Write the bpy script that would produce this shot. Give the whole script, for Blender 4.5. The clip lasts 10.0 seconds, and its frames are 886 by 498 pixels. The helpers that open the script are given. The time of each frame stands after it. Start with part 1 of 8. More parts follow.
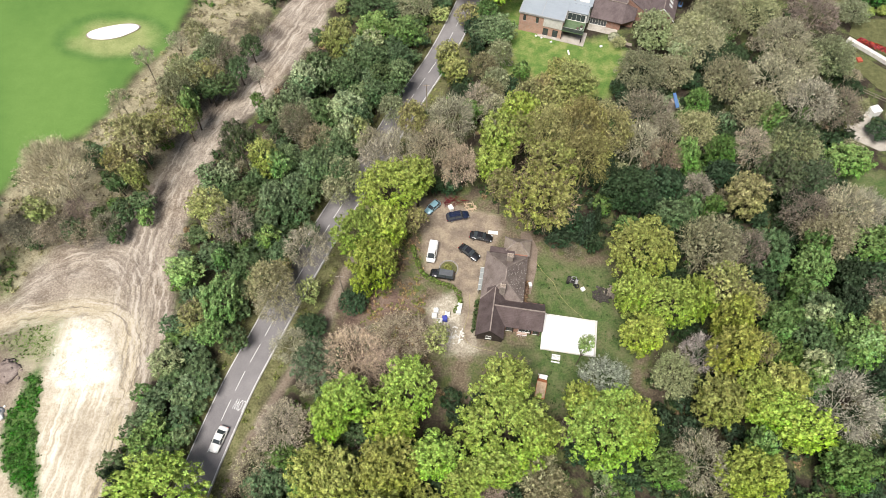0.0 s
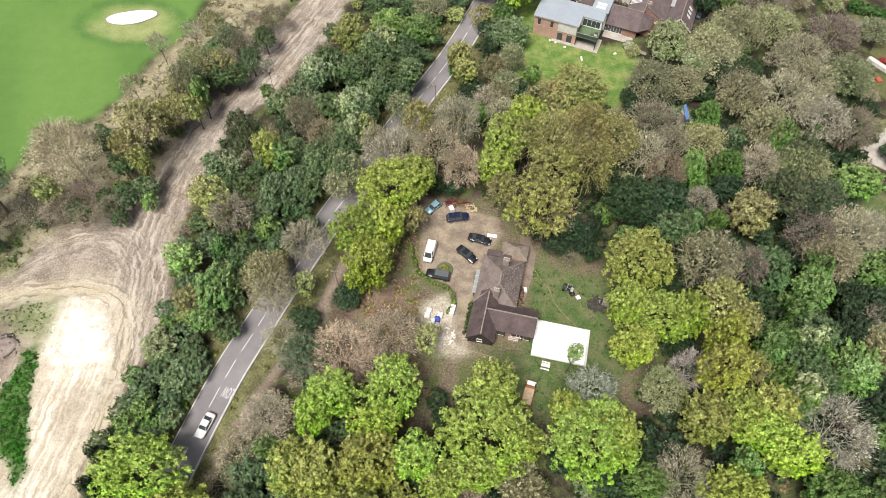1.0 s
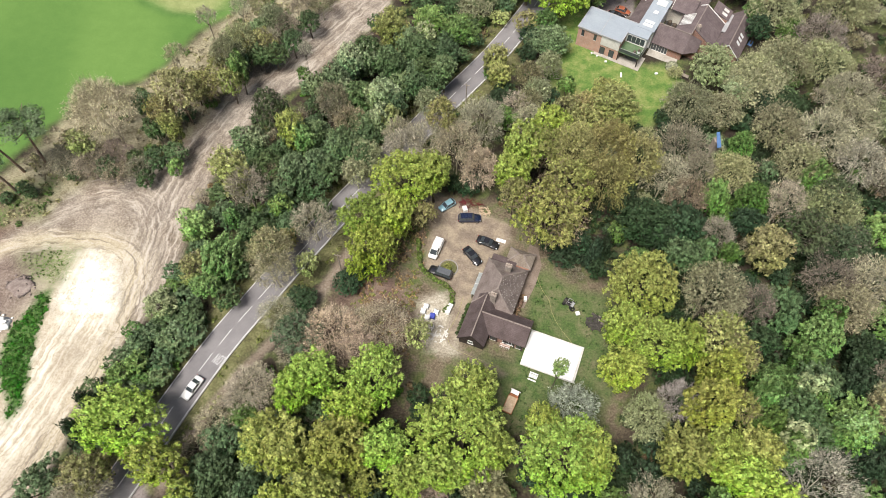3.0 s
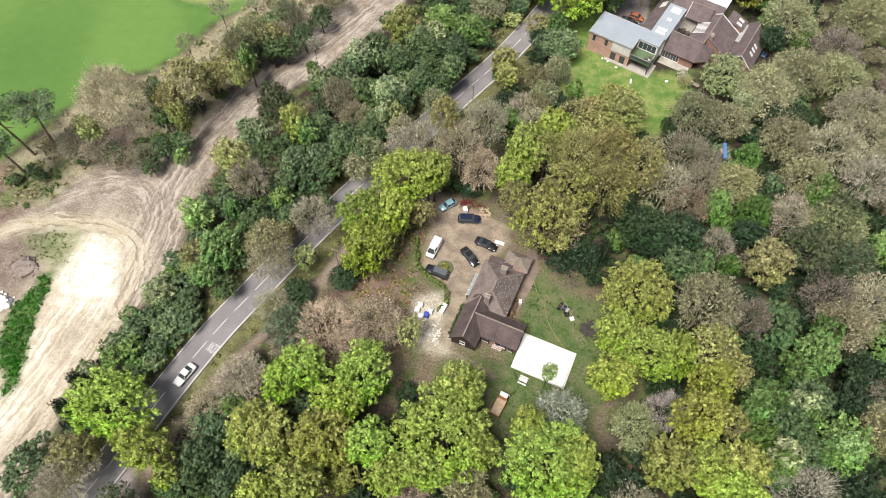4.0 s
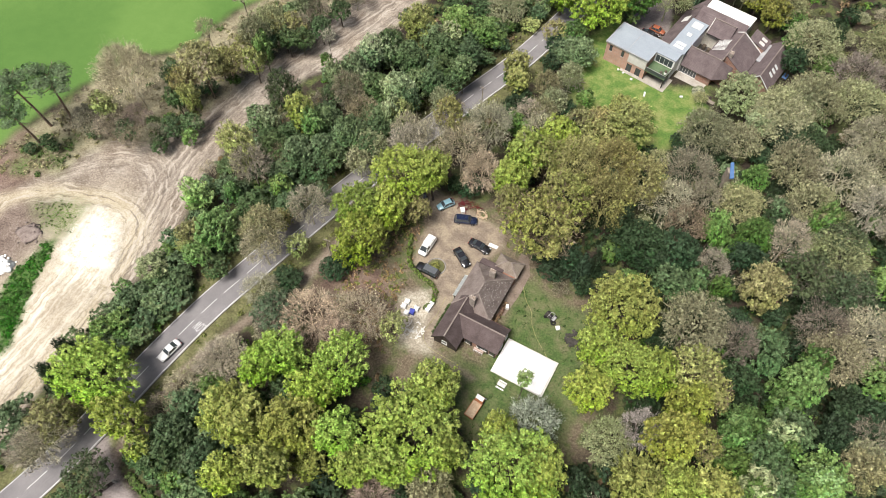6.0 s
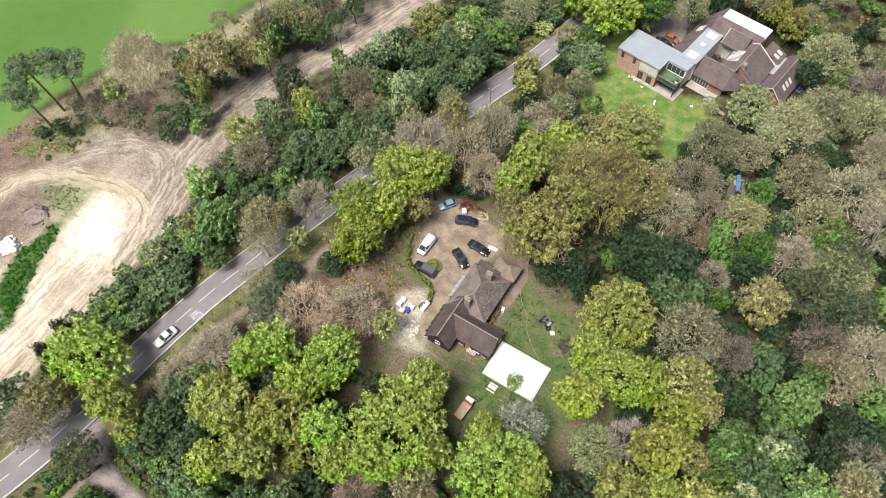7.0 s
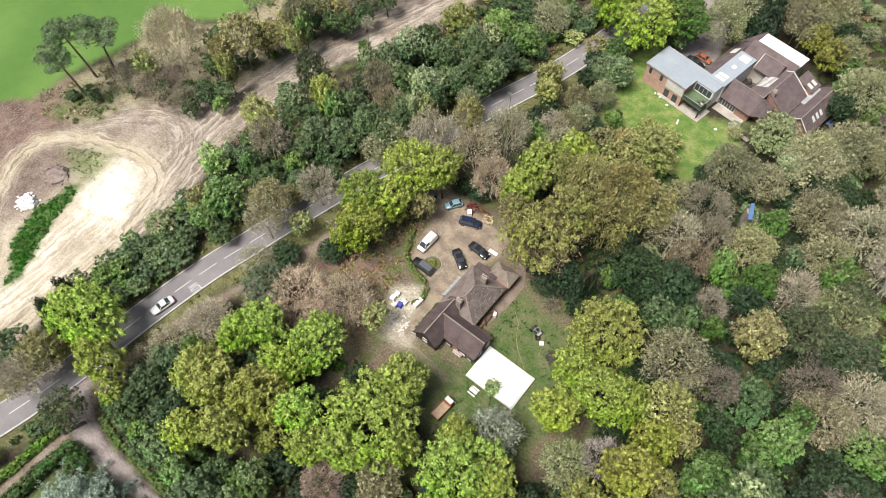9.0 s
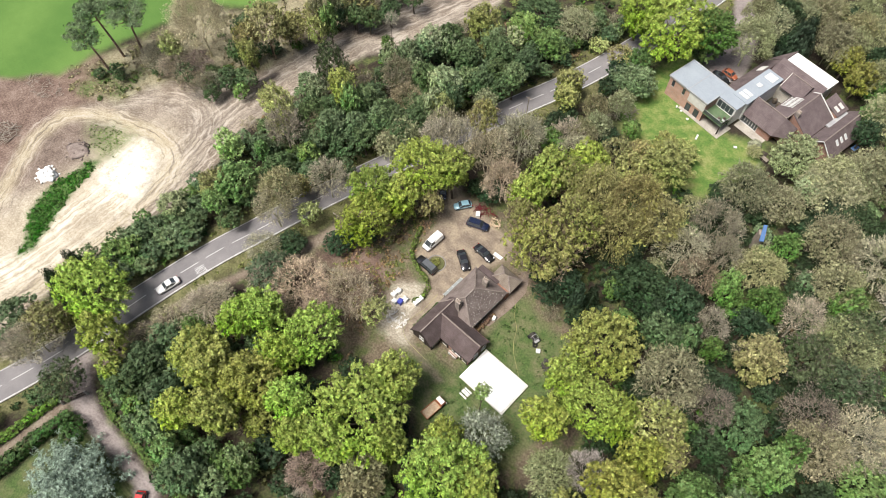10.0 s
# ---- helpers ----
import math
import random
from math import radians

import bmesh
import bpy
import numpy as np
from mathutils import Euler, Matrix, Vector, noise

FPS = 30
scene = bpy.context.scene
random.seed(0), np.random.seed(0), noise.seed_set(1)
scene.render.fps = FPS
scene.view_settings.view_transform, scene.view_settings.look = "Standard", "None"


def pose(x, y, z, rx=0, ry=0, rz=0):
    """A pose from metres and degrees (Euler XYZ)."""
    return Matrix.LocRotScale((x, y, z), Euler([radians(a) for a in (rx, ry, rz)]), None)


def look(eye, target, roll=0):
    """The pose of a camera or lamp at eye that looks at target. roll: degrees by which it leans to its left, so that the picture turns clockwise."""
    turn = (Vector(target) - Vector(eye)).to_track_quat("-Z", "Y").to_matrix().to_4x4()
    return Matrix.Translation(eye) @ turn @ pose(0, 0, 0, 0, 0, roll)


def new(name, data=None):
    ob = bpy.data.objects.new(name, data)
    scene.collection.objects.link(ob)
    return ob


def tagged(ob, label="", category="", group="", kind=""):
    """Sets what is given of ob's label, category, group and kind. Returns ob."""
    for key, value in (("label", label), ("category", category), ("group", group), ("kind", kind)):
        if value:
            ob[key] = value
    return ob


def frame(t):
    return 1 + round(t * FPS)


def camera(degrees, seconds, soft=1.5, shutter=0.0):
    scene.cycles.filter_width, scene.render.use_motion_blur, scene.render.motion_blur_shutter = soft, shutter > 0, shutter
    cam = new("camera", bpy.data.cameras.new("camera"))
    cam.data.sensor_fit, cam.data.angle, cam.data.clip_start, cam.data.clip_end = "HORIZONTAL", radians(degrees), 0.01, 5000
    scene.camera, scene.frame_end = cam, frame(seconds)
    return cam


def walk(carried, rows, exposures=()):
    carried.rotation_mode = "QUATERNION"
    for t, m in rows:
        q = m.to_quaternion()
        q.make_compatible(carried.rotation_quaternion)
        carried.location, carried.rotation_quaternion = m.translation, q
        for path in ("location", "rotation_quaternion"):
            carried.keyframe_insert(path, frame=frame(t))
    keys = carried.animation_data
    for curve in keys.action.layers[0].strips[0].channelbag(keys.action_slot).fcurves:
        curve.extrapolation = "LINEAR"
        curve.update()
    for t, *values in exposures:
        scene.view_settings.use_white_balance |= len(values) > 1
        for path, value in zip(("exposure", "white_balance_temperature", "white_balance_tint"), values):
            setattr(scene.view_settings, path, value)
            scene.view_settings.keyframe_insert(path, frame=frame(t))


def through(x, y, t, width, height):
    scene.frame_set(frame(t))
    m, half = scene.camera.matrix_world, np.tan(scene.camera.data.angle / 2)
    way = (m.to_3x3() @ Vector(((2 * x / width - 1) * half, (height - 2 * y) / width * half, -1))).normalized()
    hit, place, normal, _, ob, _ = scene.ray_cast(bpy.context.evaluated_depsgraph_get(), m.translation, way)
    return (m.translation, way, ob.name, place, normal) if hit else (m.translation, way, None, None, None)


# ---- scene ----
cam = camera(66.0, 10.0, soft=0.5)
PATH = [
    (0, (1.876, -0.031, 120.375), (1.856, 1.101, 118.442), 0.7),
    (0.5, (4.052, 0.227, 120.587), (4.005, 1.355, 118.653), 0.9),
    (1, (6.498, 0.556, 120.57), (6.411, 1.68, 118.635), 0.9),
    (1.5, (9.035, 0.561, 120.449), (8.901, 1.683, 118.515), 0.7),
    (2, (11.545, 0.651, 120.295), (11.364, 1.77, 118.362), 0.6),
    (2.5, (13.879, 0.783, 120.155), (13.654, 1.897, 118.224), 0.5),
    (4, (20.013, 2.066, 120.286), (19.695, 3.156, 118.355), 0.4),
    (4.5, (22.081, 2.538, 120.151), (21.735, 3.622, 118.223), 0.3),
    (5, (24.282, 2.972, 119.959), (23.908, 4.052, 118.031), 0.2),
    (5.5, (26.125, 3.41, 119.83), (25.728, 4.483, 117.904), 0.2),
    (7, (31.491, 5.359, 119.617), (31.013, 6.403, 117.694), 0.3),
    (7.5, (33.293, 5.933, 119.532), (32.79, 6.968, 117.61), 0.3),
    (8, (35.041, 6.836, 119.523), (34.515, 7.858, 117.6), 0.5),
    (8.5, (36.737, 7.855, 119.647), (36.182, 8.858, 117.723), 0.5),
    (9, (38.311, 8.956, 119.722), (37.724, 9.938, 117.797), 0.8),
    (9.5, (39.944, 10.112, 119.874), (39.323, 11.07, 117.946), 1),
    (10, (41.821, 11.772, 120.044), (41.164, 12.699, 118.114), 1),
]
walk(cam, [(t, look(eye, target, roll)) for t, eye, target, roll in PATH], [(0, 0.48), (10, 0.54)])

# ---- light ----
world = bpy.data.worlds.new("overcast_sky")
scene.world = world
world.use_nodes = True
wn, wl = world.node_tree.nodes, world.node_tree.links
sky = wn.new("ShaderNodeTexSky")
sky.sky_type = "NISHITA"
sky.sun_disc = False
SUN_UP, SUN_FROM = 64.0, 205.0
sky.sun_elevation, sky.sun_rotation = radians(SUN_UP), radians(SUN_FROM)
sky.air_density, sky.dust_density, sky.ozone_density = 1.0, 4.0, 1.0
wl.new(sky.outputs[0], wn["Background"].inputs[0])
wn["Background"].inputs[1].default_value = 0.051
sun = new("sun", bpy.data.lights.new("sun", "SUN"))
sun.data.energy, sun.data.angle, sun.data.color = 4.14, radians(25), (1.0, 0.95, 0.88)
sx, sy = math.sin(radians(SUN_FROM)), math.cos(radians(SUN_FROM))
sun.matrix_world = look((sx * 200, sy * 200, 200 * math.tan(radians(SUN_UP))), (0, 0, 0))


# ---- materials ----
def shader(name, rough=0.8, metal=0.0):
    m = bpy.data.materials.new(name)
    m.use_nodes = True
    b = m.node_tree.nodes["Principled BSDF"]
    b.inputs["Roughness"].default_value, b.inputs["Metallic"].default_value = rough, metal
    b.inputs["Specular IOR Level"].default_value = 0.3
    return m, m.node_tree.nodes, m.node_tree.links, b


def rgb(c):
    return (*c, 1.0)


def noise_node(n, l, scale, detail=4.0, rough=0.55, coords="Object"):
    tc = n.new("ShaderNodeTexCoord")
    t = n.new("ShaderNodeTexNoise")
    t.inputs["Scale"].default_value, t.inputs["Detail"].default_value, t.inputs["Roughness"].default_value = scale, detail, rough
    l.new(tc.outputs[coords], t.inputs["Vector"])
    return t.outputs["Fac"]


def ramp(n, l, fac, stops):
    r = n.new("ShaderNodeValToRGB")
    while len(r.color_ramp.elements) < len(stops):
        r.color_ramp.elements.new(0.5)
    for e, (p, c) in zip(r.color_ramp.elements, stops):
        e.position, e.color = p, rgb(c)
    l.new(fac, r.inputs[0])
    return r.outputs[0]


def mix(n, l, fac, a, b, how="MIX"):
    x = n.new("ShaderNodeMix")
    x.data_type, x.blend_type = "RGBA", how
    for sock, v in ((x.inputs[0], fac), (x.inputs[6], a), (x.inputs[7], b)):
        if isinstance(v, (int, float)):
            sock.default_value = v
        elif isinstance(v, tuple):
            sock.default_value = rgb(v)
        else:
            l.new(v, sock)
    return x.outputs[2]


def calc(n, l, how, a, b=0.5, c=None):
    x = n.new("ShaderNodeMath")
    x.operation = how
    for sock, v in zip(x.inputs, (a, b, c)):
        if v is None:
            continue
        if isinstance(v, (int, float)):
            sock.default_value = v
        else:
            l.new(v, sock)
    return x.outputs[0]


def bump(n, l, b, height, strength=0.4, distance=0.05):
    x = n.new("ShaderNodeBump")
    x.inputs["Strength"].default_value, x.inputs["Distance"].default_value = strength, distance
    l.new(height, x.inputs["Height"])
    l.new(x.outputs[0], b.inputs["Normal"])


def mottled(name, dark, mid, light, fine=6.0, broad=0.5, rough=0.85, relief=0.4, depth=0.03, metal=0.0, coords="Object"):
    """A surface with grain and broad stains."""
    m, n, l, b = shader(name, rough, metal)
    f = noise_node(n, l, fine, 6, 0.65, coords)
    g = noise_node(n, l, broad, 4, 0.6, coords)
    both = calc(n, l, "MULTIPLY_ADD", f, 0.5, calc(n, l, "MULTIPLY", g, 0.5))
    l.new(ramp(n, l, both, ((0.34, dark), (0.5, mid), (0.66, light))), b.inputs["Base Color"])
    bump(n, l, b, f, relief, depth)
    return m


def paint(name, colour, rough=0.35, metal=0.0, dirt=0.25):
    m, n, l, b = shader(name, rough, metal)
    g = noise_node(n, l, 1.7, 5, 0.6)
    d = tuple(c * (1 - dirt) + 0.02 * dirt for c in colour)
    l.new(ramp(n, l, g, ((0.35, d), (0.62, colour))), b.inputs["Base Color"])
    if rough < 0.32:
        b.inputs["Coat Weight"].default_value, b.inputs["Coat Roughness"].default_value = 1.0, 0.08
        b.inputs["Specular IOR Level"].default_value = 0.6
    return m


def glazing(name="window_glass", tint=(0.05, 0.06, 0.068), rough=0.06):
    m, n, l, b = shader(name, rough)
    b.inputs["Base Color"].default_value = rgb(tint)
    b.inputs["Specular IOR Level"].default_value = 0.9
    return m


def leaf_material(name, through=0.06, spread=0.34, holes=0.6, speck_scale=4.0, hole_scale=7.0):
    """Leaves take the tree's own colour and vary leaf by leaf and clump by clump, with shaded hollows painted between
    tufts; each blade is a ragged spray with gaps.
    """
    m, n, l, b = shader(name, 0.62)
    b.inputs["Specular IOR Level"].default_value = 0.14
    info, geo = n.new("ShaderNodeObjectInfo"), n.new("ShaderNodeNewGeometry")
    grain = n.new("ShaderNodeTexNoise")
    grain.inputs["Scale"].default_value, grain.inputs["Detail"].default_value = speck_scale, 3.0
    l.new(geo.outputs["Position"], grain.inputs["Vector"])
    val = calc(n, l, "MULTIPLY_ADD", geo.outputs["Random Per Island"], spread * 2, 1 - spread)
    # noise that darkens the colour in patches, like shaded crevices between leaf clumps
    tuft_shade = n.new("ShaderNodeTexNoise")
    tuft_shade.inputs["Scale"].default_value, tuft_shade.inputs["Detail"].default_value = 1.9, 1.5
    l.new(geo.outputs["Position"], tuft_shade.inputs["Vector"])
    clump = calc(n, l, "MULTIPLY", calc(n, l, "MULTIPLY_ADD", noise_node(n, l, 1.9, 3), 0.5, 0.75), calc(n, l, "MAXIMUM", calc(n, l, "MULTIPLY_ADD", tuft_shade.outputs["Fac"], 2.9, -0.45), 0.25))
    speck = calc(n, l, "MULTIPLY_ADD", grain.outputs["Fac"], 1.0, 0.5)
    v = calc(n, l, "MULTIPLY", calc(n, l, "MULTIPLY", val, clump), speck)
    h = n.new("ShaderNodeHueSaturation")
    l.new(info.outputs["Color"], h.inputs["Color"])
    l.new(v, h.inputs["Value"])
    patch = noise_node(n, l, 0.32, 3)
    l.new(calc(n, l, "ADD", calc(n, l, "MULTIPLY_ADD", geo.outputs["Random Per Island"], 0.04, 0.43), calc(n, l, "MULTIPLY", patch, 0.1)), h.inputs["Hue"])
    l.new(calc(n, l, "MULTIPLY_ADD", patch, 0.7, 0.69), h.inputs["Saturation"])
    l.new(h.outputs[0], b.inputs["Base Color"])
    tr = n.new("ShaderNodeBsdfTranslucent")
    l.new(h.outputs[0], tr.inputs[0])
    ms = n.new("ShaderNodeMixShader")
    ms.inputs[0].default_value = through
    l.new(b.outputs[0], ms.inputs[1])
    l.new(tr.outputs[0], ms.inputs[2])
    cut = n.new("ShaderNodeTexNoise")
    cut.inputs["Scale"].default_value, cut.inputs["Detail"].default_value = hole_scale, 2.0
    l.new(geo.outputs["Position"], cut.inputs["Vector"])
    gap = n.new("ShaderNodeMixShader")
    l.new(calc(n, l, "GREATER_THAN", cut.outputs["Fac"], holes), gap.inputs[0])
    l.new(ms.outputs[0], gap.inputs[1])
    l.new(n.new("ShaderNodeBsdfTransparent").outputs[0], gap.inputs[2])
    l.new(gap.outputs[0], n["Material Output"].inputs[0])
    return m


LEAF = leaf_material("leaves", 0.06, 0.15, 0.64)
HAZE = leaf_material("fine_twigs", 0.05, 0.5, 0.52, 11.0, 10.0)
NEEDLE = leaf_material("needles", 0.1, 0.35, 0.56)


def twig_material():
    m, n, l, b = shader("bark_and_twigs", 0.9)
    info, geo = n.new("ShaderNodeObjectInfo"), n.new("ShaderNodeNewGeometry")
    v = calc(n, l, "MULTIPLY_ADD", geo.outputs["Random Per Island"], 0.7, 0.65)
    h = n.new("ShaderNodeHueSaturation")
    l.new(info.outputs["Color"], h.inputs["Color"])
    l.new(v, h.inputs["Value"])
    l.new(h.outputs[0], b.inputs["Base Color"])
    return m


TWIG = twig_material()
BARK = mottled("bark", (0.05, 0.04, 0.03), (0.11, 0.09, 0.07), (0.19, 0.16, 0.13), 5, 1.2, 0.95, 0.8, 0.05)
PINE_BARK = mottled("pine_bark", (0.14, 0.1, 0.075), (0.26, 0.19, 0.145), (0.38, 0.3, 0.235), 4, 1.0, 0.95, 0.8, 0.05)
ASPHALT = mottled("asphalt", (0.15, 0.142, 0.15), (0.205, 0.195, 0.2), (0.265, 0.252, 0.255), 9, 0.16, 0.85, 0.2, 0.01)
ROAD_PAINT = mottled("worn_road_paint", (0.35, 0.35, 0.36), (0.6, 0.6, 0.6), (0.75, 0.75, 0.75), 12, 1.2, 0.7, 0.1, 0.005)


# ---- ground ----
def value_noise(x, y, cell, seed):
    """Smooth random values, 0 to 1, over the plan."""
    g = np.random.RandomState(seed).rand(257, 257)
    fx, fy = x / cell + 1000.0, y / cell + 1000.0
    ix, iy = np.floor(fx).astype(int), np.floor(fy).astype(int)
    tx, ty = fx - ix, fy - iy
    tx, ty = tx * tx * (3 - 2 * tx), ty * ty * (3 - 2 * ty)
    a, b = g[ix % 257, iy % 257], g[(ix + 1) % 257, iy % 257]
    c, d = g[ix % 257, (iy + 1) % 257], g[(ix + 1) % 257, (iy + 1) % 257]
    return (a * (1 - tx) + b * tx) * (1 - ty) + (c * (1 - tx) + d * tx) * ty


def fractal(x, y, cell, seed):
    return sum(value_noise(x, y, cell / 2**k, seed + k) / 2 ** (k + 1) for k in range(4))


def segment_distance(x, y, a, b):
    ax, ay = a
    dx, dy = b[0] - ax, b[1] - ay
    s = np.clip(((x - ax) * dx + (y - ay) * dy) / (dx * dx + dy * dy), 0, 1)
    return np.hypot(x - ax - s * dx, y - ay - s * dy)


def line_distance(x, y, pts):
    return np.minimum.reduce([segment_distance(x, y, a, b) for a, b in zip(pts, pts[1:])])


def area(x, y, pts):
    """Signed distance into a plot: positive inside."""
    d = line_distance(x, y, pts + pts[:1])
    inside = np.zeros(x.shape, bool)
    for (ax, ay), (bx, by) in zip(pts, pts[1:] + pts[:1]):
        if ay != by:
            inside ^= ((ay > y) != (by > y)) & (x < (bx - ax) * (y - ay) / (by - ay) + ax)
    return np.where(inside, d, -d)


def step(d, soft):
    s = np.clip(d / soft * 0.5 + 0.5, 0, 1)
    return s * s * (3 - 2 * s)


def smooth_line(pts, every=1.5):
    """Points along a smooth curve through pts."""
    out = []
    p = [Vector(q) for q in pts]
    for i in range(len(p) - 1):
        a, b, c, d = p[max(i - 1, 0)], p[i], p[i + 1], p[min(i + 2, len(p) - 1)]
        n = max(2, int((c - b).length / every))
        for k in range(n):
            s = k / n
            out.append(0.5 * ((2 * b) + (c - a) * s + (2 * a - 5 * b + 4 * c - d) * s * s + (3 * b - a - 3 * c + d) * s**3))
    return out + [p[-1]]


ROAD = [(-75, -90), (-60, -40), (-51.5, -15), (-46.0, 0), (-42.8, 11), (-39.4, 27), (-36.1, 40), (-32.7, 50), (-29.0, 60.5), (-23.0, 76), (-17.4, 89),
        (-8.5, 110), (-1.4, 126), (4.4, 143), (10, 163), (16, 190), (26, 240), (50, 330)]
ROAD_HALF = 3.05
HAUL = [(-28, 190), (-34, 160), (-42.5, 139.2), (-49, 127.8), (-53.8, 118.2), (-57, 108.4), (-60.5, 98.7), (-62.0, 91.7), (-62.6, 82.4), (-67.6, 75.6), (-76, 71.5), (-81.4, 66.5), (-85, 60), (-89.5, 52.0),
        (-100, 52), (-118, 42), (-130, 20), (-100, -40), (-62, -40), (-57, -10), (-55.5, 12), (-55.0, 25.8), (-54.2, 33.1), (-52.5, 38.8), (-50.3, 46.1), (-50.2, 51), (-52.0, 59.4),
        (-53.5, 68.4), (-52.5, 78.7), (-51.0, 85.3), (-49.5, 93.4), (-46.5, 102.5), (-41.5, 108.5), (-38.5, 115.3), (-36, 122.3), (-31.5, 131), (-29.5, 142), (-20, 165), (-12, 190)]
GOLF = [(-118, 42), (-110.5, 45.1), (-101.6, 53.7), (-100.4, 61.7), (-96.7, 73.5), (-93.8, 81.9), (-90.8, 92.4), (-81.0, 97.6), (-77.8, 104.4), (-74.5, 117.0), (-68.6, 126.7),
        (-67.0, 143.2), (-60, 165), (-50, 215), (-240, 215), (-240, 20), (-135, 20)]
CHALK = [(-70.6, 51.0), (-67, 52), (-63.5, 50.6), (-60.1, 46.5), (-58.6, 38.9), (-58.5, 27.8), (-60.5, 20), (-64, 6), (-72, 4), (-67.5, 24.6), (-69.3, 37.5), (-71.3, 47.3)]
WHITE_CHALK = [(-71.6, 51.6), (-68, 52.8), (-64.1, 52.4), (-60.3, 48.3), (-58.6, 42.6), (-60.0, 38.2), (-63.5, 36.5), (-65.5, 39), (-68.5, 36), (-70.5, 40), (-71.6, 46)]
TRACK = [(-76, 8), (-82.7, 24.2), (-90.0, 38.6), (-90.0, 46.5), (-83.6, 51.6), (-73.1, 54.4), (-65, 54.6), (-59.5, 51.5), (-56.4, 44), (-56, 30), (-58, 10)]
WEEDS = [(-66.6, 16.6), (-67.9, 17.6), (-74, 25.5), (-76.3, 31), (-75.3, 36), (-76.0, 41), (-73.0, 42.3), (-71.2, 36), (-69.6, 29), (-65.4, 20)]
SPROUTS = [(-83.8, 48.4), (-79, 51), (-72.2, 52.2), (-70.8, 46.5), (-73.5, 43.2), (-78, 43.5)]
SCRUB_STRIP = [(-83, 56.5), (-92, 50), (-100, 54), (-94.5, 75), (-92, 90), (-82, 96), (-77, 105), (-73, 118), (-67, 128), (-63, 145), (-50, 185), (-40, 160), (-47, 138), (-53, 121), (-58, 104),
               (-60, 94), (-65, 82), (-70, 73), (-77, 70)]
DRIVE = [(-13, 90), (-9, 83), (-5.0, 77.5), (-3.6, 74), (-3.4, 70), (-2.7, 65.2), (0.5, 63.2), (3, 62.6), (4.9, 60.0), (5.2, 56), (4.6, 51), (6.2, 50.2), (7.4, 56), (8, 61), (9.6, 67.5), (10.5, 70.5),
         (13, 75), (12, 79), (6, 80.6), (0, 82.5), (-4.5, 83.5), (-9, 90)]
LAWN = [(18.2, 68.5), (21, 70.5), (26.3, 67.5), (34, 67), (39, 61.4), (38, 49.5), (34, 40), (27, 37), (19.5, 36.1), (13, 42), (8, 47.2), (13, 49), (18.5, 49), (18.8, 56)]
RUBBLE = [(-2.2, 58.6), (2.7, 60.2), (5.0, 57.2), (7.2, 52.4), (8.2, 48.6), (5.0, 46.8), (1.6, 48.4), (-1.8, 51.8)]
LAWN_FAR = [(11, 125), (13, 142), (17, 152), (21.5, 149), (18.5, 137), (33, 131), (43, 134), (45, 127), (38, 112.5), (28, 109.5), (19, 116)]
FAR_DRIVE = [(27, 146.5), (21, 149.5), (20, 156), (22, 165), (17, 178), (21, 180), (28, 168), (30, 158), (31, 149)]
GATE_DRIVE = [(-41, 9), (-37, 6.5), (-34.1, 3.9), (-31.1, 3.0), (-26.8, 2.4), (-20.7, 1.9), (-13.5, 0.9), (-8, -3), (-5, -1), (-10.4, 3.2), (-16.4, 3.9), (-21.6, 5.0), (-26.3, 5.4), (-31.6, 6.9), (-35, 9.5), (-39, 13)]
GATE_LAWN = [(-32.5, -16), (-31.9, -9.4), (-32, -5.7), (-30, -0.5), (-27, 1.6), (-20.7, 1.4), (-13.5, 0.4), (-8, -8), (-20, -18)]
FOOTPATH = [(-38.5, -16), (-36.6, -9.2), (-35.3, -3.2), (-34.6, 2.5), (-35.2, 9), (-35.4, 19), (-32.6, 28.8), (-30.2, 35.3), (-24.8, 47.1), (-21.7, 52.3), (-19.9, 59.9), (-18.4, 65.3), (-15, 72), (-11, 80)]
HOUSE_PATH = [(5.7, 59), (5.3, 53.2), (6.3, 50), (9.3, 48.5), (13, 47.4), (17, 46.6)]
GARDENS = [(90, 80), (89, 95), (96, 106), (96, 118), (96, 135), (102, 160), (135, 160), (135, 80)]
LAWN_EAST = [(86, 84), (87, 93), (93, 95), (99, 91), (97, 83)]

STEP = 0.7
gx, gy = np.arange(-156, 128 + STEP, STEP), np.arange(-24, 192 + STEP, STEP)
GX, GY = np.meshgrid(gx, gy)
wob = (fractal(GX, GY, 5, 11) - 0.5) * 5.0
fine = (fractal(GX, GY, 1.6, 31) - 0.5) * 1.6
ZONES = {}
d_road = line_distance(GX, GY, ROAD)
ZONES["golf"] = step(area(GX, GY, GOLF) + wob * 0.6, 1.6)
scrub = step(area(GX, GY, SCRUB_STRIP) + wob * 0.8, 2.5)
ZONES["dirt"] = step(area(GX, GY, HAUL) + wob * 0.7 + fine, 1.2) * (1 - scrub * 0.75)
ZONES["scrub"] = scrub
ZONES["white"] = step(area(GX, GY, WHITE_CHALK) - 1.6 + wob * 0.9 + fine * 1.6, 3.5) * np.clip(0.25 + step(GY - 40 + wob * 2, 8), 0, 1)
ZONES["chalk"] = np.maximum(step(area(GX, GY, CHALK) + wob * 0.5 + fine, 2.5) * np.clip(0.7 + (fractal(GX, GY, 7, 91) - 0.5) * 1.4, 0.3, 0.92), ZONES["white"])
ZONES["track"] = step(1.9 + wob * 0.25 - line_distance(GX, GY, TRACK), 1.6)
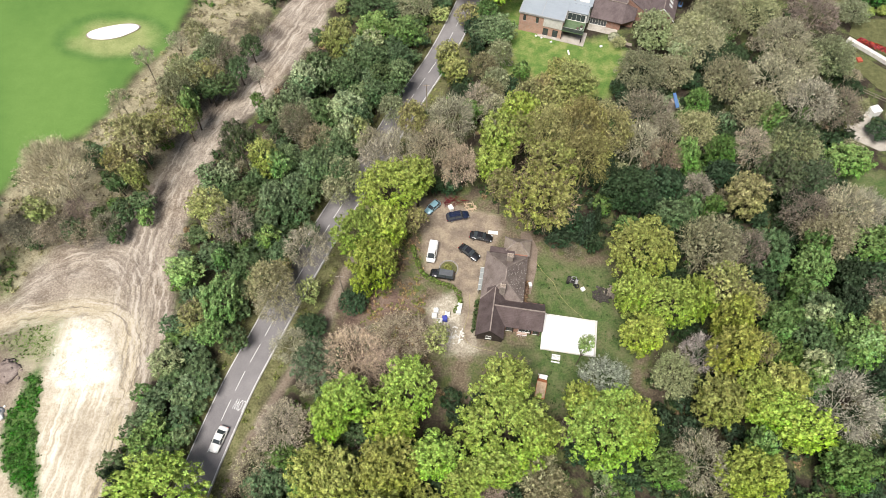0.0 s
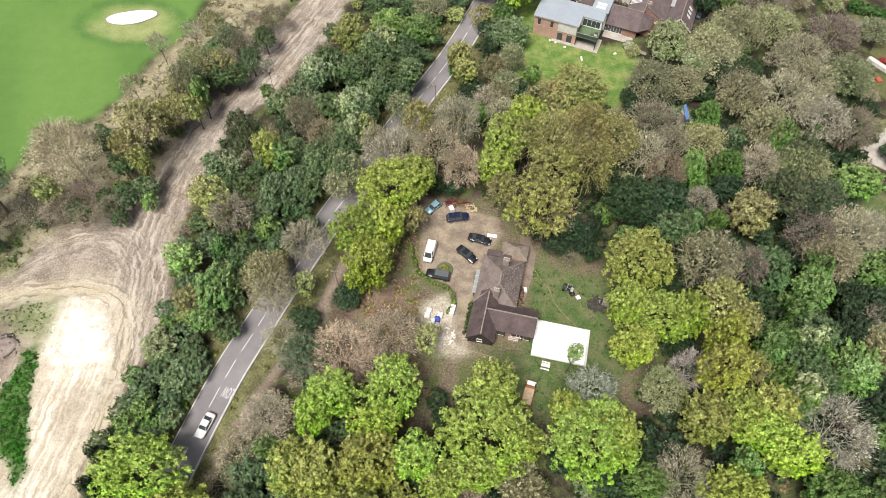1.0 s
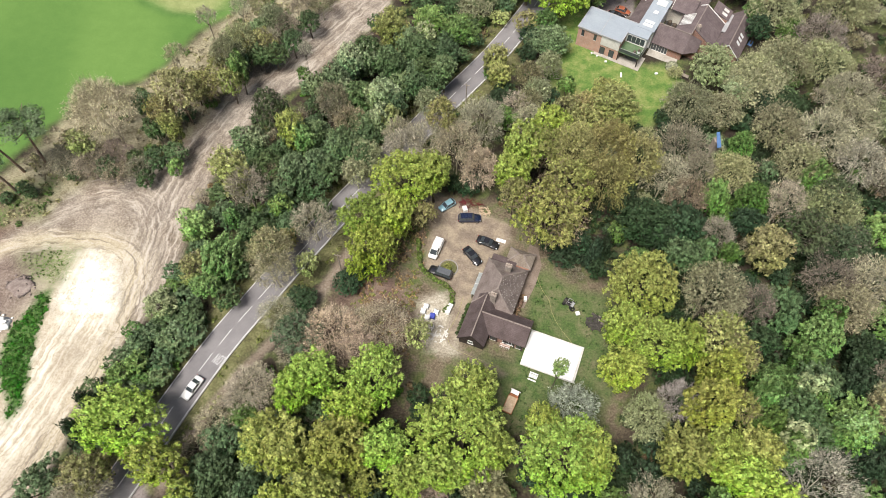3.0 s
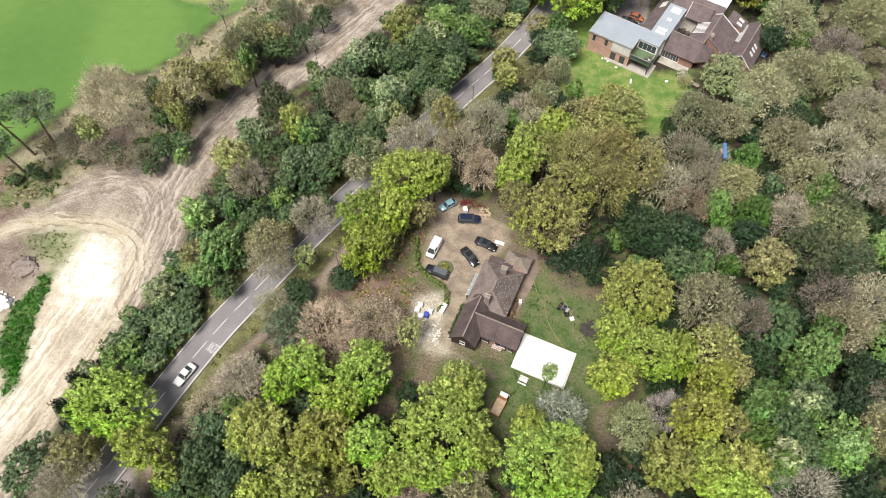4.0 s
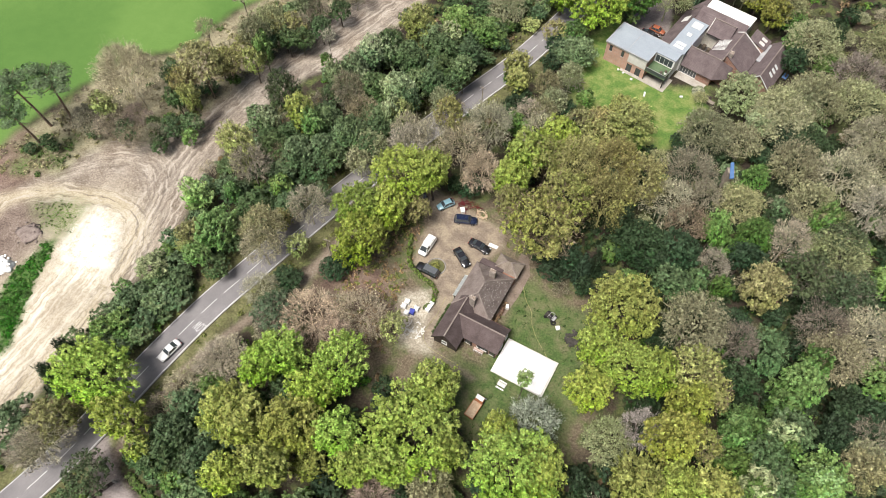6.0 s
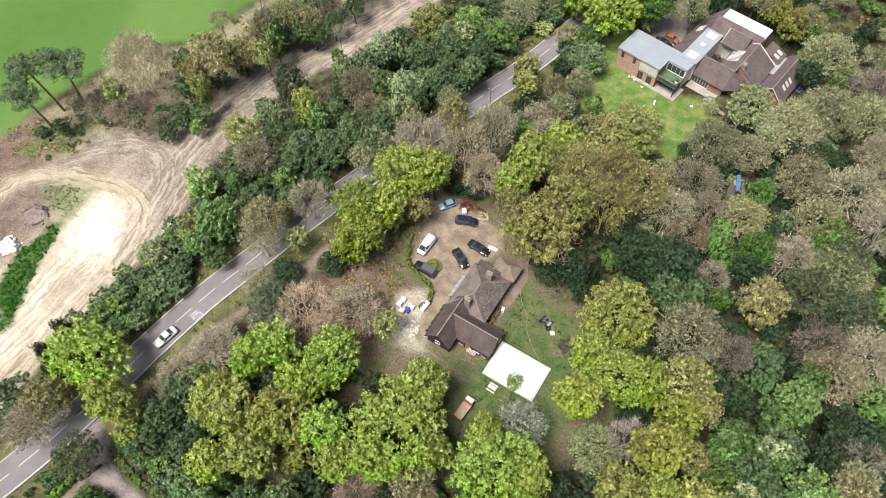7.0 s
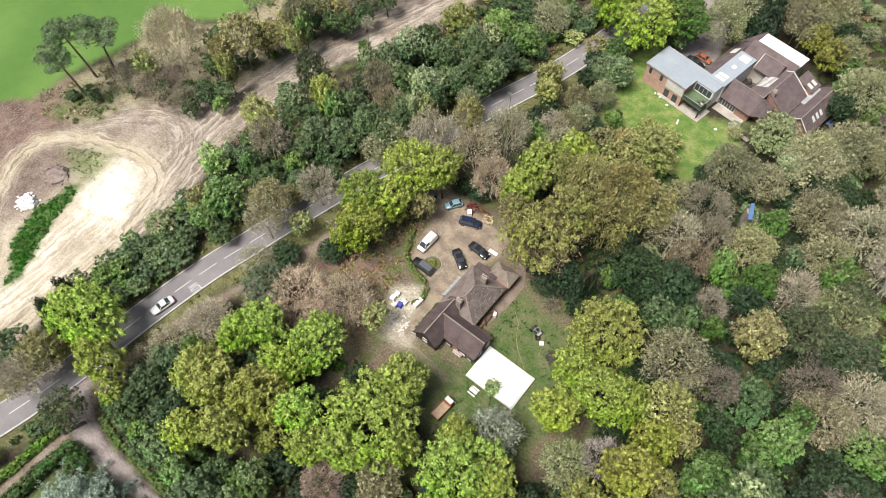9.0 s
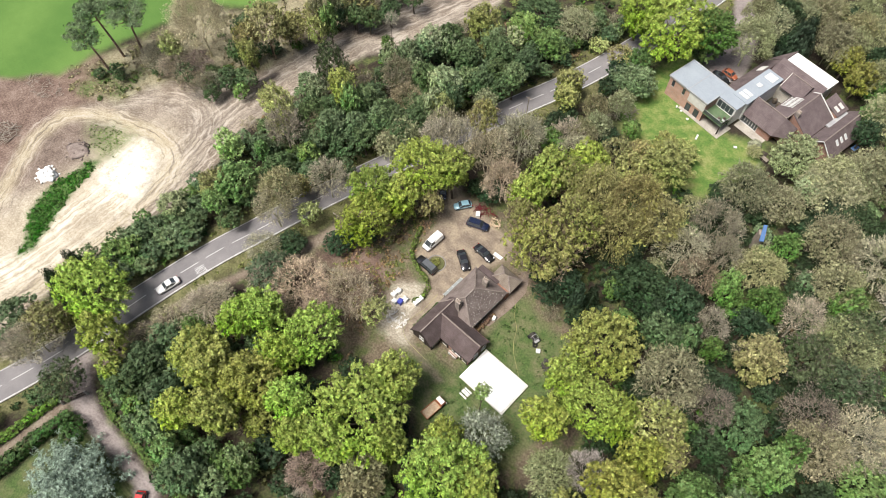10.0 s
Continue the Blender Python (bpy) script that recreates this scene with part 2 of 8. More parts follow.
pale = step(11.5 + wob * 1.5 - line_distance(GX, GY, [(-66, 47), (-65, 35), (-67, 20), (-71, 0)]), 5)
ZONES["pale"] = np.maximum(pale, 0)
ZONES["weeds"] = step(area(GX, GY, WEEDS) + wob * 0.4 + fine, 1.0)
ZONES["drive"] = np.maximum.reduce([step(area(GX, GY, p) + fine * 0.5, 0.7) for p in (DRIVE,)])
ZONES["tarmac"] = np.maximum.reduce([step(area(GX, GY, p) + fine * 0.3, 0.6) for p in (FAR_DRIVE, GATE_DRIVE)])
ZONES["rubble"] = step(area(GX, GY, RUBBLE) + wob * 0.3 + fine, 1.5)
ZONES["lawn"] = np.maximum.reduce([step(area(GX, GY, p) + wob * 0.35 + fine * 0.5, 1.5) for p in (LAWN, LAWN_FAR, GATE_LAWN, LAWN_EAST)])
ZONES["verge"] = step(6.2 + wob * 0.5 - d_road, 1.5) * (1 - ZONES["tarmac"])
ZONES["sprout"] = np.maximum.reduce([step(area(GX, GY, SPROUTS) + wob * 0.6 + fine, 3), step(3.8 - np.hypot((GX + 90) * 0.7, GY - 60.5) + wob, 3), step(2.5 - np.hypot(GX + 92, GY - 55.5) + wob * 0.7, 2), step(2.6 - np.hypot(GX + 86, GY - 65) + wob, 2)])
ZONES["path"] = np.maximum(step(0.95 + wob * 0.12 - line_distance(GX, GY, FOOTPATH), 0.7), 0.8 * step(0.5 + wob * 0.1 - line_distance(GX, GY, HOUSE_PATH), 0.7))
ZONES["mown"] = step(value_noise(GX * 0.8 + GY * 0.3, GY * 0.35 - GX * 0.12, 9, 5) - 0.5, 0.5)
GZ = (fractal(GX, GY, 9, 51) - 0.5) * 0.5
GZ += ZONES["dirt"] * (fractal(GX, GY, 2.2, 61) - 0.5) * 0.55 + ZONES["chalk"] * (0.4 + (fractal(GX, GY, 4, 71) - 0.5) * 1.6)
# wheel ruts along the haul road and the track: distance across and along each line


def line_frame(pts):
    """Signed distance from a line and the way gone along it."""
    best, side, gone, run = np.full(GX.shape, 1e9), np.zeros(GX.shape), np.zeros(GX.shape), 0.0
    for (ax, ay), (bx, by) in zip(pts, pts[1:]):
        dx, dy = bx - ax, by - ay
        n_ = math.hypot(dx, dy)
        q = np.clip(((GX - ax) * dx + (GY - ay) * dy) / n_**2, 0, 1)
        d = np.hypot(GX - ax - q * dx, GY - ay - q * dy)
        near = d < best
        best = np.where(near, d, best)
        side = np.where(near, np.sign((GX - ax) * dy - (GY - ay) * dx), side)
        gone = np.where(near, run + q * n_, gone)
        run += n_
    return best * side, gone


HAUL_LINE = [tuple(q) for q in smooth_line([(-66, -10), (-59, 10), (-56.5, 30), (-56.2, 45), (-57.0, 60), (-57.0, 76), (-54.3, 92), (-48, 112), (-40, 132), (-30, 160), (-20, 190)], 4)]
TRACK_LINE = [tuple(q) for q in smooth_line(TRACK, 3)]
LOOP_LINE = [tuple(q) for q in smooth_line([(-86, 58), (-76, 66), (-66, 68), (-60, 63), (-57, 54), (-56.5, 40)], 3)]
ZONES["haul_d"], ZONES["haul_s"] = line_frame(HAUL_LINE)
ZONES["track_d"], ZONES["track_s"] = line_frame(TRACK_LINE)
ZONES["loop_d"], ZONES["loop_s"] = line_frame(LOOP_LINE)
ZONES["haul_m"] = step(7.5 + wob - np.abs(ZONES["haul_d"]), 3)
ZONES["track_m"] = step(3.2 + wob * 0.3 - np.abs(ZONES["track_d"]), 1.5)
ZONES["loop_m"] = step(5.5 + wob - np.abs(ZONES["loop_d"]), 3)
ZONES["inner"] = step(area(GX, GY, [(-89, 47), (-83, 50.5), (-75, 52.5), (-72.5, 47), (-74, 38), (-79, 27), (-90, 34)]) + wob, 2.5)
ZONES["patch"] = step(3.4 - np.hypot((GX + 61.7) * 1.15, (GY - 30.6) * 0.62) + wob * 0.8 + fine, 2)
ZONES["lush"] = step(area(GX, GY, LAWN_FAR) + wob * 0.3, 2)
ZONES["rough"] = step(7.8 - np.hypot((GX + 82.5) * 0.75, (GY - 128.8) * 1.25) + wob * 0.8, 2)
ZONES["ring"] = step(1.6 - np.abs(np.hypot((GX + 83.5) * 0.75, (GY - 129.2) * 1.25) - 9.5) + wob * 0.4, 1.5)
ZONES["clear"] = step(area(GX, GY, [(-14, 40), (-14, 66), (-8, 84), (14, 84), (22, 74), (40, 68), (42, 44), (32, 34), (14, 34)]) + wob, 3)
ZONES["red"] = np.maximum.reduce([step(11 - np.hypot((GX + 99.5) * 0.9, (GY - 54.5) * 1.2) + wob, 3), step(5 - np.hypot((GX + 10) * 0.65, (GY - 57.5) * 1.5) + wob * 0.7, 2), 0.8 * step(8 - np.hypot((GX + 9) * 0.8, (GY - 51) * 1.2) + wob, 3)])
ZONES["red"] = np.maximum(ZONES["red"], 0.95 * step(area(GX, GY, [(-112, 60), (-94, 57.5), (-87, 50), (-80, 46.5), (-77.5, 38), (-82, 26), (-100, 20), (-125, 40)]) + wob, 3))
GZ += ZONES["dirt"] * ZONES["haul_m"] * np.sin(ZONES["haul_d"] * 2.4) * 0.06
flat = np.clip(np.minimum.reduce([(d_road - 3.5) / 5, np.ones_like(GX)]), 0, 1)
calm = np.maximum.reduce([ZONES["drive"], ZONES["lawn"] * 0.8, ZONES["tarmac"], ZONES["golf"] * 0.6, step(14 - np.hypot(GX - 16, GY - 57), 6), step(20 - np.hypot(GX - 38, GY - 146), 6)])
GZ = GZ * flat * (1 - calm * 0.95) - 0.12 * (1 - flat)


def ground_material():
    m, n, l, b = shader("ground_cover", 0.95)

    def zone(name):
        a = n.new("ShaderNodeAttribute")
        a.attribute_name = name
        return a.outputs["Fac"]

    f1, f2, f3 = noise_node(n, l, 2.6, 7, 0.7), noise_node(n, l, 0.33, 5, 0.6), noise_node(n, l, 0.07, 3, 0.5)
    fa = calc(n, l, "MULTIPLY_ADD", f1, 0.6, calc(n, l, "MULTIPLY", f2, 0.4))

    def tone(dark, mid, light, lo=0.38, hi=0.62):
        return ramp(n, l, fa, ((lo, dark), (0.5, mid), (hi, light)))

    # outside the clearing the litter is darkened to stand for shade under trees
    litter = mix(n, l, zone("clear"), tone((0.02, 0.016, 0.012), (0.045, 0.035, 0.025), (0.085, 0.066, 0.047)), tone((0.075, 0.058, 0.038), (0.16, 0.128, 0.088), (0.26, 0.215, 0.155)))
    moss = tone((0.03, 0.045, 0.016), (0.065, 0.09, 0.028), (0.12, 0.13, 0.05))
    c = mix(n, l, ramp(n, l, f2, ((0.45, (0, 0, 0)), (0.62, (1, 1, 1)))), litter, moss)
    c = mix(n, l, calc(n, l, "MULTIPLY", zone("verge"), 0.8), c, tone((0.06, 0.06, 0.026), (0.14, 0.14, 0.06), (0.24, 0.225, 0.12)))
    soil = tone((0.13, 0.1, 0.075), (0.255, 0.21, 0.167), (0.42, 0.362, 0.295))
    soil = mix(n, l, ramp(n, l, f3, ((0.4, (0, 0, 0)), (0.65, (1, 1, 1)))), soil, tone((0.19, 0.16, 0.132), (0.31, 0.27, 0.23), (0.46, 0.415, 0.355)))
    c = mix(n, l, calc(n, l, "MULTIPLY", zone("scrub"), 0.85), c, tone((0.16, 0.14, 0.085), (0.32, 0.285, 0.185), (0.47, 0.43, 0.31)))
    c = mix(n, l, zone("dirt"), c, soil)
    c = mix(n, l, calc(n, l, "MULTIPLY", zone("red"), 0.9), c, tone((0.085, 0.054, 0.042), (0.165, 0.11, 0.09), (0.27, 0.2, 0.165)))
    c = mix(n, l, calc(n, l, "MULTIPLY", zone("inner"), 0.75), c, tone((0.1, 0.076, 0.062), (0.19, 0.15, 0.125), (0.3, 0.25, 0.21)))
    c = mix(n, l, calc(n, l, "MULTIPLY", calc(n, l, "MULTIPLY", zone("pale"), zone("dirt")), 0.75), c, tone((0.32, 0.27, 0.195), (0.47, 0.41, 0.31), (0.6, 0.54, 0.43)))
    c = mix(n, l, calc(n, l, "MULTIPLY", zone("track"), 0.8), c, tone((0.34, 0.285, 0.19), (0.46, 0.4, 0.285), (0.57, 0.515, 0.4)))
    for line, across, strength in (("haul", 1.4, 0.65), ("track", 1.5, 0.65), ("loop", 1.5, 0.6)):
        streak = n.new("ShaderNodeTexNoise")
        streak.inputs["Scale"].default_value, streak.inputs["Detail"].default_value, streak.inputs["Roughness"].default_value = 1.0, 4.0, 0.6
        at = n.new("ShaderNodeCombineXYZ")
        l.new(calc(n, l, "MULTIPLY_ADD", zone(line + "_d"), across, calc(n, l, "MULTIPLY", f2, 3.6)), at.inputs[0])
        l.new(calc(n, l, "MULTIPLY", zone(line + "_s"), 0.1), at.inputs[1])
        l.new(at.outputs[0], streak.inputs["Vector"])
        amount = calc(n, l, "MULTIPLY", calc(n, l, "MULTIPLY", zone(line + "_m"), zone("dirt")), strength)
        dark = ramp(n, l, streak.outputs["Fac"], ((0.36, (1, 1, 1)), (0.47, (0, 0, 0))))
        light = ramp(n, l, streak.outputs["Fac"], ((0.53, (0, 0, 0)), (0.64, (1, 1, 1))))
        c = mix(n, l, calc(n, l, "MULTIPLY", dark, amount), c, (0.125, 0.1, 0.085))
        c = mix(n, l, calc(n, l, "MULTIPLY", light, amount), c, (0.52, 0.47, 0.41))
    blotch = calc(n, l, "MULTIPLY_ADD", f1, 0.45, calc(n, l, "MULTIPLY", noise_node(n, l, 0.5, 5, 0.65), 0.55))
    c = mix(n, l, zone("chalk"), c, ramp(n, l, blotch, ((0.38, (0.4, 0.345, 0.26)), (0.47, (0.56, 0.505, 0.4)), (0.56, (0.71, 0.665, 0.565)))))
    rut = n.new("ShaderNodeTexNoise")
    rut.inputs["Scale"].default_value, rut.inputs["Detail"].default_value, rut.inputs["Roughness"].default_value = 1.0, 5.0, 0.68
    place = n.new("ShaderNodeCombineXYZ")
    l.new(calc(n, l, "MULTIPLY_ADD", zone("haul_d"), 1.3, calc(n, l, "MULTIPLY", f2, 2.2)), place.inputs[0])
    l.new(calc(n, l, "MULTIPLY", zone("haul_s"), 0.045), place.inputs[1])
    l.new(place.outputs[0], rut.inputs["Vector"])
    c = mix(n, l, calc(n, l, "MULTIPLY", ramp(n, l, rut.outputs["Fac"], ((0.4, (1, 1, 1)), (0.49, (0, 0, 0)))), calc(n, l, "MULTIPLY", zone("chalk"), 0.9)), c, (0.33, 0.27, 0.2))
    c = mix(n, l, calc(n, l, "MULTIPLY", ramp(n, l, rut.outputs["Fac"], ((0.52, (0, 0, 0)), (0.6, (1, 1, 1)))), calc(n, l, "MULTIPLY", zone("chalk"), 0.9)), c, (0.79, 0.755, 0.665))
    c = mix(n, l, calc(n, l, "MULTIPLY", zone("patch"), 0.7), c, tone((0.24, 0.195, 0.14), (0.36, 0.305, 0.23), (0.47, 0.41, 0.32)))
    c = mix(n, l, zone("white"), c, ramp(n, l, blotch, ((0.4, (0.5, 0.44, 0.33)), (0.46, (0.68, 0.64, 0.53)), (0.55, (0.84, 0.83, 0.79)))))
    c = mix(n, l, calc(n, l, "MULTIPLY", zone("sprout"), ramp(n, l, f1, ((0.4, (0.1, 0.1, 0.1)), (0.56, (1, 1, 1))))), c, tone((0.06, 0.1, 0.03), (0.12, 0.17, 0.055), (0.22, 0.25, 0.11)))
    c = mix(n, l, zone("weeds"), c, tone((0.025, 0.06, 0.015), (0.06, 0.13, 0.03), (0.14, 0.2, 0.06)))
    fair = mix(n, l, zone("mown"), tone((0.068, 0.148, 0.032), (0.083, 0.172, 0.037), (0.1, 0.198, 0.046), 0.3, 0.7), tone((0.1, 0.192, 0.042), (0.12, 0.22, 0.051), (0.145, 0.25, 0.063), 0.3, 0.7))
    c = mix(n, l, zone("golf"), c, fair)
    c = mix(n, l, calc(n, l, "MULTIPLY", zone("ring"), 0.7), c, tone((0.045, 0.11, 0.025), (0.07, 0.15, 0.035), (0.1, 0.19, 0.05)))
    c = mix(n, l, calc(n, l, "MULTIPLY", zone("rough"), 0.75), c, tone((0.2, 0.22, 0.09), (0.29, 0.31, 0.13), (0.4, 0.4, 0.2)))
    c = mix(n, l, zone("rubble"), c, tone((0.22, 0.19, 0.145), (0.4, 0.36, 0.29), (0.62, 0.58, 0.5)))
    c = mix(n, l, zone("lawn"), c, mix(n, l, ramp(n, l, f2, ((0.4, (0, 0, 0)), (0.66, (1, 1, 1)))), tone((0.042, 0.075, 0.022), (0.078, 0.125, 0.036), (0.12, 0.17, 0.058)), tone((0.07, 0.072, 0.036), (0.115, 0.118, 0.058), (0.17, 0.165, 0.09))))
    c = mix(n, l, calc(n, l, "MULTIPLY", zone("lush"), 0.9), c, mix(n, l, ramp(n, l, f2, ((0.42, (0, 0, 0)), (0.62, (1, 1, 1)))), tone((0.07, 0.13, 0.03), (0.11, 0.2, 0.04), (0.16, 0.25, 0.07)), tone((0.13, 0.17, 0.045), (0.2, 0.24, 0.07), (0.27, 0.29, 0.11))))
    c = mix(n, l, zone("path"), c, tone((0.12, 0.092, 0.07), (0.2, 0.16, 0.125), (0.28, 0.24, 0.195)))
    worn = mix(n, l, ramp(n, l, f2, ((0.38, (0, 0, 0)), (0.6, (1, 1, 1)))), tone((0.15, 0.118, 0.092), (0.21, 0.168, 0.135), (0.28, 0.232, 0.19)), tone((0.2, 0.16, 0.115), (0.275, 0.225, 0.165), (0.345, 0.29, 0.22)))
    c = mix(n, l, zone("drive"), c, worn)
    c = mix(n, l, zone("tarmac"), c, tone((0.17, 0.14, 0.135), (0.26, 0.225, 0.215), (0.33, 0.29, 0.28)))
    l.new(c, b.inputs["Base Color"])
    bump(n, l, b, f1, 0.6, 0.12)
    return m


GROUND = ground_material()


def ground_part(name, pick, label, category):
    """The squares of the ground for which pick holds, as one sheet."""
    rows, cols = np.nonzero(pick)
    w = GX.shape[1]
    quads = np.stack([rows * w + cols, rows * w + cols + 1, (rows + 1) * w + cols + 1, (rows + 1) * w + cols], 1)
    used, inv = np.unique(quads, return_inverse=True)
    quads = inv.reshape(quads.shape)
    co = np.stack([GX.ravel()[used], GY.ravel()[used], GZ.ravel()[used]], 1)
    me = bpy.data.meshes.new(name)
    me.from_pydata(co.tolist(), [], quads.tolist())
    for key, values in ZONES.items():
        at = me.attributes.new(key, "FLOAT", "POINT")
        at.data.foreach_set("value", values.ravel()[used].astype(np.float32))
    me.polygons.foreach_set("use_smooth", [True] * len(quads))
    me.materials.append(GROUND)
    return tagged(new(name, me), label, category, kind="structure")


cell = {k: (v[:-1, :-1] + v[1:, 1:]) * 0.5 for k, v in ZONES.items()}
left = np.ones(cell["golf"].shape, bool)
for nm, test, lab, cat in (
    ("driveway", cell["drive"] > 0.5, "sandy brown gravel driveway in front of the house", "driveway"),
    ("tarmac_drive", cell["tarmac"] > 0.5, "grey-pink worn tarmac drive behind a gate", "driveway"),
    ("footpath", cell["path"] > 0.5, "narrow bare earth footpath along the road", "footpath"),
    ("lawn", cell["lawn"] > 0.5, "patchy green garden lawn with worn brown areas", "lawn"),
    ("golf_course", cell["golf"] > 0.5, "smooth bright green mown golf fairway", "golf course"),
    ("chalk_heap", cell["chalk"] > 0.4, "bright white chalk spoil spread over bare ground", "chalk"),
    ("dirt_track", cell["dirt"] > 0.5, "rutted bare brown haul road with tyre marks", "dirt track"),
):
    ground_part(nm, test & left, lab, cat)
    left &= ~test
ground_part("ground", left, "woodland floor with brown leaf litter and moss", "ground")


def outer_ground():
    """The land beyond, to the horizon."""
    bm = bmesh.new()
    x0, x1, y0, y1, far = gx[0], gx[-1], gy[0], gy[-1], 2600
    for a, b, c, d in ((-far, x0, -far, far), (x1, far, -far, far), (x0, x1, -far, y0), (x0, x1, y1, far)):
        bm.faces.new([bm.verts.new(p) for p in ((a, c, 0), (b, c, 0), (b, d, 0), (a, d, 0))])
    return bm


def link_mesh(name, bm, material, parent=None, label="", smooth=False):
    me = bpy.data.meshes.new(name)
    bmesh.ops.recalc_face_normals(bm, faces=bm.faces)
    bm.to_mesh(me)
    bm.free()
    if smooth:
        me.polygons.foreach_set("use_smooth", [True] * len(me.polygons))
    for m in material if isinstance(material, (list, tuple)) else [material]:
        me.materials.append(m)
    ob = new(name, me)
    if parent:
        ob.parent = parent
    if label:
        tagged(ob, label)
    return ob


tagged(link_mesh("ground_far", outer_ground(), GROUND), "dark wooded land reaching to the horizon", "ground", kind="structure")


# ---- road ----
def offset(line, d):
    out = []
    for i, p in enumerate(line):
        t = (line[min(i + 1, len(line) - 1)] - line[max(i - 1, 0)]).normalized()
        out.append(Vector((p.x + t.y * d, p.y - t.x * d)))
    return out


def ribbon(bm, line, d0, d1, z0, z1=None, side=0.0):
    """A strip between two offsets of a line; side closes it down by that depth."""
    z1 = z0 if z1 is None else z1
    a, b = offset(line, d0), offset(line, d1)
    rows = [[bm.verts.new((*p, z)) for p, z in ((pa, z0 - side), (pa, z0), (pb, z1), (pb, z1 - side))] if side else [bm.verts.new((*pa, z0)), bm.verts.new((*pb, z1))] for pa, pb in zip(a, b)]
    for r, s in zip(rows, rows[1:]):
        for k in range(len(r) - 1):
            bm.faces.new((r[k], r[k + 1], s[k + 1], s[k]))


centre = smooth_line(ROAD)
bm = bmesh.new()
ribbon(bm, centre, -ROAD_HALF, 0, 0.02, 0.07, 0)
ribbon(bm, centre, 0, ROAD_HALF, 0.07, 0.02, 0)
road = tagged(link_mesh("road", bm, ASPHALT, smooth=True), "grey two-lane asphalt road with worn white markings", "road", kind="structure")
for side in (-1, 1):
    bm = bmesh.new()
    ribbon(bm, centre, side * (ROAD_HALF - 0.22), side * (ROAD_HALF - 0.08), 0.034, 0.034)
    link_mesh("edge_line", bm, ROAD_PAINT, road, "worn white edge line")
KERB = mottled("kerb_concrete", (0.2, 0.19, 0.18), (0.33, 0.32, 0.3), (0.45, 0.44, 0.42), 7, 0.7)
bm = bmesh.new()
ribbon(bm, centre, ROAD_HALF + 0.0, ROAD_HALF + 0.16, 0.12, 0.12, 0.3)
link_mesh("kerb", bm, KERB, road, "pale concrete kerb")


def along(line, s):
    """Place and heading at the distance s along a line."""
    for a, b in zip(line, line[1:]):
        d = (b - a).length
        if s <= d:
            return a + (b - a) * (s / d), (b - a) / d
        s -= d
    return line[-1], (line[-1] - line[-2]).normalized()


length = sum((b - a).length for a, b in zip(centre, centre[1:]))
s = 4.9
dash_mesh = None
while s < min(length, 300):
    p, h = along(centre, s)
    if dash_mesh is None:
        bm = bmesh.new()
        bmesh.ops.create_cube(bm, size=1.0, matrix=Matrix.Diagonal((3.9, 0.13, 0.012, 1)))
        dash = link_mesh("centre_dash", bm, ROAD_PAINT, road)
        dash_mesh = dash.data
    else:
        dash = new("centre_dash", dash_mesh)
        dash.parent = road
    dash.matrix_basis = Matrix.Translation((p.x, p.y, 0.078)) @ Matrix.Rotation(math.atan2(h.y, h.x), 4, "Z")
    s += 5.75


def road_word(text, q, wide, tall):
    """A word painted on one lane, read by drivers who come down the road."""
    cu = bpy.data.curves.new("road_word", "FONT")
    cu.body, cu.align_x, cu.align_y, cu.size = text, "CENTER", "CENTER", 1.0
    tmp = new("road_word", cu)
    bpy.context.view_layer.update()
    me = bpy.data.meshes.new_from_object(tmp.evaluated_get(bpy.context.evaluated_depsgraph_get()))
    bpy.data.objects.remove(tmp)
    xs = [v.co.x for v in me.vertices]
    ys = [v.co.y for v in me.vertices]
    kx, ky = wide / (max(xs) - min(xs)), tall / (max(ys) - min(ys))
    h = min(zip(centre, centre[1:]), key=lambda ab: (ab[0] - Vector(q)).length)
    h = (h[1] - h[0]).normalized()
    turn = math.atan2(h.y, h.x) + math.pi / 2
    for v in me.vertices:
        v.co = (v.co.x * kx, (v.co.y - (max(ys) + min(ys)) / 2) * ky, 0)
    me.materials.append(ROAD_PAINT)
    ob = new("road_word", me)
    ob.parent = road
    ob.matrix_basis = Matrix.Translation((q[0], q[1], 0.068)) @ Matrix.Rotation(turn, 4, "Z")
    tagged(ob, "white road lettering")


road_word("SLOW", (-34.9, 36.7), 2.3, 2.1)


# ---- trees ----
def quads_mesh(name, verts, faces, material):
    me = bpy.data.meshes.new(name)
    me.from_pydata(verts, [], faces)
    for m in material if isinstance(material, list) else [material]:
        me.materials.append(m)
    return me


def unit(v):
    return v / np.maximum(np.linalg.norm(v, axis=-1, keepdims=True), 1e-9)


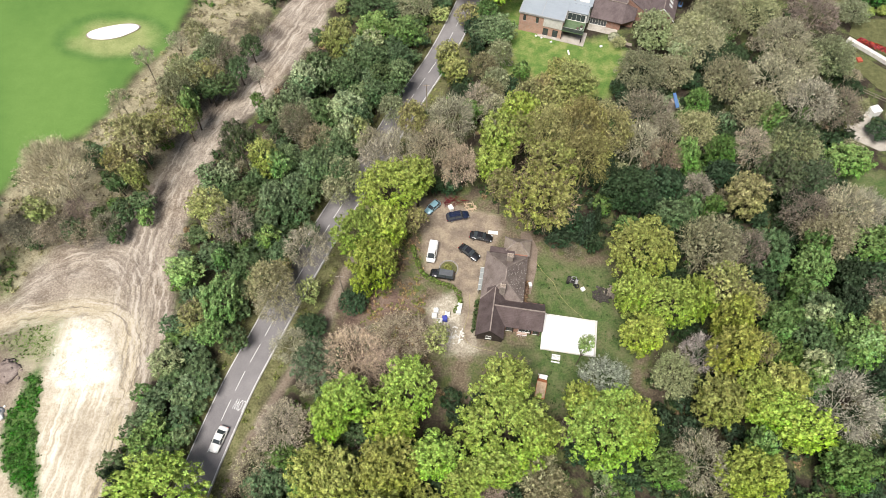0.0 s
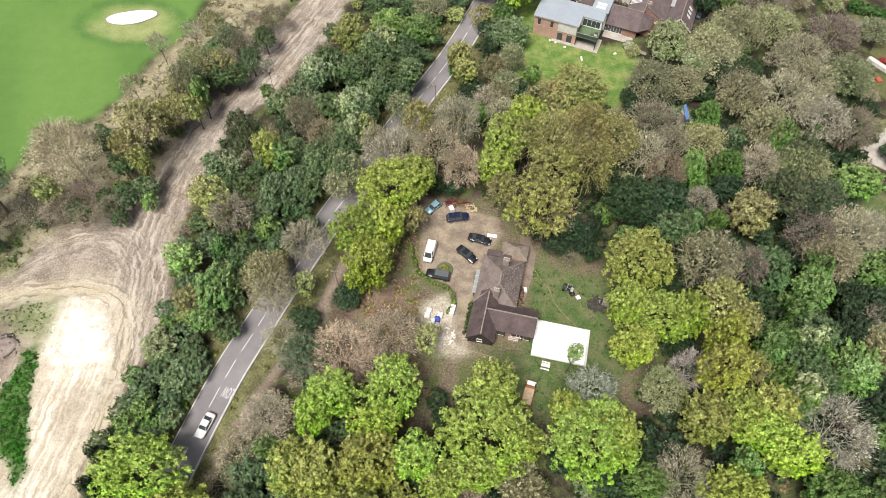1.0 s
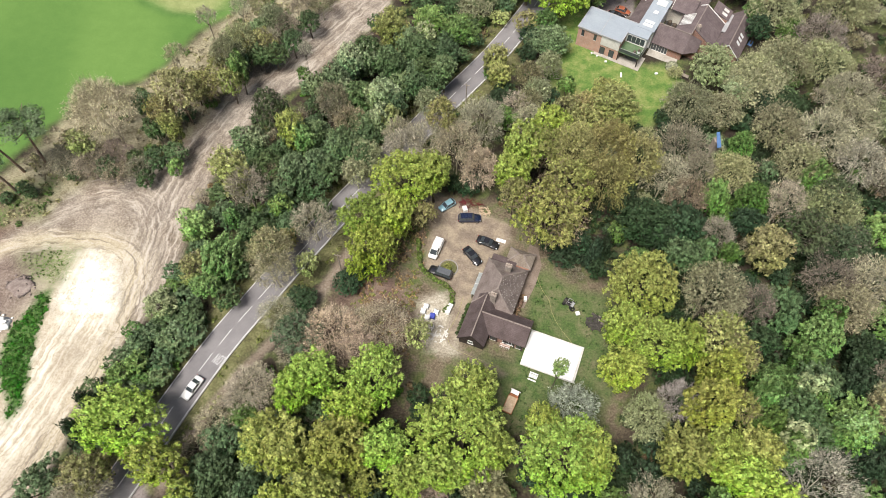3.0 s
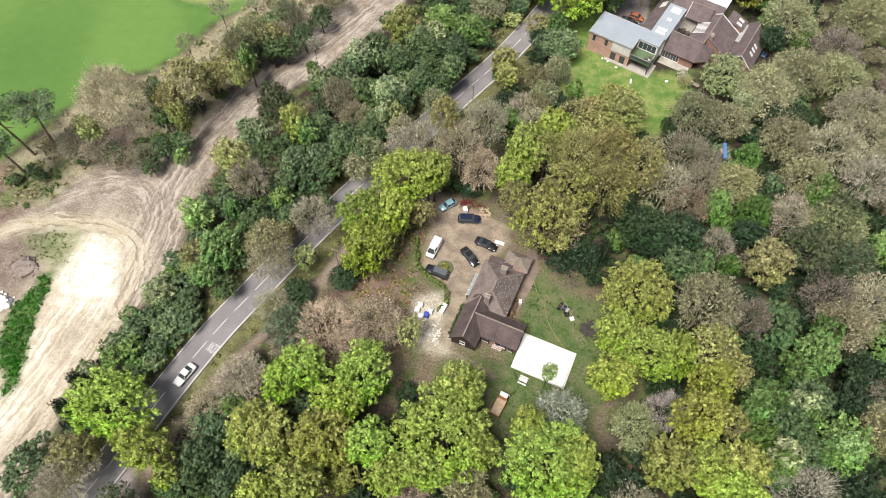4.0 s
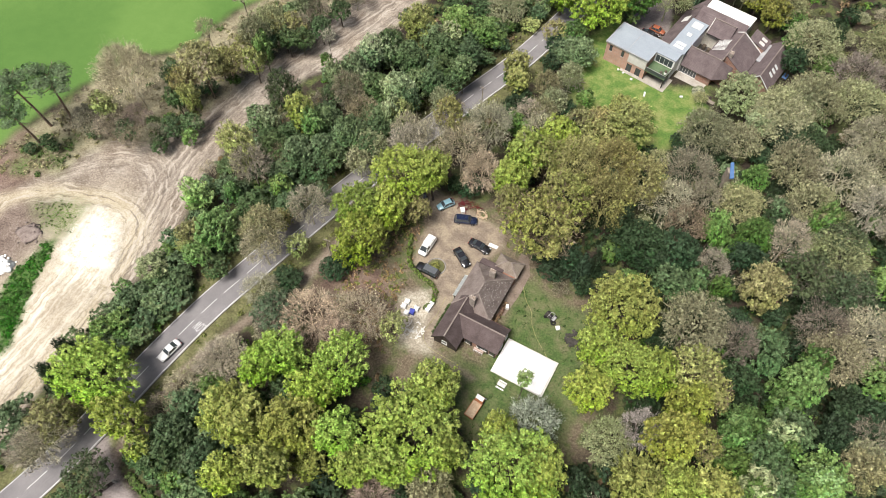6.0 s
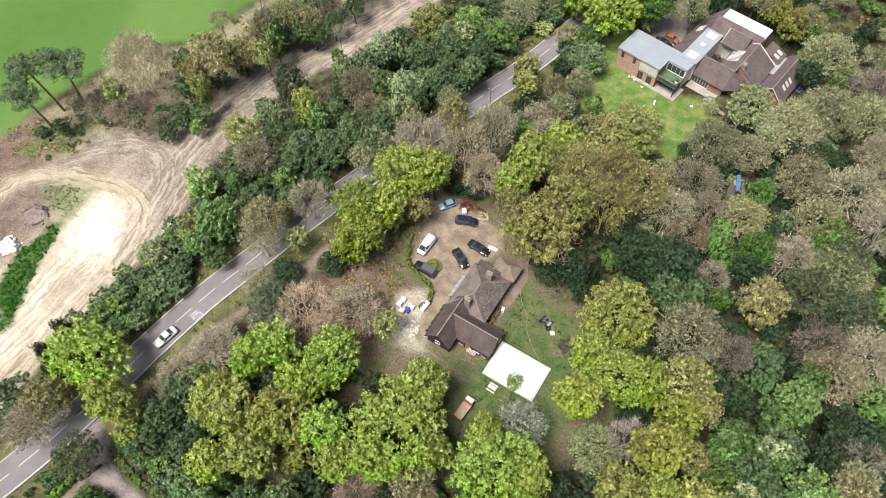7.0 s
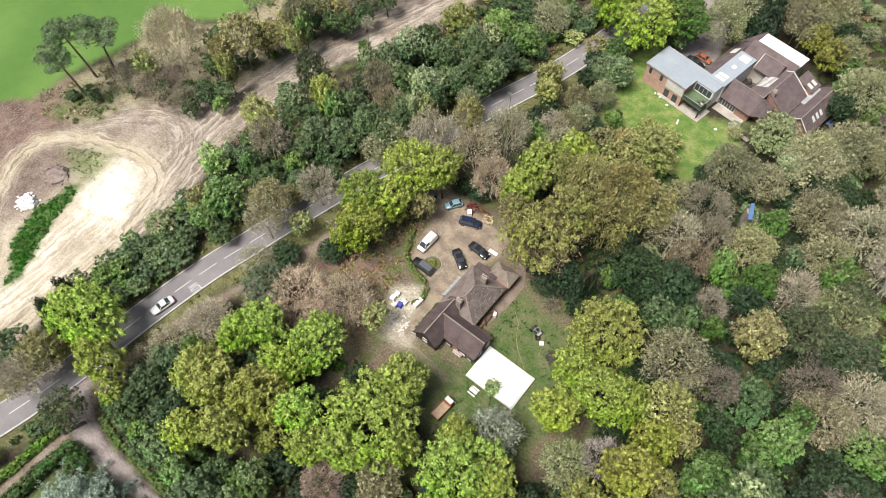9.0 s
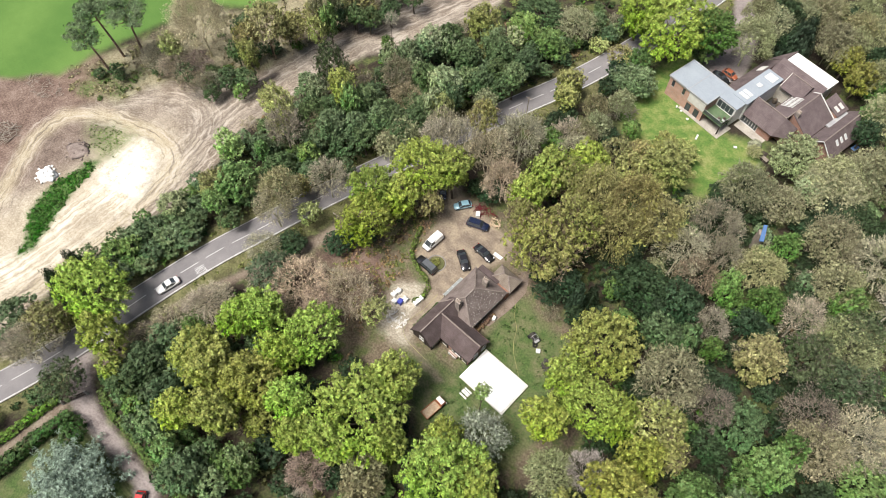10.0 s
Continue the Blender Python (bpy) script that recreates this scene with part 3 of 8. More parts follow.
def leaves_on(rs, lobes, count, size, droop=0.0, aspect=0.62, up=0.55):
    """Leaf sprays on the outer skin of rounded lobes: small three-cornered blades that look outwards and up."""
    lobes = np.array(lobes)
    weight = lobes[:, 3] ** 2
    tufts = int(count * 2.2 / 9)
    pick = rs.choice(len(lobes), tufts, p=weight / weight.sum())
    d = unit(rs.normal(size=(tufts, 3)) + (0, 0, up))
    rad = lobes[pick, 3] * (1 - 0.22 * rs.rand(tufts) ** 2 + 0.16 * rs.rand(tufts) ** 3)
    pos = lobes[pick, :3] + d * rad[:, None] * np.stack([np.ones(tufts), np.ones(tufts), lobes[pick, 4]], 1)
    keep = np.ones(tufts, bool)
    for i, q in enumerate(lobes if len(lobes) < 280 else ()):
        off = (pos - q[:3]) / (q[3] * np.array((1, 1, q[4])))
        keep &= ((off**2).sum(1) > 0.55) | (pick == i)
    sel = np.repeat(np.nonzero(keep)[0][: count // 9 + 1], 9)
    n_ = len(sel)
    pos, d = pos[sel] + rs.normal(size=(n_, 3)) * size * 0.9 - d[sel] * size * 0.8 * rs.rand(n_, 1), d[sel]
    nrm = unit(d + rs.normal(size=(n_, 3)) * 0.3 + (0, 0, 0.25))
    a = unit(np.cross(nrm, rs.normal(size=(n_, 3))))
    a[:, 2] -= droop
    a = unit(a)
    b = unit(np.cross(nrm, a))
    s = size * (0.5 + 1.0 * rs.rand(n_))[:, None]
    v = np.stack([pos + a * s * 1.25, pos - a * s * 0.75 + b * s * aspect * 1.5, pos - a * s * 0.6 - b * s * aspect * 1.5], 1).reshape(-1, 3)
    return v, np.arange(n_ * 3).reshape(-1, 3)


def crown_lobes(rs, count, flat=0.75, base=-0.4, lobe=0.3):
    """Lobes over a broad dome of radius 1, with an uneven outline and hollows between them."""
    out = []
    bulge = [(rs.uniform(0, 6.28), rs.uniform(0.8, 1.06)) for _ in range(5)]
    for i in range(count):
        z = 1 - (1 - base) * (i + 0.5) / count
        ang = i * 2.39996 + rs.uniform(-0.5, 0.5)
        ring = math.sqrt(max(0.0, 1 - z * z)) if z > 0 else 1 - 0.3 * (z / base) ** 2
        wide = sum(k * math.exp(-2 * (1 - math.cos(ang - w))) for w, k in bulge) / sum(math.exp(-2 * (1 - math.cos(ang - w))) for w, k in bulge)
        k = rs.uniform(0.6, 0.95) * wide
        out.append((math.cos(ang) * ring * k, math.sin(ang) * ring * k, z * flat * rs.uniform(0.62, 0.95), lobe * rs.uniform(0.55, 1.25), rs.uniform(0.6, 0.85)))
    return out


def leafy_crown(name, seed, lobes, leaves, size, flat=0.75, lobe=0.34, droop=0.0):
    rs = np.random.RandomState(seed)
    v, f = leaves_on(rs, crown_lobes(rs, lobes, flat, lobe=lobe), leaves, size, droop)
    core = [(x * 0.7, y * 0.7, z * 0.7, q * 1.6, k) for x, y, z, q, k in crown_lobes(rs, 26, flat, -0.2, lobe)]
    w, g = leaves_on(rs, core, leaves // 7, size * 1.7, droop)
    v, f = np.concatenate([v, w]), np.concatenate([f, g + len(v)])
    return quads_mesh(name, v.tolist(), f.tolist(), LEAF)


def tube(verts, faces, pts, radii, sides=5):
    """A tapered limb through pts."""
    base = len(verts)
    pts = [np.array(p, float) for p in pts]
    for i, (p, r) in enumerate(zip(pts, radii)):
        t = unit(pts[min(i + 1, len(pts) - 1)] - pts[max(i - 1, 0)])
        a = unit(np.cross(t, (0.3, 0.9, 0.2)))
        b = np.cross(t, a)
        for k in range(sides):
            w = 2 * math.pi * k / sides
            verts.append((p + (a * math.cos(w) + b * math.sin(w)) * r).tolist())
    for i in range(len(pts) - 1):
        for k in range(sides):
            q = base + i * sides
            faces.append((q + k, q + (k + 1) % sides, q + sides + (k + 1) % sides, q + sides + k))


def trunk_mesh(name, seed, limbs=6, reach=0.6, girth=0.055, fork=0.45):
    """Trunk and main limbs of a tree of height 1 and crown radius 1."""
    rs = np.random.RandomState(seed)
    v, f = [], []
    lean = rs.normal(size=2) * 0.05
    top = np.array((lean[0], lean[1], fork))
    tube(v, f, [(0, 0, -0.03), (0.0, 0, 0.04), top * (1, 1, 0.6), top], [girth * 1.7, girth, girth * 0.85, girth * 0.7], 7)
    for i in range(limbs):
        w = 2 * math.pi * (i + rs.uniform(-0.3, 0.3)) / limbs
        r = reach * rs.uniform(0.6, 1.1)
        end = np.array((math.cos(w) * r, math.sin(w) * r, rs.uniform(0.68, 0.92)))
        mid = top * 0.5 + end * 0.5 + (0, 0, -0.06)
        tube(v, f, [top - (0, 0, rs.uniform(0, 0.12)), mid, end], [girth * 0.5, girth * 0.3, girth * 0.08], 4)
    return quads_mesh(name, v, f, BARK)


def bare_tree_meshes(seed, spread=1.0, limbs=7, boughs=60, side=9, haze=2600, fork=0.3, low=0.55, thin=1.0, fuzz=1.0, length=1.0):
    """A leafless tree of height 1 and radius 1: trunk, limbs, boughs and branchlets, and its dome of fine twigs."""
    rs = np.random.RandomState(seed)
    v, f = [], []
    top = np.array((0, 0, fork))
    tube(v, f, [(0, 0, -0.02), (0, 0, 0.05), top], [0.05, 0.03, 0.022], 6)
    knees = []
    for i in range(limbs):
        w = 2 * math.pi * (i + rs.uniform(-0.35, 0.35)) / limbs
        r = rs.uniform(0.2, 0.5) * spread
        end = np.array((math.cos(w) * r, math.sin(w) * r, fork + (0.86 - fork) * rs.uniform(0.4, 0.8)))
        mid = top * 0.5 + end * 0.5 + rs.normal(size=3) * 0.05
        tube(v, f, [top, mid, end], [0.013 * thin, 0.009 * thin, 0.006 * thin], 4)
        knees += [mid, end]
    heart = np.array((0, 0, low * 0.7))
    for i in range(boughs):
        z = 1 - 1.2 * (i + 0.5) / boughs
        w = i * 2.39996 + rs.uniform(-0.5, 0.5)
        ring = math.sqrt(max(0, 1 - max(z, 0) ** 2)) * rs.uniform(0.66, 0.92)
        tip = np.array((math.cos(w) * ring, math.sin(w) * ring, low + (0.95 - low) * max(z, -0.3) * rs.uniform(0.8, 1)))
        knee = min(knees, key=lambda q: np.linalg.norm(q - tip) + rs.uniform(0, 0.12))
        mid = (knee + tip) / 2 + rs.normal(size=3) * 0.06
        tube(v, f, [knee, mid, tip], [0.0055 * thin, 0.004 * thin, 0.0015 * thin], 3)
        for k in range(side):
            q = rs.uniform(0.15, 1.0)
            p = knee + (mid - knee) * q * 2 if q < 0.5 else mid + (tip - mid) * (q * 2 - 1)
            d = unit(unit(tip - knee) * 0.7 + unit(p - heart) * 0.5 + rs.normal(size=3) * 0.45) * rs.uniform(0.1, 0.26)
            d[2] *= 0.7
            for m in range(3):
                o = p if m == 0 else p + d * rs.uniform(0.2, 0.8)
                e = d if m == 0 else (d * 0.5 + rs.normal(size=3) * 0.05)
                n_ = unit(np.cross(e, (0.2, 0.1, 1))) * (0.0042 if m == 0 else 0.0032) * thin
                bend = rs.normal(size=3) * 0.012
                i0 = len(v)
                v += [(o - n_).tolist(), (o + n_).tolist(), (o + e + bend).tolist()]
                f.append((i0, i0 + 1, i0 + 2))
    # the outermost twigs, finer than can be told apart
    bumps = np.array(crown_lobes(rs, 46, 1.0, -0.25, 0.26))
    pick = rs.randint(len(bumps), size=haze)
    d = unit(rs.normal(size=(haze, 3)) + (0, 0, 0.5))
    p = (bumps[pick, :3] + d * bumps[pick, 3:4] * rs.uniform(0.35, 1.0, (haze, 1))) * (1, 1, 0.95 - low) + (0, 0, low)
    out = unit(unit(p - heart) + rs.normal(size=(haze, 3)) * 0.55) * rs.uniform(0.05, 0.13, (haze, 1)) * (length, length, 0.6 * length)
    n_ = unit(np.cross(out, rs.normal(size=(haze, 3)))) * rs.uniform(0.008, 0.024, (haze, 1)) * fuzz
    vt = np.stack([p - n_, p + n_, p + out], 1).reshape(-1, 3)
    ft = np.arange(haze * 3).reshape(-1, 3)
    return quads_mesh("trunk", v, f, TWIG), quads_mesh("crown", vt.tolist(), ft.tolist(), HAZE)


def pine_crown(name, seed):
    """Flat-topped plates of needles."""
    rs = np.random.RandomState(seed)
    lobes = [(math.cos(i * 2.4) * 0.55 * rs.uniform(0.3, 1.2), math.sin(i * 2.4) * 0.55 * rs.uniform(0.3, 1.2), rs.uniform(-0.5, 0.55), rs.uniform(0.26, 0.42), 0.5) for i in range(16)]
    v, f = leaves_on(rs, lobes, 3200, 0.06, 0, 0.35)
    return quads_mesh(name, v.tolist(), f.tolist(), NEEDLE)


def spire_crown(name, seed, leaves=2200):
    """A conifer of radius 1 and height 1 in drooping tiers."""
    rs = np.random.RandomState(seed)
    lobes = []
    for i in range(60):
        z = (i + 0.5) / 60
        w = i * 2.39996
        r = (1 - z) ** 0.85 * 0.85
        lobes.append((math.cos(w) * r * 0.75, math.sin(w) * r * 0.75, z * 0.97, 0.1 + 0.24 * (1 - z), 0.3))
    v, f = leaves_on(rs, lobes, leaves, 0.075, 0.35, 0.4)
    v[:, 2] = np.clip(v[:, 2], 0.01, 1.02)
    return quads_mesh(name, v.tolist(), f.tolist(), NEEDLE)


def cedar_crown(name, seed):
    """Layered feathery boughs that hang out to all sides."""
    rs = np.random.RandomState(seed)
    v, f = [], []
    lobes = []
    for i in range(46):
        w = i * 2.39996
        z = rs.uniform(0.15, 1.0)
        reach = (1.08 - 0.62 * z) * rs.uniform(0.7, 1.0)
        for s in np.linspace(0.25, 1, 6):
            lobes.append((math.cos(w) * reach * s, math.sin(w) * reach * s, z * 0.9 + 0.08 - 0.14 * s * s, 0.05 + 0.07 * (1 - s * 0.5), 0.5))
    v, f = leaves_on(rs, lobes, 24000, 0.019, 0.2, 0.36)
    return quads_mesh(name, v.tolist(), f.tolist(), NEEDLE)


CROWNS = {
    "big": [leafy_crown("crown", 100 + i, 250, 12300, 0.0193, 0.82, 0.1) for i in range(5)],
    "mid": [leafy_crown("crown", 120 + i, 130, 5000, 0.03, 0.85, 0.135) for i in range(5)],
    "small": [leafy_crown("crown", 140 + i, 60, 1250, 0.056, 0.9, 0.2) for i in range(4)],
    "airy_big": [leafy_crown("crown", 160 + i, 150, 6000, 0.023, 0.82, 0.12) for i in range(4)],
    "airy": [leafy_crown("crown", 170 + i, 70, 2500, 0.034, 0.85, 0.17) for i in range(3)],
    "thin_big": [leafy_crown("crown", 165 + i, 170, 5400, 0.0165, 0.82, 0.11) for i in range(3)],
    "thin": [leafy_crown("crown", 175 + i, 80, 2400, 0.0245, 0.85, 0.16) for i in range(3)],
    "pine": [pine_crown("crown", 180 + i) for i in range(2)],
    "spire": [spire_crown("crown", 190 + i) for i in range(2)],
}
BARE = {
    "bare": [bare_tree_meshes(200 + i) for i in range(5)],
    "bare_small": [bare_tree_meshes(205 + i, 1.0, 6, 32, 6, 1300, thin=1.5, fuzz=1.5) for i in range(4)],
    "wide": [bare_tree_meshes(210 + i, 1.2, 9, 90, 10, 4200, 0.12, 0.4) for i in range(3)],
    "bare_big": [bare_tree_meshes(220 + i, 1.1, 9, 90, 9, 2600, 0.25, thin=0.7) for i in range(3)],
    "haze_big": [bare_tree_meshes(240 + i, 1.1, 8, 80, 7, 7000, 0.25, fuzz=0.62, length=0.5) for i in range(2)],
    "frame": [bare_tree_meshes(230 + i, 1.0, 7, 44, 5, 700, 0.28) for i in range(3)],
}
TRUNKS = [trunk_mesh("trunk", 300 + i) for i in range(4)]
POLES = [trunk_mesh("trunk", 320 + i, 4, 0.5, 0.045, 0.62) for i in range(2)]

# what each letter stands for: form, leaf colour, bark colour, name, label
KINDS = {
    "L": ("leaf", (0.28, 0.36, 0.082), "oak_tree", "broad oak in fresh yellow-green spring leaf", "tree"),
    "LO": ("leaf", (0.28, 0.322, 0.09), "oak_tree", "broad oak with olive-yellow young leaves", "tree"),
    "LG2": ("leaf", (0.285, 0.415, 0.085), "oak_tree", "broad oak in vivid lime-green leaf", "tree"),
    "LG": ("leaf", (0.165, 0.275, 0.09), "beech_tree", "round tree in soft light green leaf", "tree"),
    "LS": ("airy", (0.35, 0.385, 0.15), "young_tree", "slender young tree in pale yellow-green leaf", "tree"),
    "GB": ("leaf", (0.19, 0.3, 0.1), "leafy_tree", "bushy tree in bright fresh green leaf", "tree"),
    "G": ("leaf", (0.12, 0.205, 0.062), "leafy_tree", "bushy tree in fresh mid-green leaf", "tree"),
    "D": ("leaf", (0.042, 0.072, 0.036), "holly_tree", "dense dark evergreen holly with glossy leaves", "tree"),
    "DG": ("leaf", (0.098, 0.15, 0.07), "holly_tree", "evergreen holly in mid-green leaf beside the road", "tree"),
    "ED": ("leaf", (0.11, 0.175, 0.08), "whitebeam_tree", "tree with dull grey-green leaves in the dense wood", "tree"),
    "E": ("leaf", (0.165, 0.235, 0.115), "whitebeam_tree", "tree with pale grey-green opening leaves", "tree"),
    "EP": ("leaf", (0.3, 0.36, 0.2), "whitebeam_tree", "tree with silvery pale green young leaves", "tree"),
    "Y2": ("airy", (0.31, 0.355, 0.12), "young_tree", "tall slender tree in bright yellow-green leaf", "tree"),
    "LSP": ("airy", (0.29, 0.42, 0.16), "young_tree", "young tree in pale lime-green leaf", "tree"),
    "EY": ("leaf", (0.27, 0.27, 0.13), "whitebeam_tree", "tree with creamy yellow-grey young leaves", "tree"),
    "O": ("budding", (0.275, 0.295, 0.1), "budding_oak", "large oak in olive-brown bud", "tree"),
    "OT": ("mist", (0.31, 0.3, 0.125), "budding_oak", "large oak with tan-olive opening buds", "tree"),
    "OB": ("budding", (0.3, 0.295, 0.125), "budding_tree", "tree with bronze-olive opening buds", "tree"),
    "YO": ("leaf", (0.265, 0.3, 0.07), "oak_tree", "oak with golden yellow-green young leaves", "tree"),
    "YY": ("leaf", (0.265, 0.285, 0.08), "maple_tree", "maple in bright yellow spring leaf", "tree"),
    "Y": ("airy", (0.31, 0.325, 0.125), "young_tree", "airy tree in mustard-yellow young leaf", "tree"),
    "W": ("mist", (0.31, 0.335, 0.18), "willow_tree", "tall tree in thin grey-green leaf", "tree"),
    "WD": ("airybig", (0.1, 0.14, 0.072), "willow_tree", "dull grey-green tree with thin foliage", "tree"),
    "WG": ("mist", (0.3, 0.32, 0.225), "willow_tree", "soft grey-green tree with thin foliage", "tree"),
    "T": ("mist", (0.28, 0.28, 0.155), "budding_tree", "tan-brown tree just breaking bud", "tree"),
    "B": ("bare", (0.37, 0.345, 0.25), "bare_tree", "leafless grey-brown tree with fine twigs", "tree"),
    "BD": ("bare", (0.29, 0.265, 0.19), "bare_tree", "leafless dark grey tree with fine twigs", "tree"),
    "BW": ("barebig", (0.43, 0.405, 0.36), "bare_tree", "large leafless tree with whitish limbs", "tree"),
    "P": ("wide", (0.43, 0.35, 0.275), "bare_tree", "spreading leafless tree with pinkish brown twigs", "tree"),
    "TG": ("haze", (0.54, 0.475, 0.335), "budding_tree", "tall pale tan tree with fine budding twigs", "tree"),
    "BP": ("bare", (0.27, 0.225, 0.175), "bare_tree", "leafless tree with reddish brown twigs", "tree"),
    "C": ("spire", (0.05, 0.08, 0.045), "conifer_tree", "dark green spire-shaped conifer", "tree"),
}
tree_random = random.Random(7)


def shade(c, k):
    return tuple(min(1, v * f) for v, f in zip(c, k))


def child(name, mesh, parent, colour, place=(0, 0, 0), scale=(1, 1, 1), turn=0.0):
    ob = new(name, mesh)
    ob.parent = parent
    ob.location, ob.scale, ob.rotation_euler = place, scale, (0, 0, turn)
    ob.color = rgb(colour)
    return ob


def tree(kind, x, y, r, h):
    form, colour, name, label, cat = KINDS[kind]
    rr = tree_random
    root = tagged(new(name), label, cat, group="woodland trees")
    root.empty_display_size = 0.3
    root.location = (x, y, 0)
    turn = rr.uniform(0, 6.28)
    k = rr.uniform(0.82, 1.18)
    oval = rr.uniform(0.86, 1.16)
    tip = (rr.uniform(-0.1, 0.1), rr.uniform(-0.1, 0.1))
    c = shade(colour, (k * rr.uniform(0.94, 1.06), k, k * rr.uniform(0.9, 1.1)))
    up = min(0.47 * h, r * (1.5 if r < 0.3 * h else 1.0)) if r < 0.8 * h else 0.48 * h
    mid = h - up * 0.95
    bark = shade((0.3, 0.26, 0.22), (k, k, k))
    def bare(pool, colour, k=1.0):
        frame_mesh, twig_mesh = rr.choice(BARE[pool])
        tall = min(h, 2.8 * r)
        lift = h - tall
        if lift > 0.5:
            child("stem", POLES[1], root, shade(colour, (0.8, 0.8, 0.8)), scale=(r * 0.7, r * 0.7, (lift + 0.3 * tall) / 0.62), turn=turn)
        child("trunk", frame_mesh, root, shade(colour, (1.02, 1.02, 1.02)), (0, 0, lift), (r * k, r * k, tall), turn)
        return child("twig_crown", twig_mesh, root, colour, (0, 0, lift), (r * k, r * k, tall), turn)

    if form in ("leaf", "airy"):
        pool = ("big" if r > 5.6 else "mid" if r > 3.2 else "small") if form == "leaf" else "airy_big" if r > 4.2 else "airy"
        child("trunk", rr.choice(TRUNKS), root, bark, scale=(r, r, h * 0.92), turn=turn)
        child("crown", rr.choice(CROWNS[pool]), root, c, (0, 0, mid), (r * oval, r / oval, up / 0.8), turn).rotation_euler[:2] = tip
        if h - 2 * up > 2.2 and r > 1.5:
            # crown colour darkened, as shade cast by the crown above
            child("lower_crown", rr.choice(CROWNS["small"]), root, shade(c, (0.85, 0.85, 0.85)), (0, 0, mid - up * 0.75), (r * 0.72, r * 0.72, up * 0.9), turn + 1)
    elif form == "airybig":
        bare("frame", (0.21, 0.19, 0.15), 0.96)
        child("crown", rr.choice(CROWNS["airy_big" if r > 3.4 else "airy"]), root, c, (0, 0, mid), (r, r, up / 0.8), turn)
    elif form == "mist":
        bare("haze_big" if r > 5.5 else "bare" if r > 3.3 else "bare_small", shade(c, (0.96, 0.93, 0.98)))
        child("crown", rr.choice(CROWNS["thin_big" if r > 4.2 else "thin"]), root, c, (0, 0, mid), (r, r, up / 0.8), turn)
    elif form == "budding":
        bare("frame", (0.26, 0.21, 0.14))
        child("crown", rr.choice(CROWNS["airy_big" if r > 3.6 else "airy"]), root, c, (0, 0, mid), (r, r, up / 0.8), turn)
    elif form == "haze":
        bare("haze_big" if r > 5.5 else "bare" if r > 3.3 else "bare_small", shade(c, (1.06, 1.08, 1.04)))
        child("budding_crown", rr.choice(BARE["haze_big" if r > 5.5 else "bare"])[1], root, c, (0, 0, h - min(h, 2.8 * r)), (r, r, min(h, 2.8 * r)), turn + 2)
    elif form in ("bare", "barebig", "wide"):
        bare({"bare": "bare" if r > 3.3 else "bare_small", "barebig": "bare_big", "wide": "wide"}[form], c)
    elif form == "spire":
        child("trunk", POLES[0], root, bark, scale=(0.4 * r, 0.4 * r, h * 0.9), turn=turn)
        child("crown", rr.choice(CROWNS["spire"]), root, c, (0, 0, 0.3), (r, r, h), turn)
    return root


def plant(kind, rows):
    for x, y, r, h in rows:
        tree(kind, x, y, r, h)


plant("LS", [(28.9, 119.3, 4.9, 4), (0.1, 49.3, 3.3, 7)])
plant("BD", [(43.2, 101, 6.2, 14), (47.8, 97.5, 3.6, 11), (51.8, 82, 4.1, 11), (81.8, 58.9, 4, 12), (44, 27.3, 5.8, 11), (26.5, 69.3, 2, 4)])
plant("DG", [(-54.7, 119.7, 4.7, 7)])
plant("D", [(1.8, 85.2, 3.2, 5), (3.4, 108.1, 3.4, 7), (60.4, 120.5, 3.6, 9), (67.3, 158, 4, 9), (76.4, 136.4, 3.7, 8), (38.3, 81.2, 5.9, 13), (44.9, 82.2, 5.1, 12), (33.2, 85.1, 3.5, 12), (57.3, 85.9, 3.4, 11), (41.4, 79.1, 3.9, 10), (49.4, 72.2, 3.1, 9), (60.8, 61.7, 3.4, 9)])
plant("D", [(72.4, 80.5, 4.3, 10), (77, 57.6, 3.6, 10), (78.8, 63.4, 3.7, 10), (-16, 57.1, 3.5, 4), (-13, 61.4, 3, 5), (-23.7, 51.4, 3.4, 4)])
plant("DG", [(-52.7, 7.7, 5.1, 8), (-26.2, 17.4, 4.5, 8), (-26.6, 12.7, 4, 8), (-19.4, 14.9, 4, 8), (-6.8, 7.7, 4.8, 9)])
plant("D", [(30.9, 167.3, 5.2, 12), (77.2, 44.1, 4.5, 10), (82, 61.9, 5.5, 11), (98.1, 103.2, 3.7, 4), (65.7, 119.4, 5.9, 10), (23.9, 72, 3.5, 6), (26, 75, 3.5, 8)])
plant("DG", [(-25.3, 15, 4, 8), (-27.2, 22.1, 4.2, 6)])
plant("DG", [(-17.9, 136.8, 6.3, 8)])
plant("D", [(30.5, 70.3, 2.4, 6), (20.4, 74.6, 2.8, 6)])
plant("DG", [(-13.2, 31.2, 2.9, 6)])
plant("G", [(5.7, 102.1, 3, 9), (9.6, 135.3, 4.3, 8)])
plant("G", [(57.1, 107.9, 3.5, 8), (58, 91, 4, 12), (67.7, 147, 3.9, 8), (69.9, 99, 3, 13), (53.7, 76.8, 2.4, 12), (71.4, 67.8, 2.9, 13), (61.6, 52.4, 4, 14), (68.4, 51, 2.5, 13), (71, 46.1, 3, 13), (61, 45.8, 3.5, 12), (64.9, 42.5, 3.6, 12)])
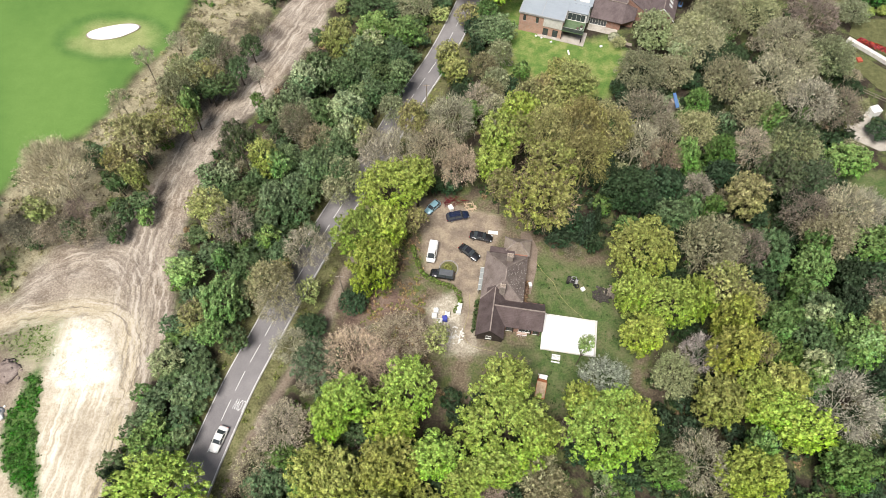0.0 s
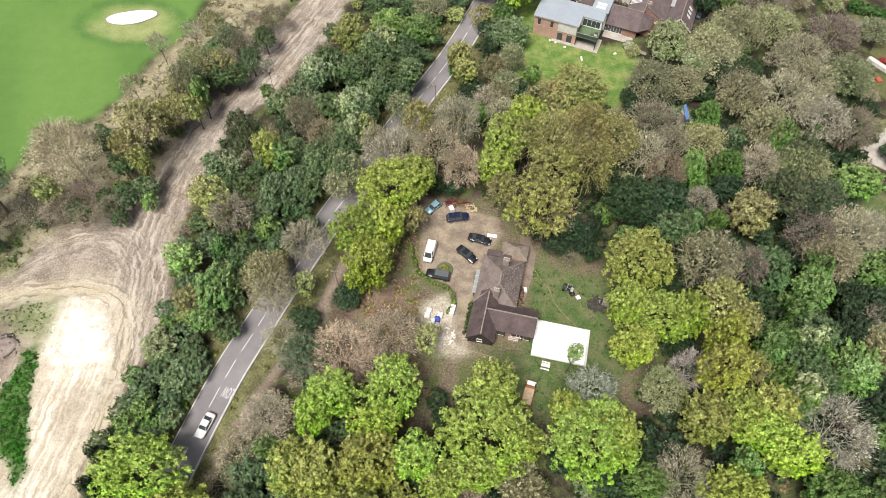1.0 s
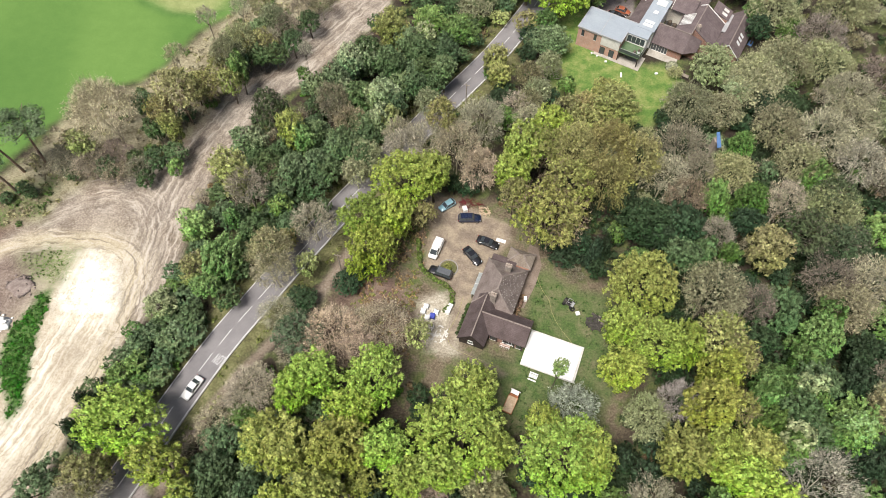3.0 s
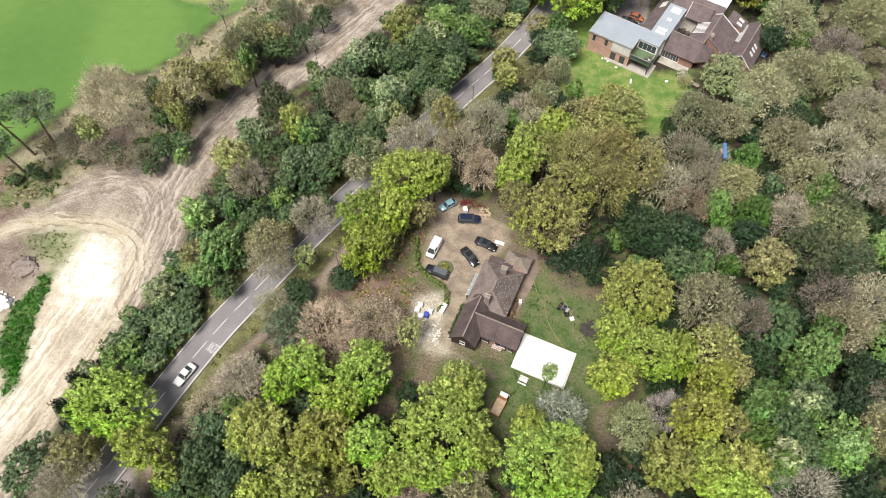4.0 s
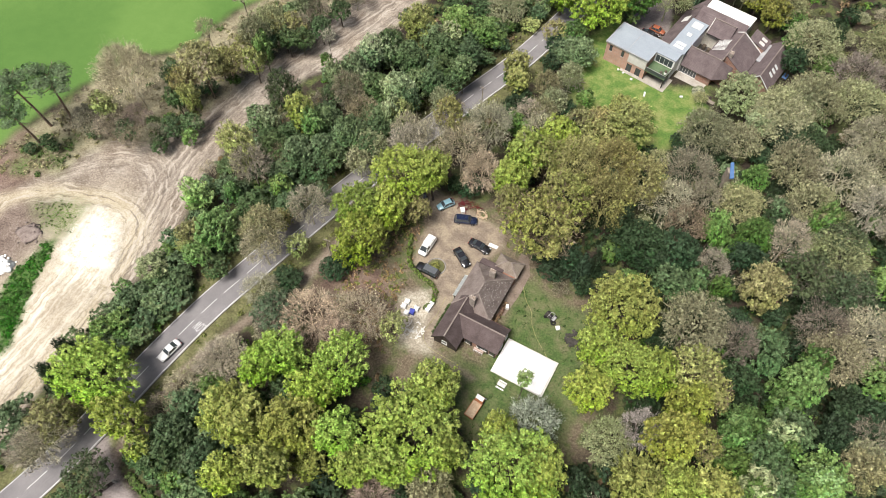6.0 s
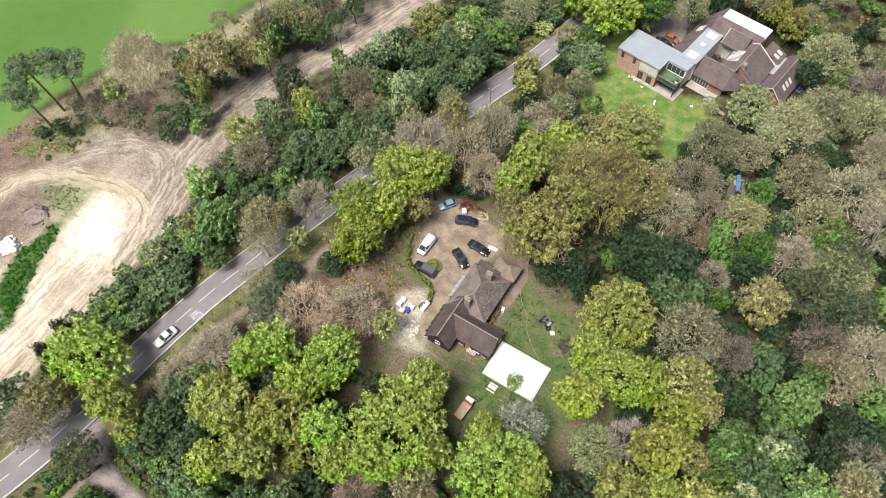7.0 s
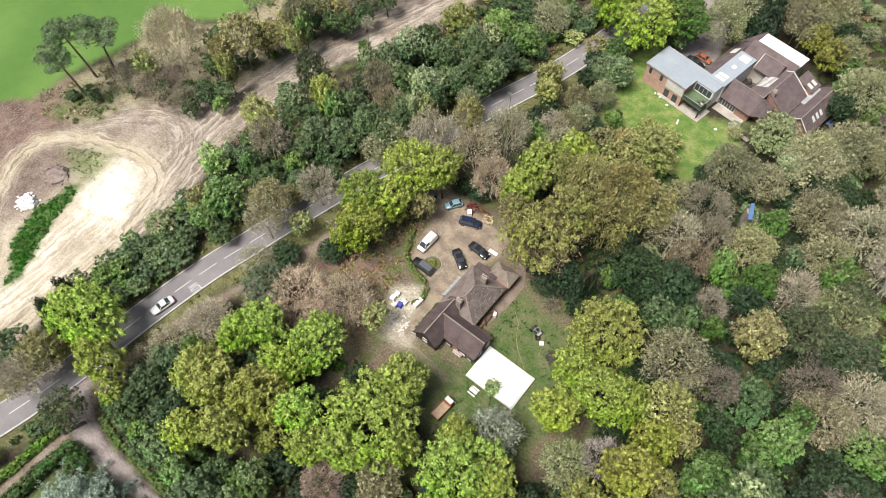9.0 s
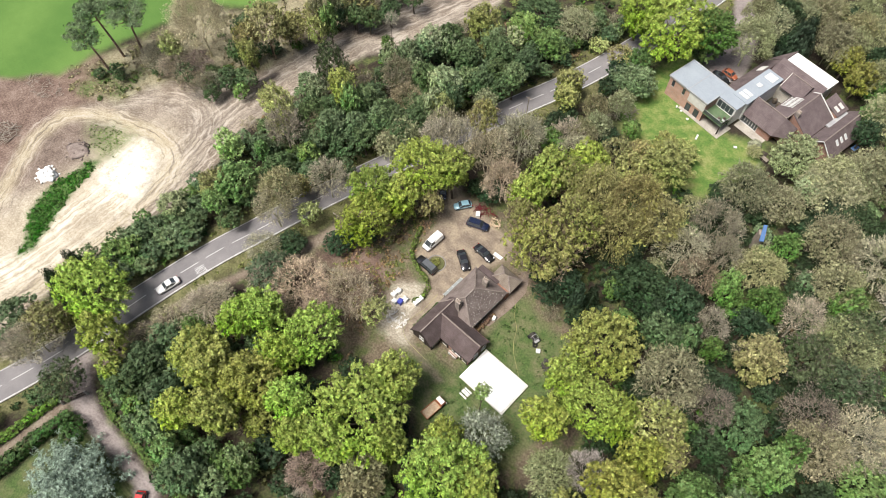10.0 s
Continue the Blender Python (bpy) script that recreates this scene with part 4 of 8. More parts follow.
plant("G", [(-24.8, 26.9, 3.3, 6), (-20.9, 11.9, 2.4, 5), (0.3, 13.1, 3.7, 8), (20.3, 149.6, 6.2, 15), (67.1, 26.7, 4.9, 13), (38.5, 26.2, 4.3, 10)])
plant("OB", [(-5.6, 73.7, 3.3, 9), (-45.8, 11.5, 5.1, 10), (5.1, 135.4, 3.6, 7), (-54.5, 111.1, 5.3, 9)])
plant("W", [(-58.8, 109.3, 4.5, 12), (42.2, 129.6, 2.1, 3), (54.6, 98.8, 5.4, 10), (59, 124.3, 7.2, 12), (64.8, 132.9, 7.3, 13), (80.2, 156.2, 8.1, 12), (63, 151.2, 7.2, 12), (67.5, 102.7, 5.1, 13), (42.1, 42.5, 4.7, 10), (28.2, 154, 5.9, 14)])
plant("W", [(62.7, 130.3, 5.2, 11), (-9.1, 138.3, 5.6, 8), (88.9, 120.8, 6.4, 12), (72.4, 90.9, 6.6, 14), (81.5, 54.9, 3.9, 11), (101.5, 140.7, 4.8, 6), (73.6, 135.5, 6.8, 12), (58.6, 127.2, 6.6, 12)])
plant("E", [(-58, 115.4, 4.7, 7), (12.2, 130.1, 4.5, 8)])
plant("E", [(10.8, 130.5, 5.9, 7)])
plant("ED", [(45, 74.1, 4, 13), (49.3, 76.2, 3.1, 12), (63.4, 67.5, 5.2, 12), (69, 54.4, 4.2, 13), (65.9, 48.4, 4.5, 13), (68.2, 45.3, 3.9, 12), (64.2, 41.6, 4.2, 10)])
plant("Y", [(2.3, 113.7, 3.2, 10), (-0.1, 118.5, 3.5, 10), (23.3, 112.6, 5.4, 6), (27.4, 106.9, 5, 8)])
plant("T", [(44.5, 115.5, 6.3, 11), (52.3, 116.5, 5.2, 9), (63.4, 111.7, 6.3, 13), (49.8, 65.6, 6.2, 19), (75, 71, 5.6, 13), (81.1, 52.7, 3.9, 12), (17.4, 25, 4.1, 10), (46, 166.1, 6.5, 12), (37.3, 175.5, 6.2, 11)])
plant("T", [(19, 22.6, 4.1, 9)])
plant("B", [(1.5, 95.9, 6.1, 17), (-1.9, 89.3, 5.8, 15), (11.4, 101.9, 5.2, 10), (7.7, 106.3, 4.5, 9), (40.6, 92.1, 5.6, 14), (72.5, 110.8, 7, 15), (78.5, 124.6, 6.5, 14), (79.3, 104.5, 6, 15), (64.5, 92.4, 4.9, 13)])
plant("B", [(79.8, 76.2, 6.3, 14), (-26.1, 30.7, 5, 7), (-27.9, 21.6, 3.3, 6), (-26.4, 46.8, 4.1, 7), (78.8, 117.6, 6.9, 13), (83.3, 77.5, 5.5, 13), (-26.1, 33.1, 4.4, 6)])
plant("LG", [(50.9, 90.2, 3.5, 12), (69.8, 63.1, 4.4, 13), (68, 59.2, 3, 12), (74.8, 48.4, 5.1, 13), (-11.2, 8.1, 2.7, 9), (85.9, 91.7, 5.4, 9), (84.4, 71, 5.5, 10)])
plant("P", [(3.5, 86.3, 4.4, 13), (-14.8, 44.8, 7, 8), (-6.4, 48.9, 5.9, 8), (-9.5, 43.9, 4.2, 6), (9.8, 19.9, 4.1, 9)])
plant("L", [(-10.1, 78.3, 7.1, 16), (-5, 80.8, 4.6, 15), (-15.3, 68.2, 6, 14), (-12.4, 62.7, 6.6, 13), (-10.2, 70.4, 5, 13), (11.6, 90.7, 5.4, 17), (16.1, 98.7, 4.5, 16), (10.5, 84.5, 4.6, 15), (35.6, 57, 4.2, 15), (42.1, 55.3, 6.4, 14), (36.8, 49.1, 4.5, 13), (46.9, 55.9, 4.3, 15)])
plant("L", [(53.4, 37.8, 4.6, 15), (5.4, 22.4, 4, 13), (11.8, 31.3, 9.4, 16), (12.3, 39.5, 5.1, 14), (10, 24.8, 4.6, 14), (17.9, 30.4, 3.9, 14), (24.9, 36.8, 3.6, 13), (33.3, 33.1, 4.7, 13), (-34.7, 15.8, 5.2, 12), (-29.2, 12.6, 2.7, 9)])
plant("LG2", [(28.7, 32, 8.5, 15)])
plant("L", [(-13.3, 13.8, 4, 13), (12.6, 146.5, 10.7, 16), (3.2, 146.4, 6, 15), (51.3, 25.2, 5.7, 14)])
plant("LG2", [(-43.2, 20.5, 8, 13)])
plant("O", [(15.7, 90.9, 5.4, 17), (19.3, 75.9, 8, 18), (21.7, 83, 5.9, 18), (12, 79.5, 3.7, 15), (52, 58.3, 5, 16), (55.6, 55.3, 3.6, 15), (56, 46, 3.1, 15)])
plant("BP", [(45.3, 88.9, 4.7, 13), (73.4, 143, 6.6, 13), (57.9, 66.2, 4, 15), (72.3, 75.9, 5.5, 13), (86.3, 104.8, 6.1, 12), (88.3, 134, 6.7, 12)])
plant("YY", [(53.4, 159.3, 4.6, 10.5), (51, 45.2, 4.9, 18), (49, 163.2, 4.2, 10)])
plant("WD", [(73.6, 94.3, 5.6, 14), (67.7, 84.2, 5.4, 15), (73.7, 84.1, 5, 13), (-21.5, 44, 5.2, 7), (-35.6, 5.9, 4.4, 8), (77.6, 87.3, 5.3, 10)])
plant("LO", [(37.7, 65.3, 7.5, 17), (47.3, 36.6, 5, 15), (58.8, 40, 4.6, 14), (-7, 24.9, 6, 15), (-17.9, 23.5, 5.9, 13), (-7.6, 17.6, 4.8, 14), (-14.6, 22.6, 5, 14), (-2.1, 21, 3.5, 8)])
plant("C", [(29.3, 73.5, 2.4, 10), (31.3, 75.9, 2, 9), (-50.4, 22.3, 3.1, 12), (-51, 17.7, 3.3, 11), (37.2, 162.6, 5, 14)])
plant("WG", [(29.6, 40.9, 5.2, 10)])
plant("B", [(-46.4, 5.6, 4.1, 9), (-44.9, 7.9, 5.2, 10)])
plant("EP", [(49.9, 129.6, 6.3, 10)])
plant("Y", [(28.9, 110.5, 6.2, 12), (23.3, 105.2, 4.2, 10)])
plant("OT", [(28.3, 93.8, 6.1, 19), (29.1, 86.7, 6, 17), (34.5, 93.4, 5.6, 17), (21.3, 91.6, 5.6, 19)])
plant("EY", [(61.4, 80.1, 5, 13)])
plant("YO", [(52.9, 52, 4.6, 16)])
plant("BW", [(46.5, 46.2, 4, 12), (69, 37.2, 7.7, 13)])
plant("LG2", [(-14.2, 35.4, 4.8, 14), (-4.4, 37.7, 6.3, 14), (-6.6, 31.5, 4.5, 13), (0.5, 26.3, 4.5, 14), (-17.2, 32.4, 4.4, 13)])

# beside the tarmac drive
plant("G", [(-21.6, 10.6, 3, 7)])
plant("E", [(-16.5, 9.5, 2.8, 7), (-7.4, 9.2, 2.8, 7)])
plant("DG", [(-25.4, 12, 3, 7.5), (-20.6, 12.4, 3, 7.5)])
plant("LSP", [(-11.7, 9.1, 2.3, 7.5)])
plant("G", [(-2.1, 13.1, 3, 7)])
plant("D", [(-4, 8.1, 2.6, 5.5)])
plant("DG", [(-30.1, 11.8, 2.6, 5.5), (-8.5, 4.8, 2.6, 5.5), (-20.2, 8.4, 2.6, 5.5)])
# tall crowns along the road and round the far house
plant("B", [(-8.2, 89.3, 5.2, 14.5), (-12.6, 86.4, 5, 14), (-14.5, 90.5, 4.4, 12.5)])
plant("OB", [(-6.4, 93.4, 3.8, 18), (22.8, 109.4, 3.6, 10), (18.7, 107.5, 3.6, 10)])
plant("E", [(-31.6, 106.8, 3.3, 11), (-10.2, 111.7, 3.3, 11), (-29.5, 79.4, 3.3, 11), (-26.6, 84, 3.3, 11)])
plant("EP", [(-27.8, 111, 2.9, 11.5), (-23, 99.9, 2.9, 11.5), (-20.1, 94.4, 2.9, 11.5)])
plant("D", [(4.1, 112.2, 2.8, 6), (11.1, 106.4, 2.8, 6), (14.9, 112.1, 2.8, 6), (6.5, 131.2, 2.8, 6), (7, 124.9, 2.8, 6), (33.3, 170.6, 3.6, 9), (44.4, 178.9, 3.6, 9), (34.8, 163.2, 3.6, 9), (54.1, 168.2, 3.6, 9), (59.9, 145, 3.6, 9)])
plant("DG", [(-18.5, 117.6, 3.4, 10), (-21.6, 110.5, 3.4, 10), (-20.9, 83.8, 3.4, 10), (-37.7, 80.6, 3.4, 10), (-15.8, 106.3, 3.4, 10), (-11, 117.6, 3.4, 10), (-18.4, 99.1, 3.4, 10)])
plant("BD", [(-31.1, 95.3, 3.2, 10), (-36.9, 75.2, 3.2, 10)])
plant("W", [(-21.4, 80.3, 3.4, 9.5), (-11.6, 102.5, 3.4, 9.5), (12.7, 120.9, 3.4, 9), (11.6, 112.1, 3.4, 9), (30.5, 163.6, 4.6, 12), (26, 164.9, 4.6, 12)])
plant("T", [(8.8, 116.2, 3.6, 9), (10.2, 108.1, 3.6, 9), (14.4, 102.6, 3.6, 9), (44, 166.6, 4.4, 12), (47.6, 174.2, 4.4, 12), (38.7, 173.7, 4.4, 12)])
plant("Y", [(0.9, 120.1, 3.2, 9), (25.9, 115.5, 3.2, 9)])
plant("G", [(0.6, 116.9, 2.4, 6), (17.7, 117.2, 2.4, 6), (58.3, 159.1, 3.4, 8), (59, 151.2, 3.4, 8)])
plant("C", [(38.1, 164.6, 3, 13)])
# scrub along the golf strip, the gate corner and beside the far house
plant("LG", [(-21.2, 22.6, 2.3, 8)])
plant("E", [(-0.7, 14.5, 3, 8), (-1.2, 9, 3, 8), (-16.8, 10.1, 3, 8)])
plant("YO", [(-22.2, 10.9, 2.4, 5.5), (-29.6, 12.7, 2.4, 5.5)])
plant("D", [(0.5, 19.3, 2.6, 5.5)])
plant("DG", [(-27.6, 14.9, 2.6, 5.5), (-22.2, 13.6, 2.6, 5.5), (-6.5, 13, 2.6, 5.5)])
plant("DG", [(-81.5, 68.5, 2.2, 3.6), (-75.1, 71.3, 2.2, 3.6), (-71.1, 87.5, 2.2, 3.6), (-66.7, 86.6, 2.2, 3.6), (-64.8, 89.7, 2.2, 3.6), (-77.4, 91.8, 2.2, 3.6)])
plant("OT", [(-16.5, 21.1, 3, 9), (-7.7, 21.9, 3, 9)])
plant("BD", [(-78.1, 71, 2.6, 4.5), (-70.8, 71.8, 2.6, 4.5), (-85.2, 69.2, 2.6, 4.5)])
plant("G", [(-68.3, 77.9, 1.8, 3), (-70, 73.2, 1.8, 3), (-61.1, 94.2, 1.8, 3)])
plant("EP", [(60.2, 129.8, 3.8, 9), (64.2, 136.4, 3.8, 9), (55.5, 123.1, 3.8, 9)])
plant("W", [(48.4, 168.8, 4.4, 11), (35.2, 171, 4.4, 11)])
plant("W", [(40.1, 176.6, 4.8, 11), (51.4, 175.8, 4.8, 11), (56.4, 161.3, 4.8, 11), (46.4, 180.6, 4.8, 11)])
plant("EP", [(-36.9, 100.5, 2.6, 10), (-30.1, 101.1, 2.6, 10), (-37.9, 85.6, 2.6, 10), (-44, 83.2, 2.6, 10)])
plant("LSP", [(-11.6, 8.9, 2.4, 8.6)])
plant("B", [(-30.8, 24.8, 3.2, 5), (-28.8, 28.7, 3.2, 5), (-31.2, 20.5, 3.2, 5), (-27.1, 24.2, 3.2, 5)])
plant("LG2", [(56.7, 35.7, 5, 14), (61.2, 32.6, 5, 14)])
plant("LG", [(60.2, 50.1, 2.8, 14), (52.9, 29.8, 2.8, 14)])
plant("EP", [(67.6, 52.9, 3, 14), (64.8, 43.2, 3, 14)])
plant("LSP", [(74.1, 47.4, 3.6, 14)])
plant("DG", [(-90.7, 62.5, 1.7, 2.4), (-92.4, 59.5, 1.7, 2.4), (-86.7, 71, 1.7, 2.4), (-84.5, 70, 1.7, 2.4), (-88.1, 61.8, 1.7, 2.4)])
# the belt between the road and the haul road, and the strip along the fairway
plant("DG", [(-28.3, 112.2, 4.6, 11.8), (-16.3, 116.4, 4.4, 10), (-15.2, 112.2, 3.6, 9.1), (-26.7, 100.1, 4.6, 10.2), (-38.9, 76.3, 4.2, 11), (-29.7, 76.1, 4.4, 9), (-43.5, 64.5, 4, 7.9), (-37.3, 63, 4, 7.6), (-37.2, 48.2, 3, 5.2), (-46.5, 40.6, 3.3, 4.1), (-42.4, 42.1, 3.2, 4.8), (-49.5, 34.4, 2.8, 4.3), (-22.1, 90.3, 4, 7.9), (-12.1, 108.6, 3.3, 7.8), (-34.3, 89.8, 4, 7.9), (-34.3, 69.7, 3.4, 7.8), (-26, 70.8, 2.6, 6.3), (-45.8, 56.5, 3, 5.3), (-67.5, 81.5, 2.8, 8.3), (-65.3, 70.3, 2.5, 4.8), (-63.8, 94.3, 3.2, 8.3), (-57.7, 105.4, 3.2, 8.8), (-53.1, 107.3, 2.8, 7.8)])
plant("EP", [(-20.8, 100, 3.7, 13), (-31.6, 108.8, 3.8, 12.1), (-48.8, 43.3, 3.6, 6.2)])
plant("LS", [(-18.3, 94.8, 3.2, 11), (-44.2, 71.8, 4.5, 16.8), (-24.7, 58.4, 3, 6.3), (-61.7, 80.5, 2.8, 13.3), (-55.9, 96.8, 3.2, 11.1), (-79.4, 72.4, 3.3, 10.8)])
plant("Y", [(-24.9, 120.7, 5.4, 13.7)])
plant("E", [(-33, 102.1, 3.6, 12.6), (-23.4, 111.5, 4, 11), (-31.5, 85.2, 3.4, 13.3), (-25.8, 85, 4.8, 11.8), (-33.2, 75.7, 4, 12.2), (-44.5, 37, 3.2, 4.5), (-19, 105.8, 4, 8.9), (-27.2, 79.1, 3.6, 9.4), (-21.2, 119.2, 3.6, 10.4)])
plant("WD", [(-40.2, 85, 4.4, 20.4)])
plant("Y2", [(-35.2, 82.5, 3.4, 18.3)])
plant("LG", [(-32.4, 81.5, 2.7, 15.7), (-41.5, 63.1, 1.9, 9.6)])
plant("BD", [(-31.8, 96.9, 4.2, 12.4), (-27, 93.6, 4.2, 9.3), (-40.1, 69.1, 4.6, 14.5), (-37.6, 92.9, 3, 7.3), (-76, 70.3, 4.2, 8), (-71, 69.2, 3.6, 6.4), (-82.7, 69.8, 4.2, 6.4)])
plant("W", [(-20.2, 84, 4.4, 10.2), (-58.4, 102.3, 4, 14.7)])
plant("LSP", [(-47.8, 59.8, 3.7, 10.8)])
plant("GB", [(-33.6, 68.7, 3, 8.5), (-40.3, 54.4, 5.4, 10.2), (-41.1, 48.7, 3.3, 8), (-9.9, 126.6, 4.6, 10), (-17, 127.1, 4.8, 10.5), (-55, 100.1, 2.8, 12.5), (-60.4, 74.7, 2.3, 4.7)])
plant("OB", [(-44.3, 51.6, 3.5, 9.2), (-30.5, 62.3, 2.9, 6.5), (-63.4, 88.5, 5.6, 16.2), (-66, 84.3, 3.8, 12.6), (-60.7, 93.8, 4.2, 11.4)])
plant("B", [(-25.5, 65.8, 4.9, 11.1), (-29.3, 53.8, 4.6, 12), (-40.7, 106, 1.9, 14)])
plant("T", [(-31.2, 57.6, 5, 12.3)])
plant("TG", [(-76.6, 79.9, 7.2, 18.7)])
plant("BD", [(-78.6, 69.9, 3.6, 6.5), (-67.1, 71.5, 3.6, 6.5), (-84.3, 70.6, 3.6, 6.5), (-53.6, 112.9, 3.4, 9), (-51.3, 118.9, 3.4, 9), (-49.7, 125.9, 3.4, 9), (-45.5, 128.5, 3.4, 9)])
plant("DG", [(-73.5, 70.5, 3, 6), (-64.9, 74.9, 3, 6), (-61.6, 77.6, 3, 6), (-74, 89, 3, 6), (-54.5, 108.1, 3.3, 8), (-50.5, 109.1, 3.3, 8), (-47.8, 114.2, 3.3, 8), (-46.2, 121.4, 3.3, 8), (-20.1, 93.3, 3.6, 7), (-35.9, 96.8, 3.6, 7), (-42.6, 79.6, 3.6, 7), (-30.7, 65.9, 3.6, 7), (-26.9, 102.2, 3.6, 7), (-12.3, 124, 3.6, 7), (-42.9, 42, 2.6, 5), (-49.2, 35.7, 2.6, 5), (-44.1, 33.2, 2.6, 5), (-51.2, 31.3, 2.6, 5)])
plant("BP", [(-73.1, 74.2, 3.4, 8)])
plant("OB", [(-60.2, 100.6, 3.6, 10), (-62.4, 93.6, 3.6, 10), (-57.8, 109.7, 3.6, 10)])
plant("W", [(-54.2, 118.7, 3.2, 11), (-58.9, 122.9, 3.2, 11)])
plant("B", [(-68.3, 113.2, 2.6, 12), (-70.3, 100.4, 2.6, 12), (-61.7, 117.9, 2.6, 12)])
plant("E", [(-16.9, 111.5, 3.6, 8), (-31.5, 100, 3.6, 8), (-23.8, 93.7, 3.6, 8), (-28.1, 82.4, 3.6, 8), (-37.4, 83.4, 3.6, 8), (-35.8, 72.8, 3.6, 8), (-47.9, 38, 2.6, 5), (-49.9, 33.5, 2.6, 5), (-43.9, 38.6, 2.6, 5)])
plant("EP", [(-31.6, 109.6, 2.8, 9), (-20.4, 102.5, 2.8, 9), (-23.4, 86.2, 2.8, 9), (-17.6, 123.5, 2.8, 9)])
plant("GB", [(-47.8, 31.5, 2.4, 6), (-49.9, 28.7, 2.4, 6)])


def pine(x, y, h, r, top):
    root = tagged(new("scots_pine"), "tall Scots pine with a bare trunk and flat dark crown", "tree", group="pines")
    root.location = (x, y, 0)
    v, f = [], []
    t = np.array((*top, h * 0.86))
    tube(v, f, [(0, 0, -0.2), t * (0.3, 0.3, 0.35), t * 0.75, t], [0.34, 0.27, 0.19, 0.1], 7)
    rs = np.random.RandomState(int(h * 10))
    for i in range(7):
        w = i * 2.4
        s = t * (0.66 + 0.045 * i)
        tube(v, f, [s, s + (math.cos(w) * r * 0.35, math.sin(w) * r * 0.35, 0.4), s + (math.cos(w) * r * 0.7, math.sin(w) * r * 0.7, 1.2)], [0.12, 0.08, 0.03], 4)
    child("trunk", quads_mesh("trunk", v, f, PINE_BARK), root, (0.3, 0.2, 0.15))
    child("crown", tree_random.choice(CROWNS["pine"]), root, (0.115, 0.165, 0.085), tuple(t - (0, 0, h * 0.03)), (r, r, h * 0.17), tree_random.uniform(0, 6))


# ---- understorey: smaller trees and scrub that close the wood between the large crowns ----
CLEARING = [(-9, 42), (-8, 52), (-9, 60), (-5, 70), (-6, 82), (6, 84), (16, 80), (20, 73), (27, 70), (38, 66), (40, 56), (39, 44), (31, 37), (20, 34), (12, 42), (4, 45)]
FAR_PLOT = [(13, 133), (12, 120), (27, 109), (38, 111), (46, 127), (58, 132), (64, 152), (58, 160), (48, 168), (30, 170), (20, 182), (15, 180), (18, 150)]
SPOIL = [(-60, 8), (-78, 8), (-95, 30), (-95, 50), (-75, 56), (-60, 56), (-52, 40)]
closed = np.maximum.reduce([ZONES[k] for k in ("golf", "dirt", "chalk", "drive", "tarmac", "lawn", "path", "rubble", "track")])
closed = np.maximum.reduce([closed, step(3.0 - line_distance(GX, GY, FOOTPATH), 0.6), step(4.3 - d_road, 0.6), step(area(GX, GY, CLEARING), 1), step(area(GX, GY, GOLF) + 4, 1), step(area(GX, GY, FAR_PLOT), 1), step(area(GX, GY, GARDENS), 1), step(area(GX, GY, SPOIL), 1), scrub * 0.6])
FREE = closed < 0.3
free_rows, free_cols = np.nonzero(FREE)
fill_random = np.random.RandomState(77)
STANDING = [(o.location.x, o.location.y, max(c.scale.x for c in o.children)) for o in scene.objects if o.get("group") == "woodland trees"]


def regional_kind(x, y, u):
    """What grows where."""
    if x < -0.37 * (120 - y) * 0 - 46 + 0.42 * (y - 10) and y > 5:
        table = (("DG", 0.28), ("E", 0.6), ("BD", 0.72), ("G", 0.9), ("LS", 1))
    elif y < 46:
        table = (("DG" if x < -5 else "D", 0.6), ("G", 0.76), ("B", 0.84), ("E" if x < 30 else "ED", 0.96), ("T", 1))
    elif x < 22:
        table = (("B", 0.35), ("BD", 0.45), ("D", 0.8), ("OB", 1))
    elif y < 82:
        table = (("D", 0.62), ("ED", 0.74), ("G", 0.84), ("T", 0.88), ("BD", 1))
    else:
        table = (("W", 0.2), ("B", 0.36), ("T", 0.48), ("D", 0.76), ("E", 0.88), ("G", 1))
    return next(k for k, top in table if u <= top)


def fill_wood(count, low, high, gap, cells=None):
    made = 0
    for _ in range(count * 40):
        rows_, cols_ = cells or (free_rows, free_cols)
        i = fill_random.randint(len(rows_))
        x, y = float(GX[rows_[i], cols_[i]]), float(GY[rows_[i], cols_[i]])
        u, r, h = fill_random.rand(), fill_random.uniform(1.9, 3.15), fill_random.uniform(low, high)
        if any(math.hypot(x - a, y - b) < max((gap * 0.78 if a < -20 else gap) * (q + r), 1.5) for a, b, q in STANDING):
            continue
        tree(regional_kind(x, y, u), x, y, r, h)
        STANDING.append((x, y, r))
        made += 1
        if made == count:
            return


fill_wood(430, 2.6, 5.6, 0.44)
BELT = [(-57.5, 92), (-54, 76), (-54.5, 61), (-52.5, 49), (-52, 42), (-54, 33), (-55, 22), (-56, 10), (-47, 10), (-42.5, 28), (-39.2, 41), (-33, 58), (-26, 75)]
belt = np.nonzero((area(GX, GY, BELT) > 0.8) & (d_road > 4.6) & (ZONES["dirt"] < 0.1))
fill_wood(44, 2.6, 4.6, 0.36, belt)
road_side = np.nonzero((d_road > 4.4) & (d_road < 13) & (GY > 84) & (GY < 150) & (GX < -17.4 + 0.42 * (GY - 89)) & (ZONES["dirt"] < 0.1) & (ZONES["tarmac"] < 0.1))
fill_wood(40, 3.0, 5.6, 0.34, road_side)
SOUTH = [(-24, 8), (-22, 30), (-8, 38), (10, 40), (30, 32), (30, 4), (0, 2)]
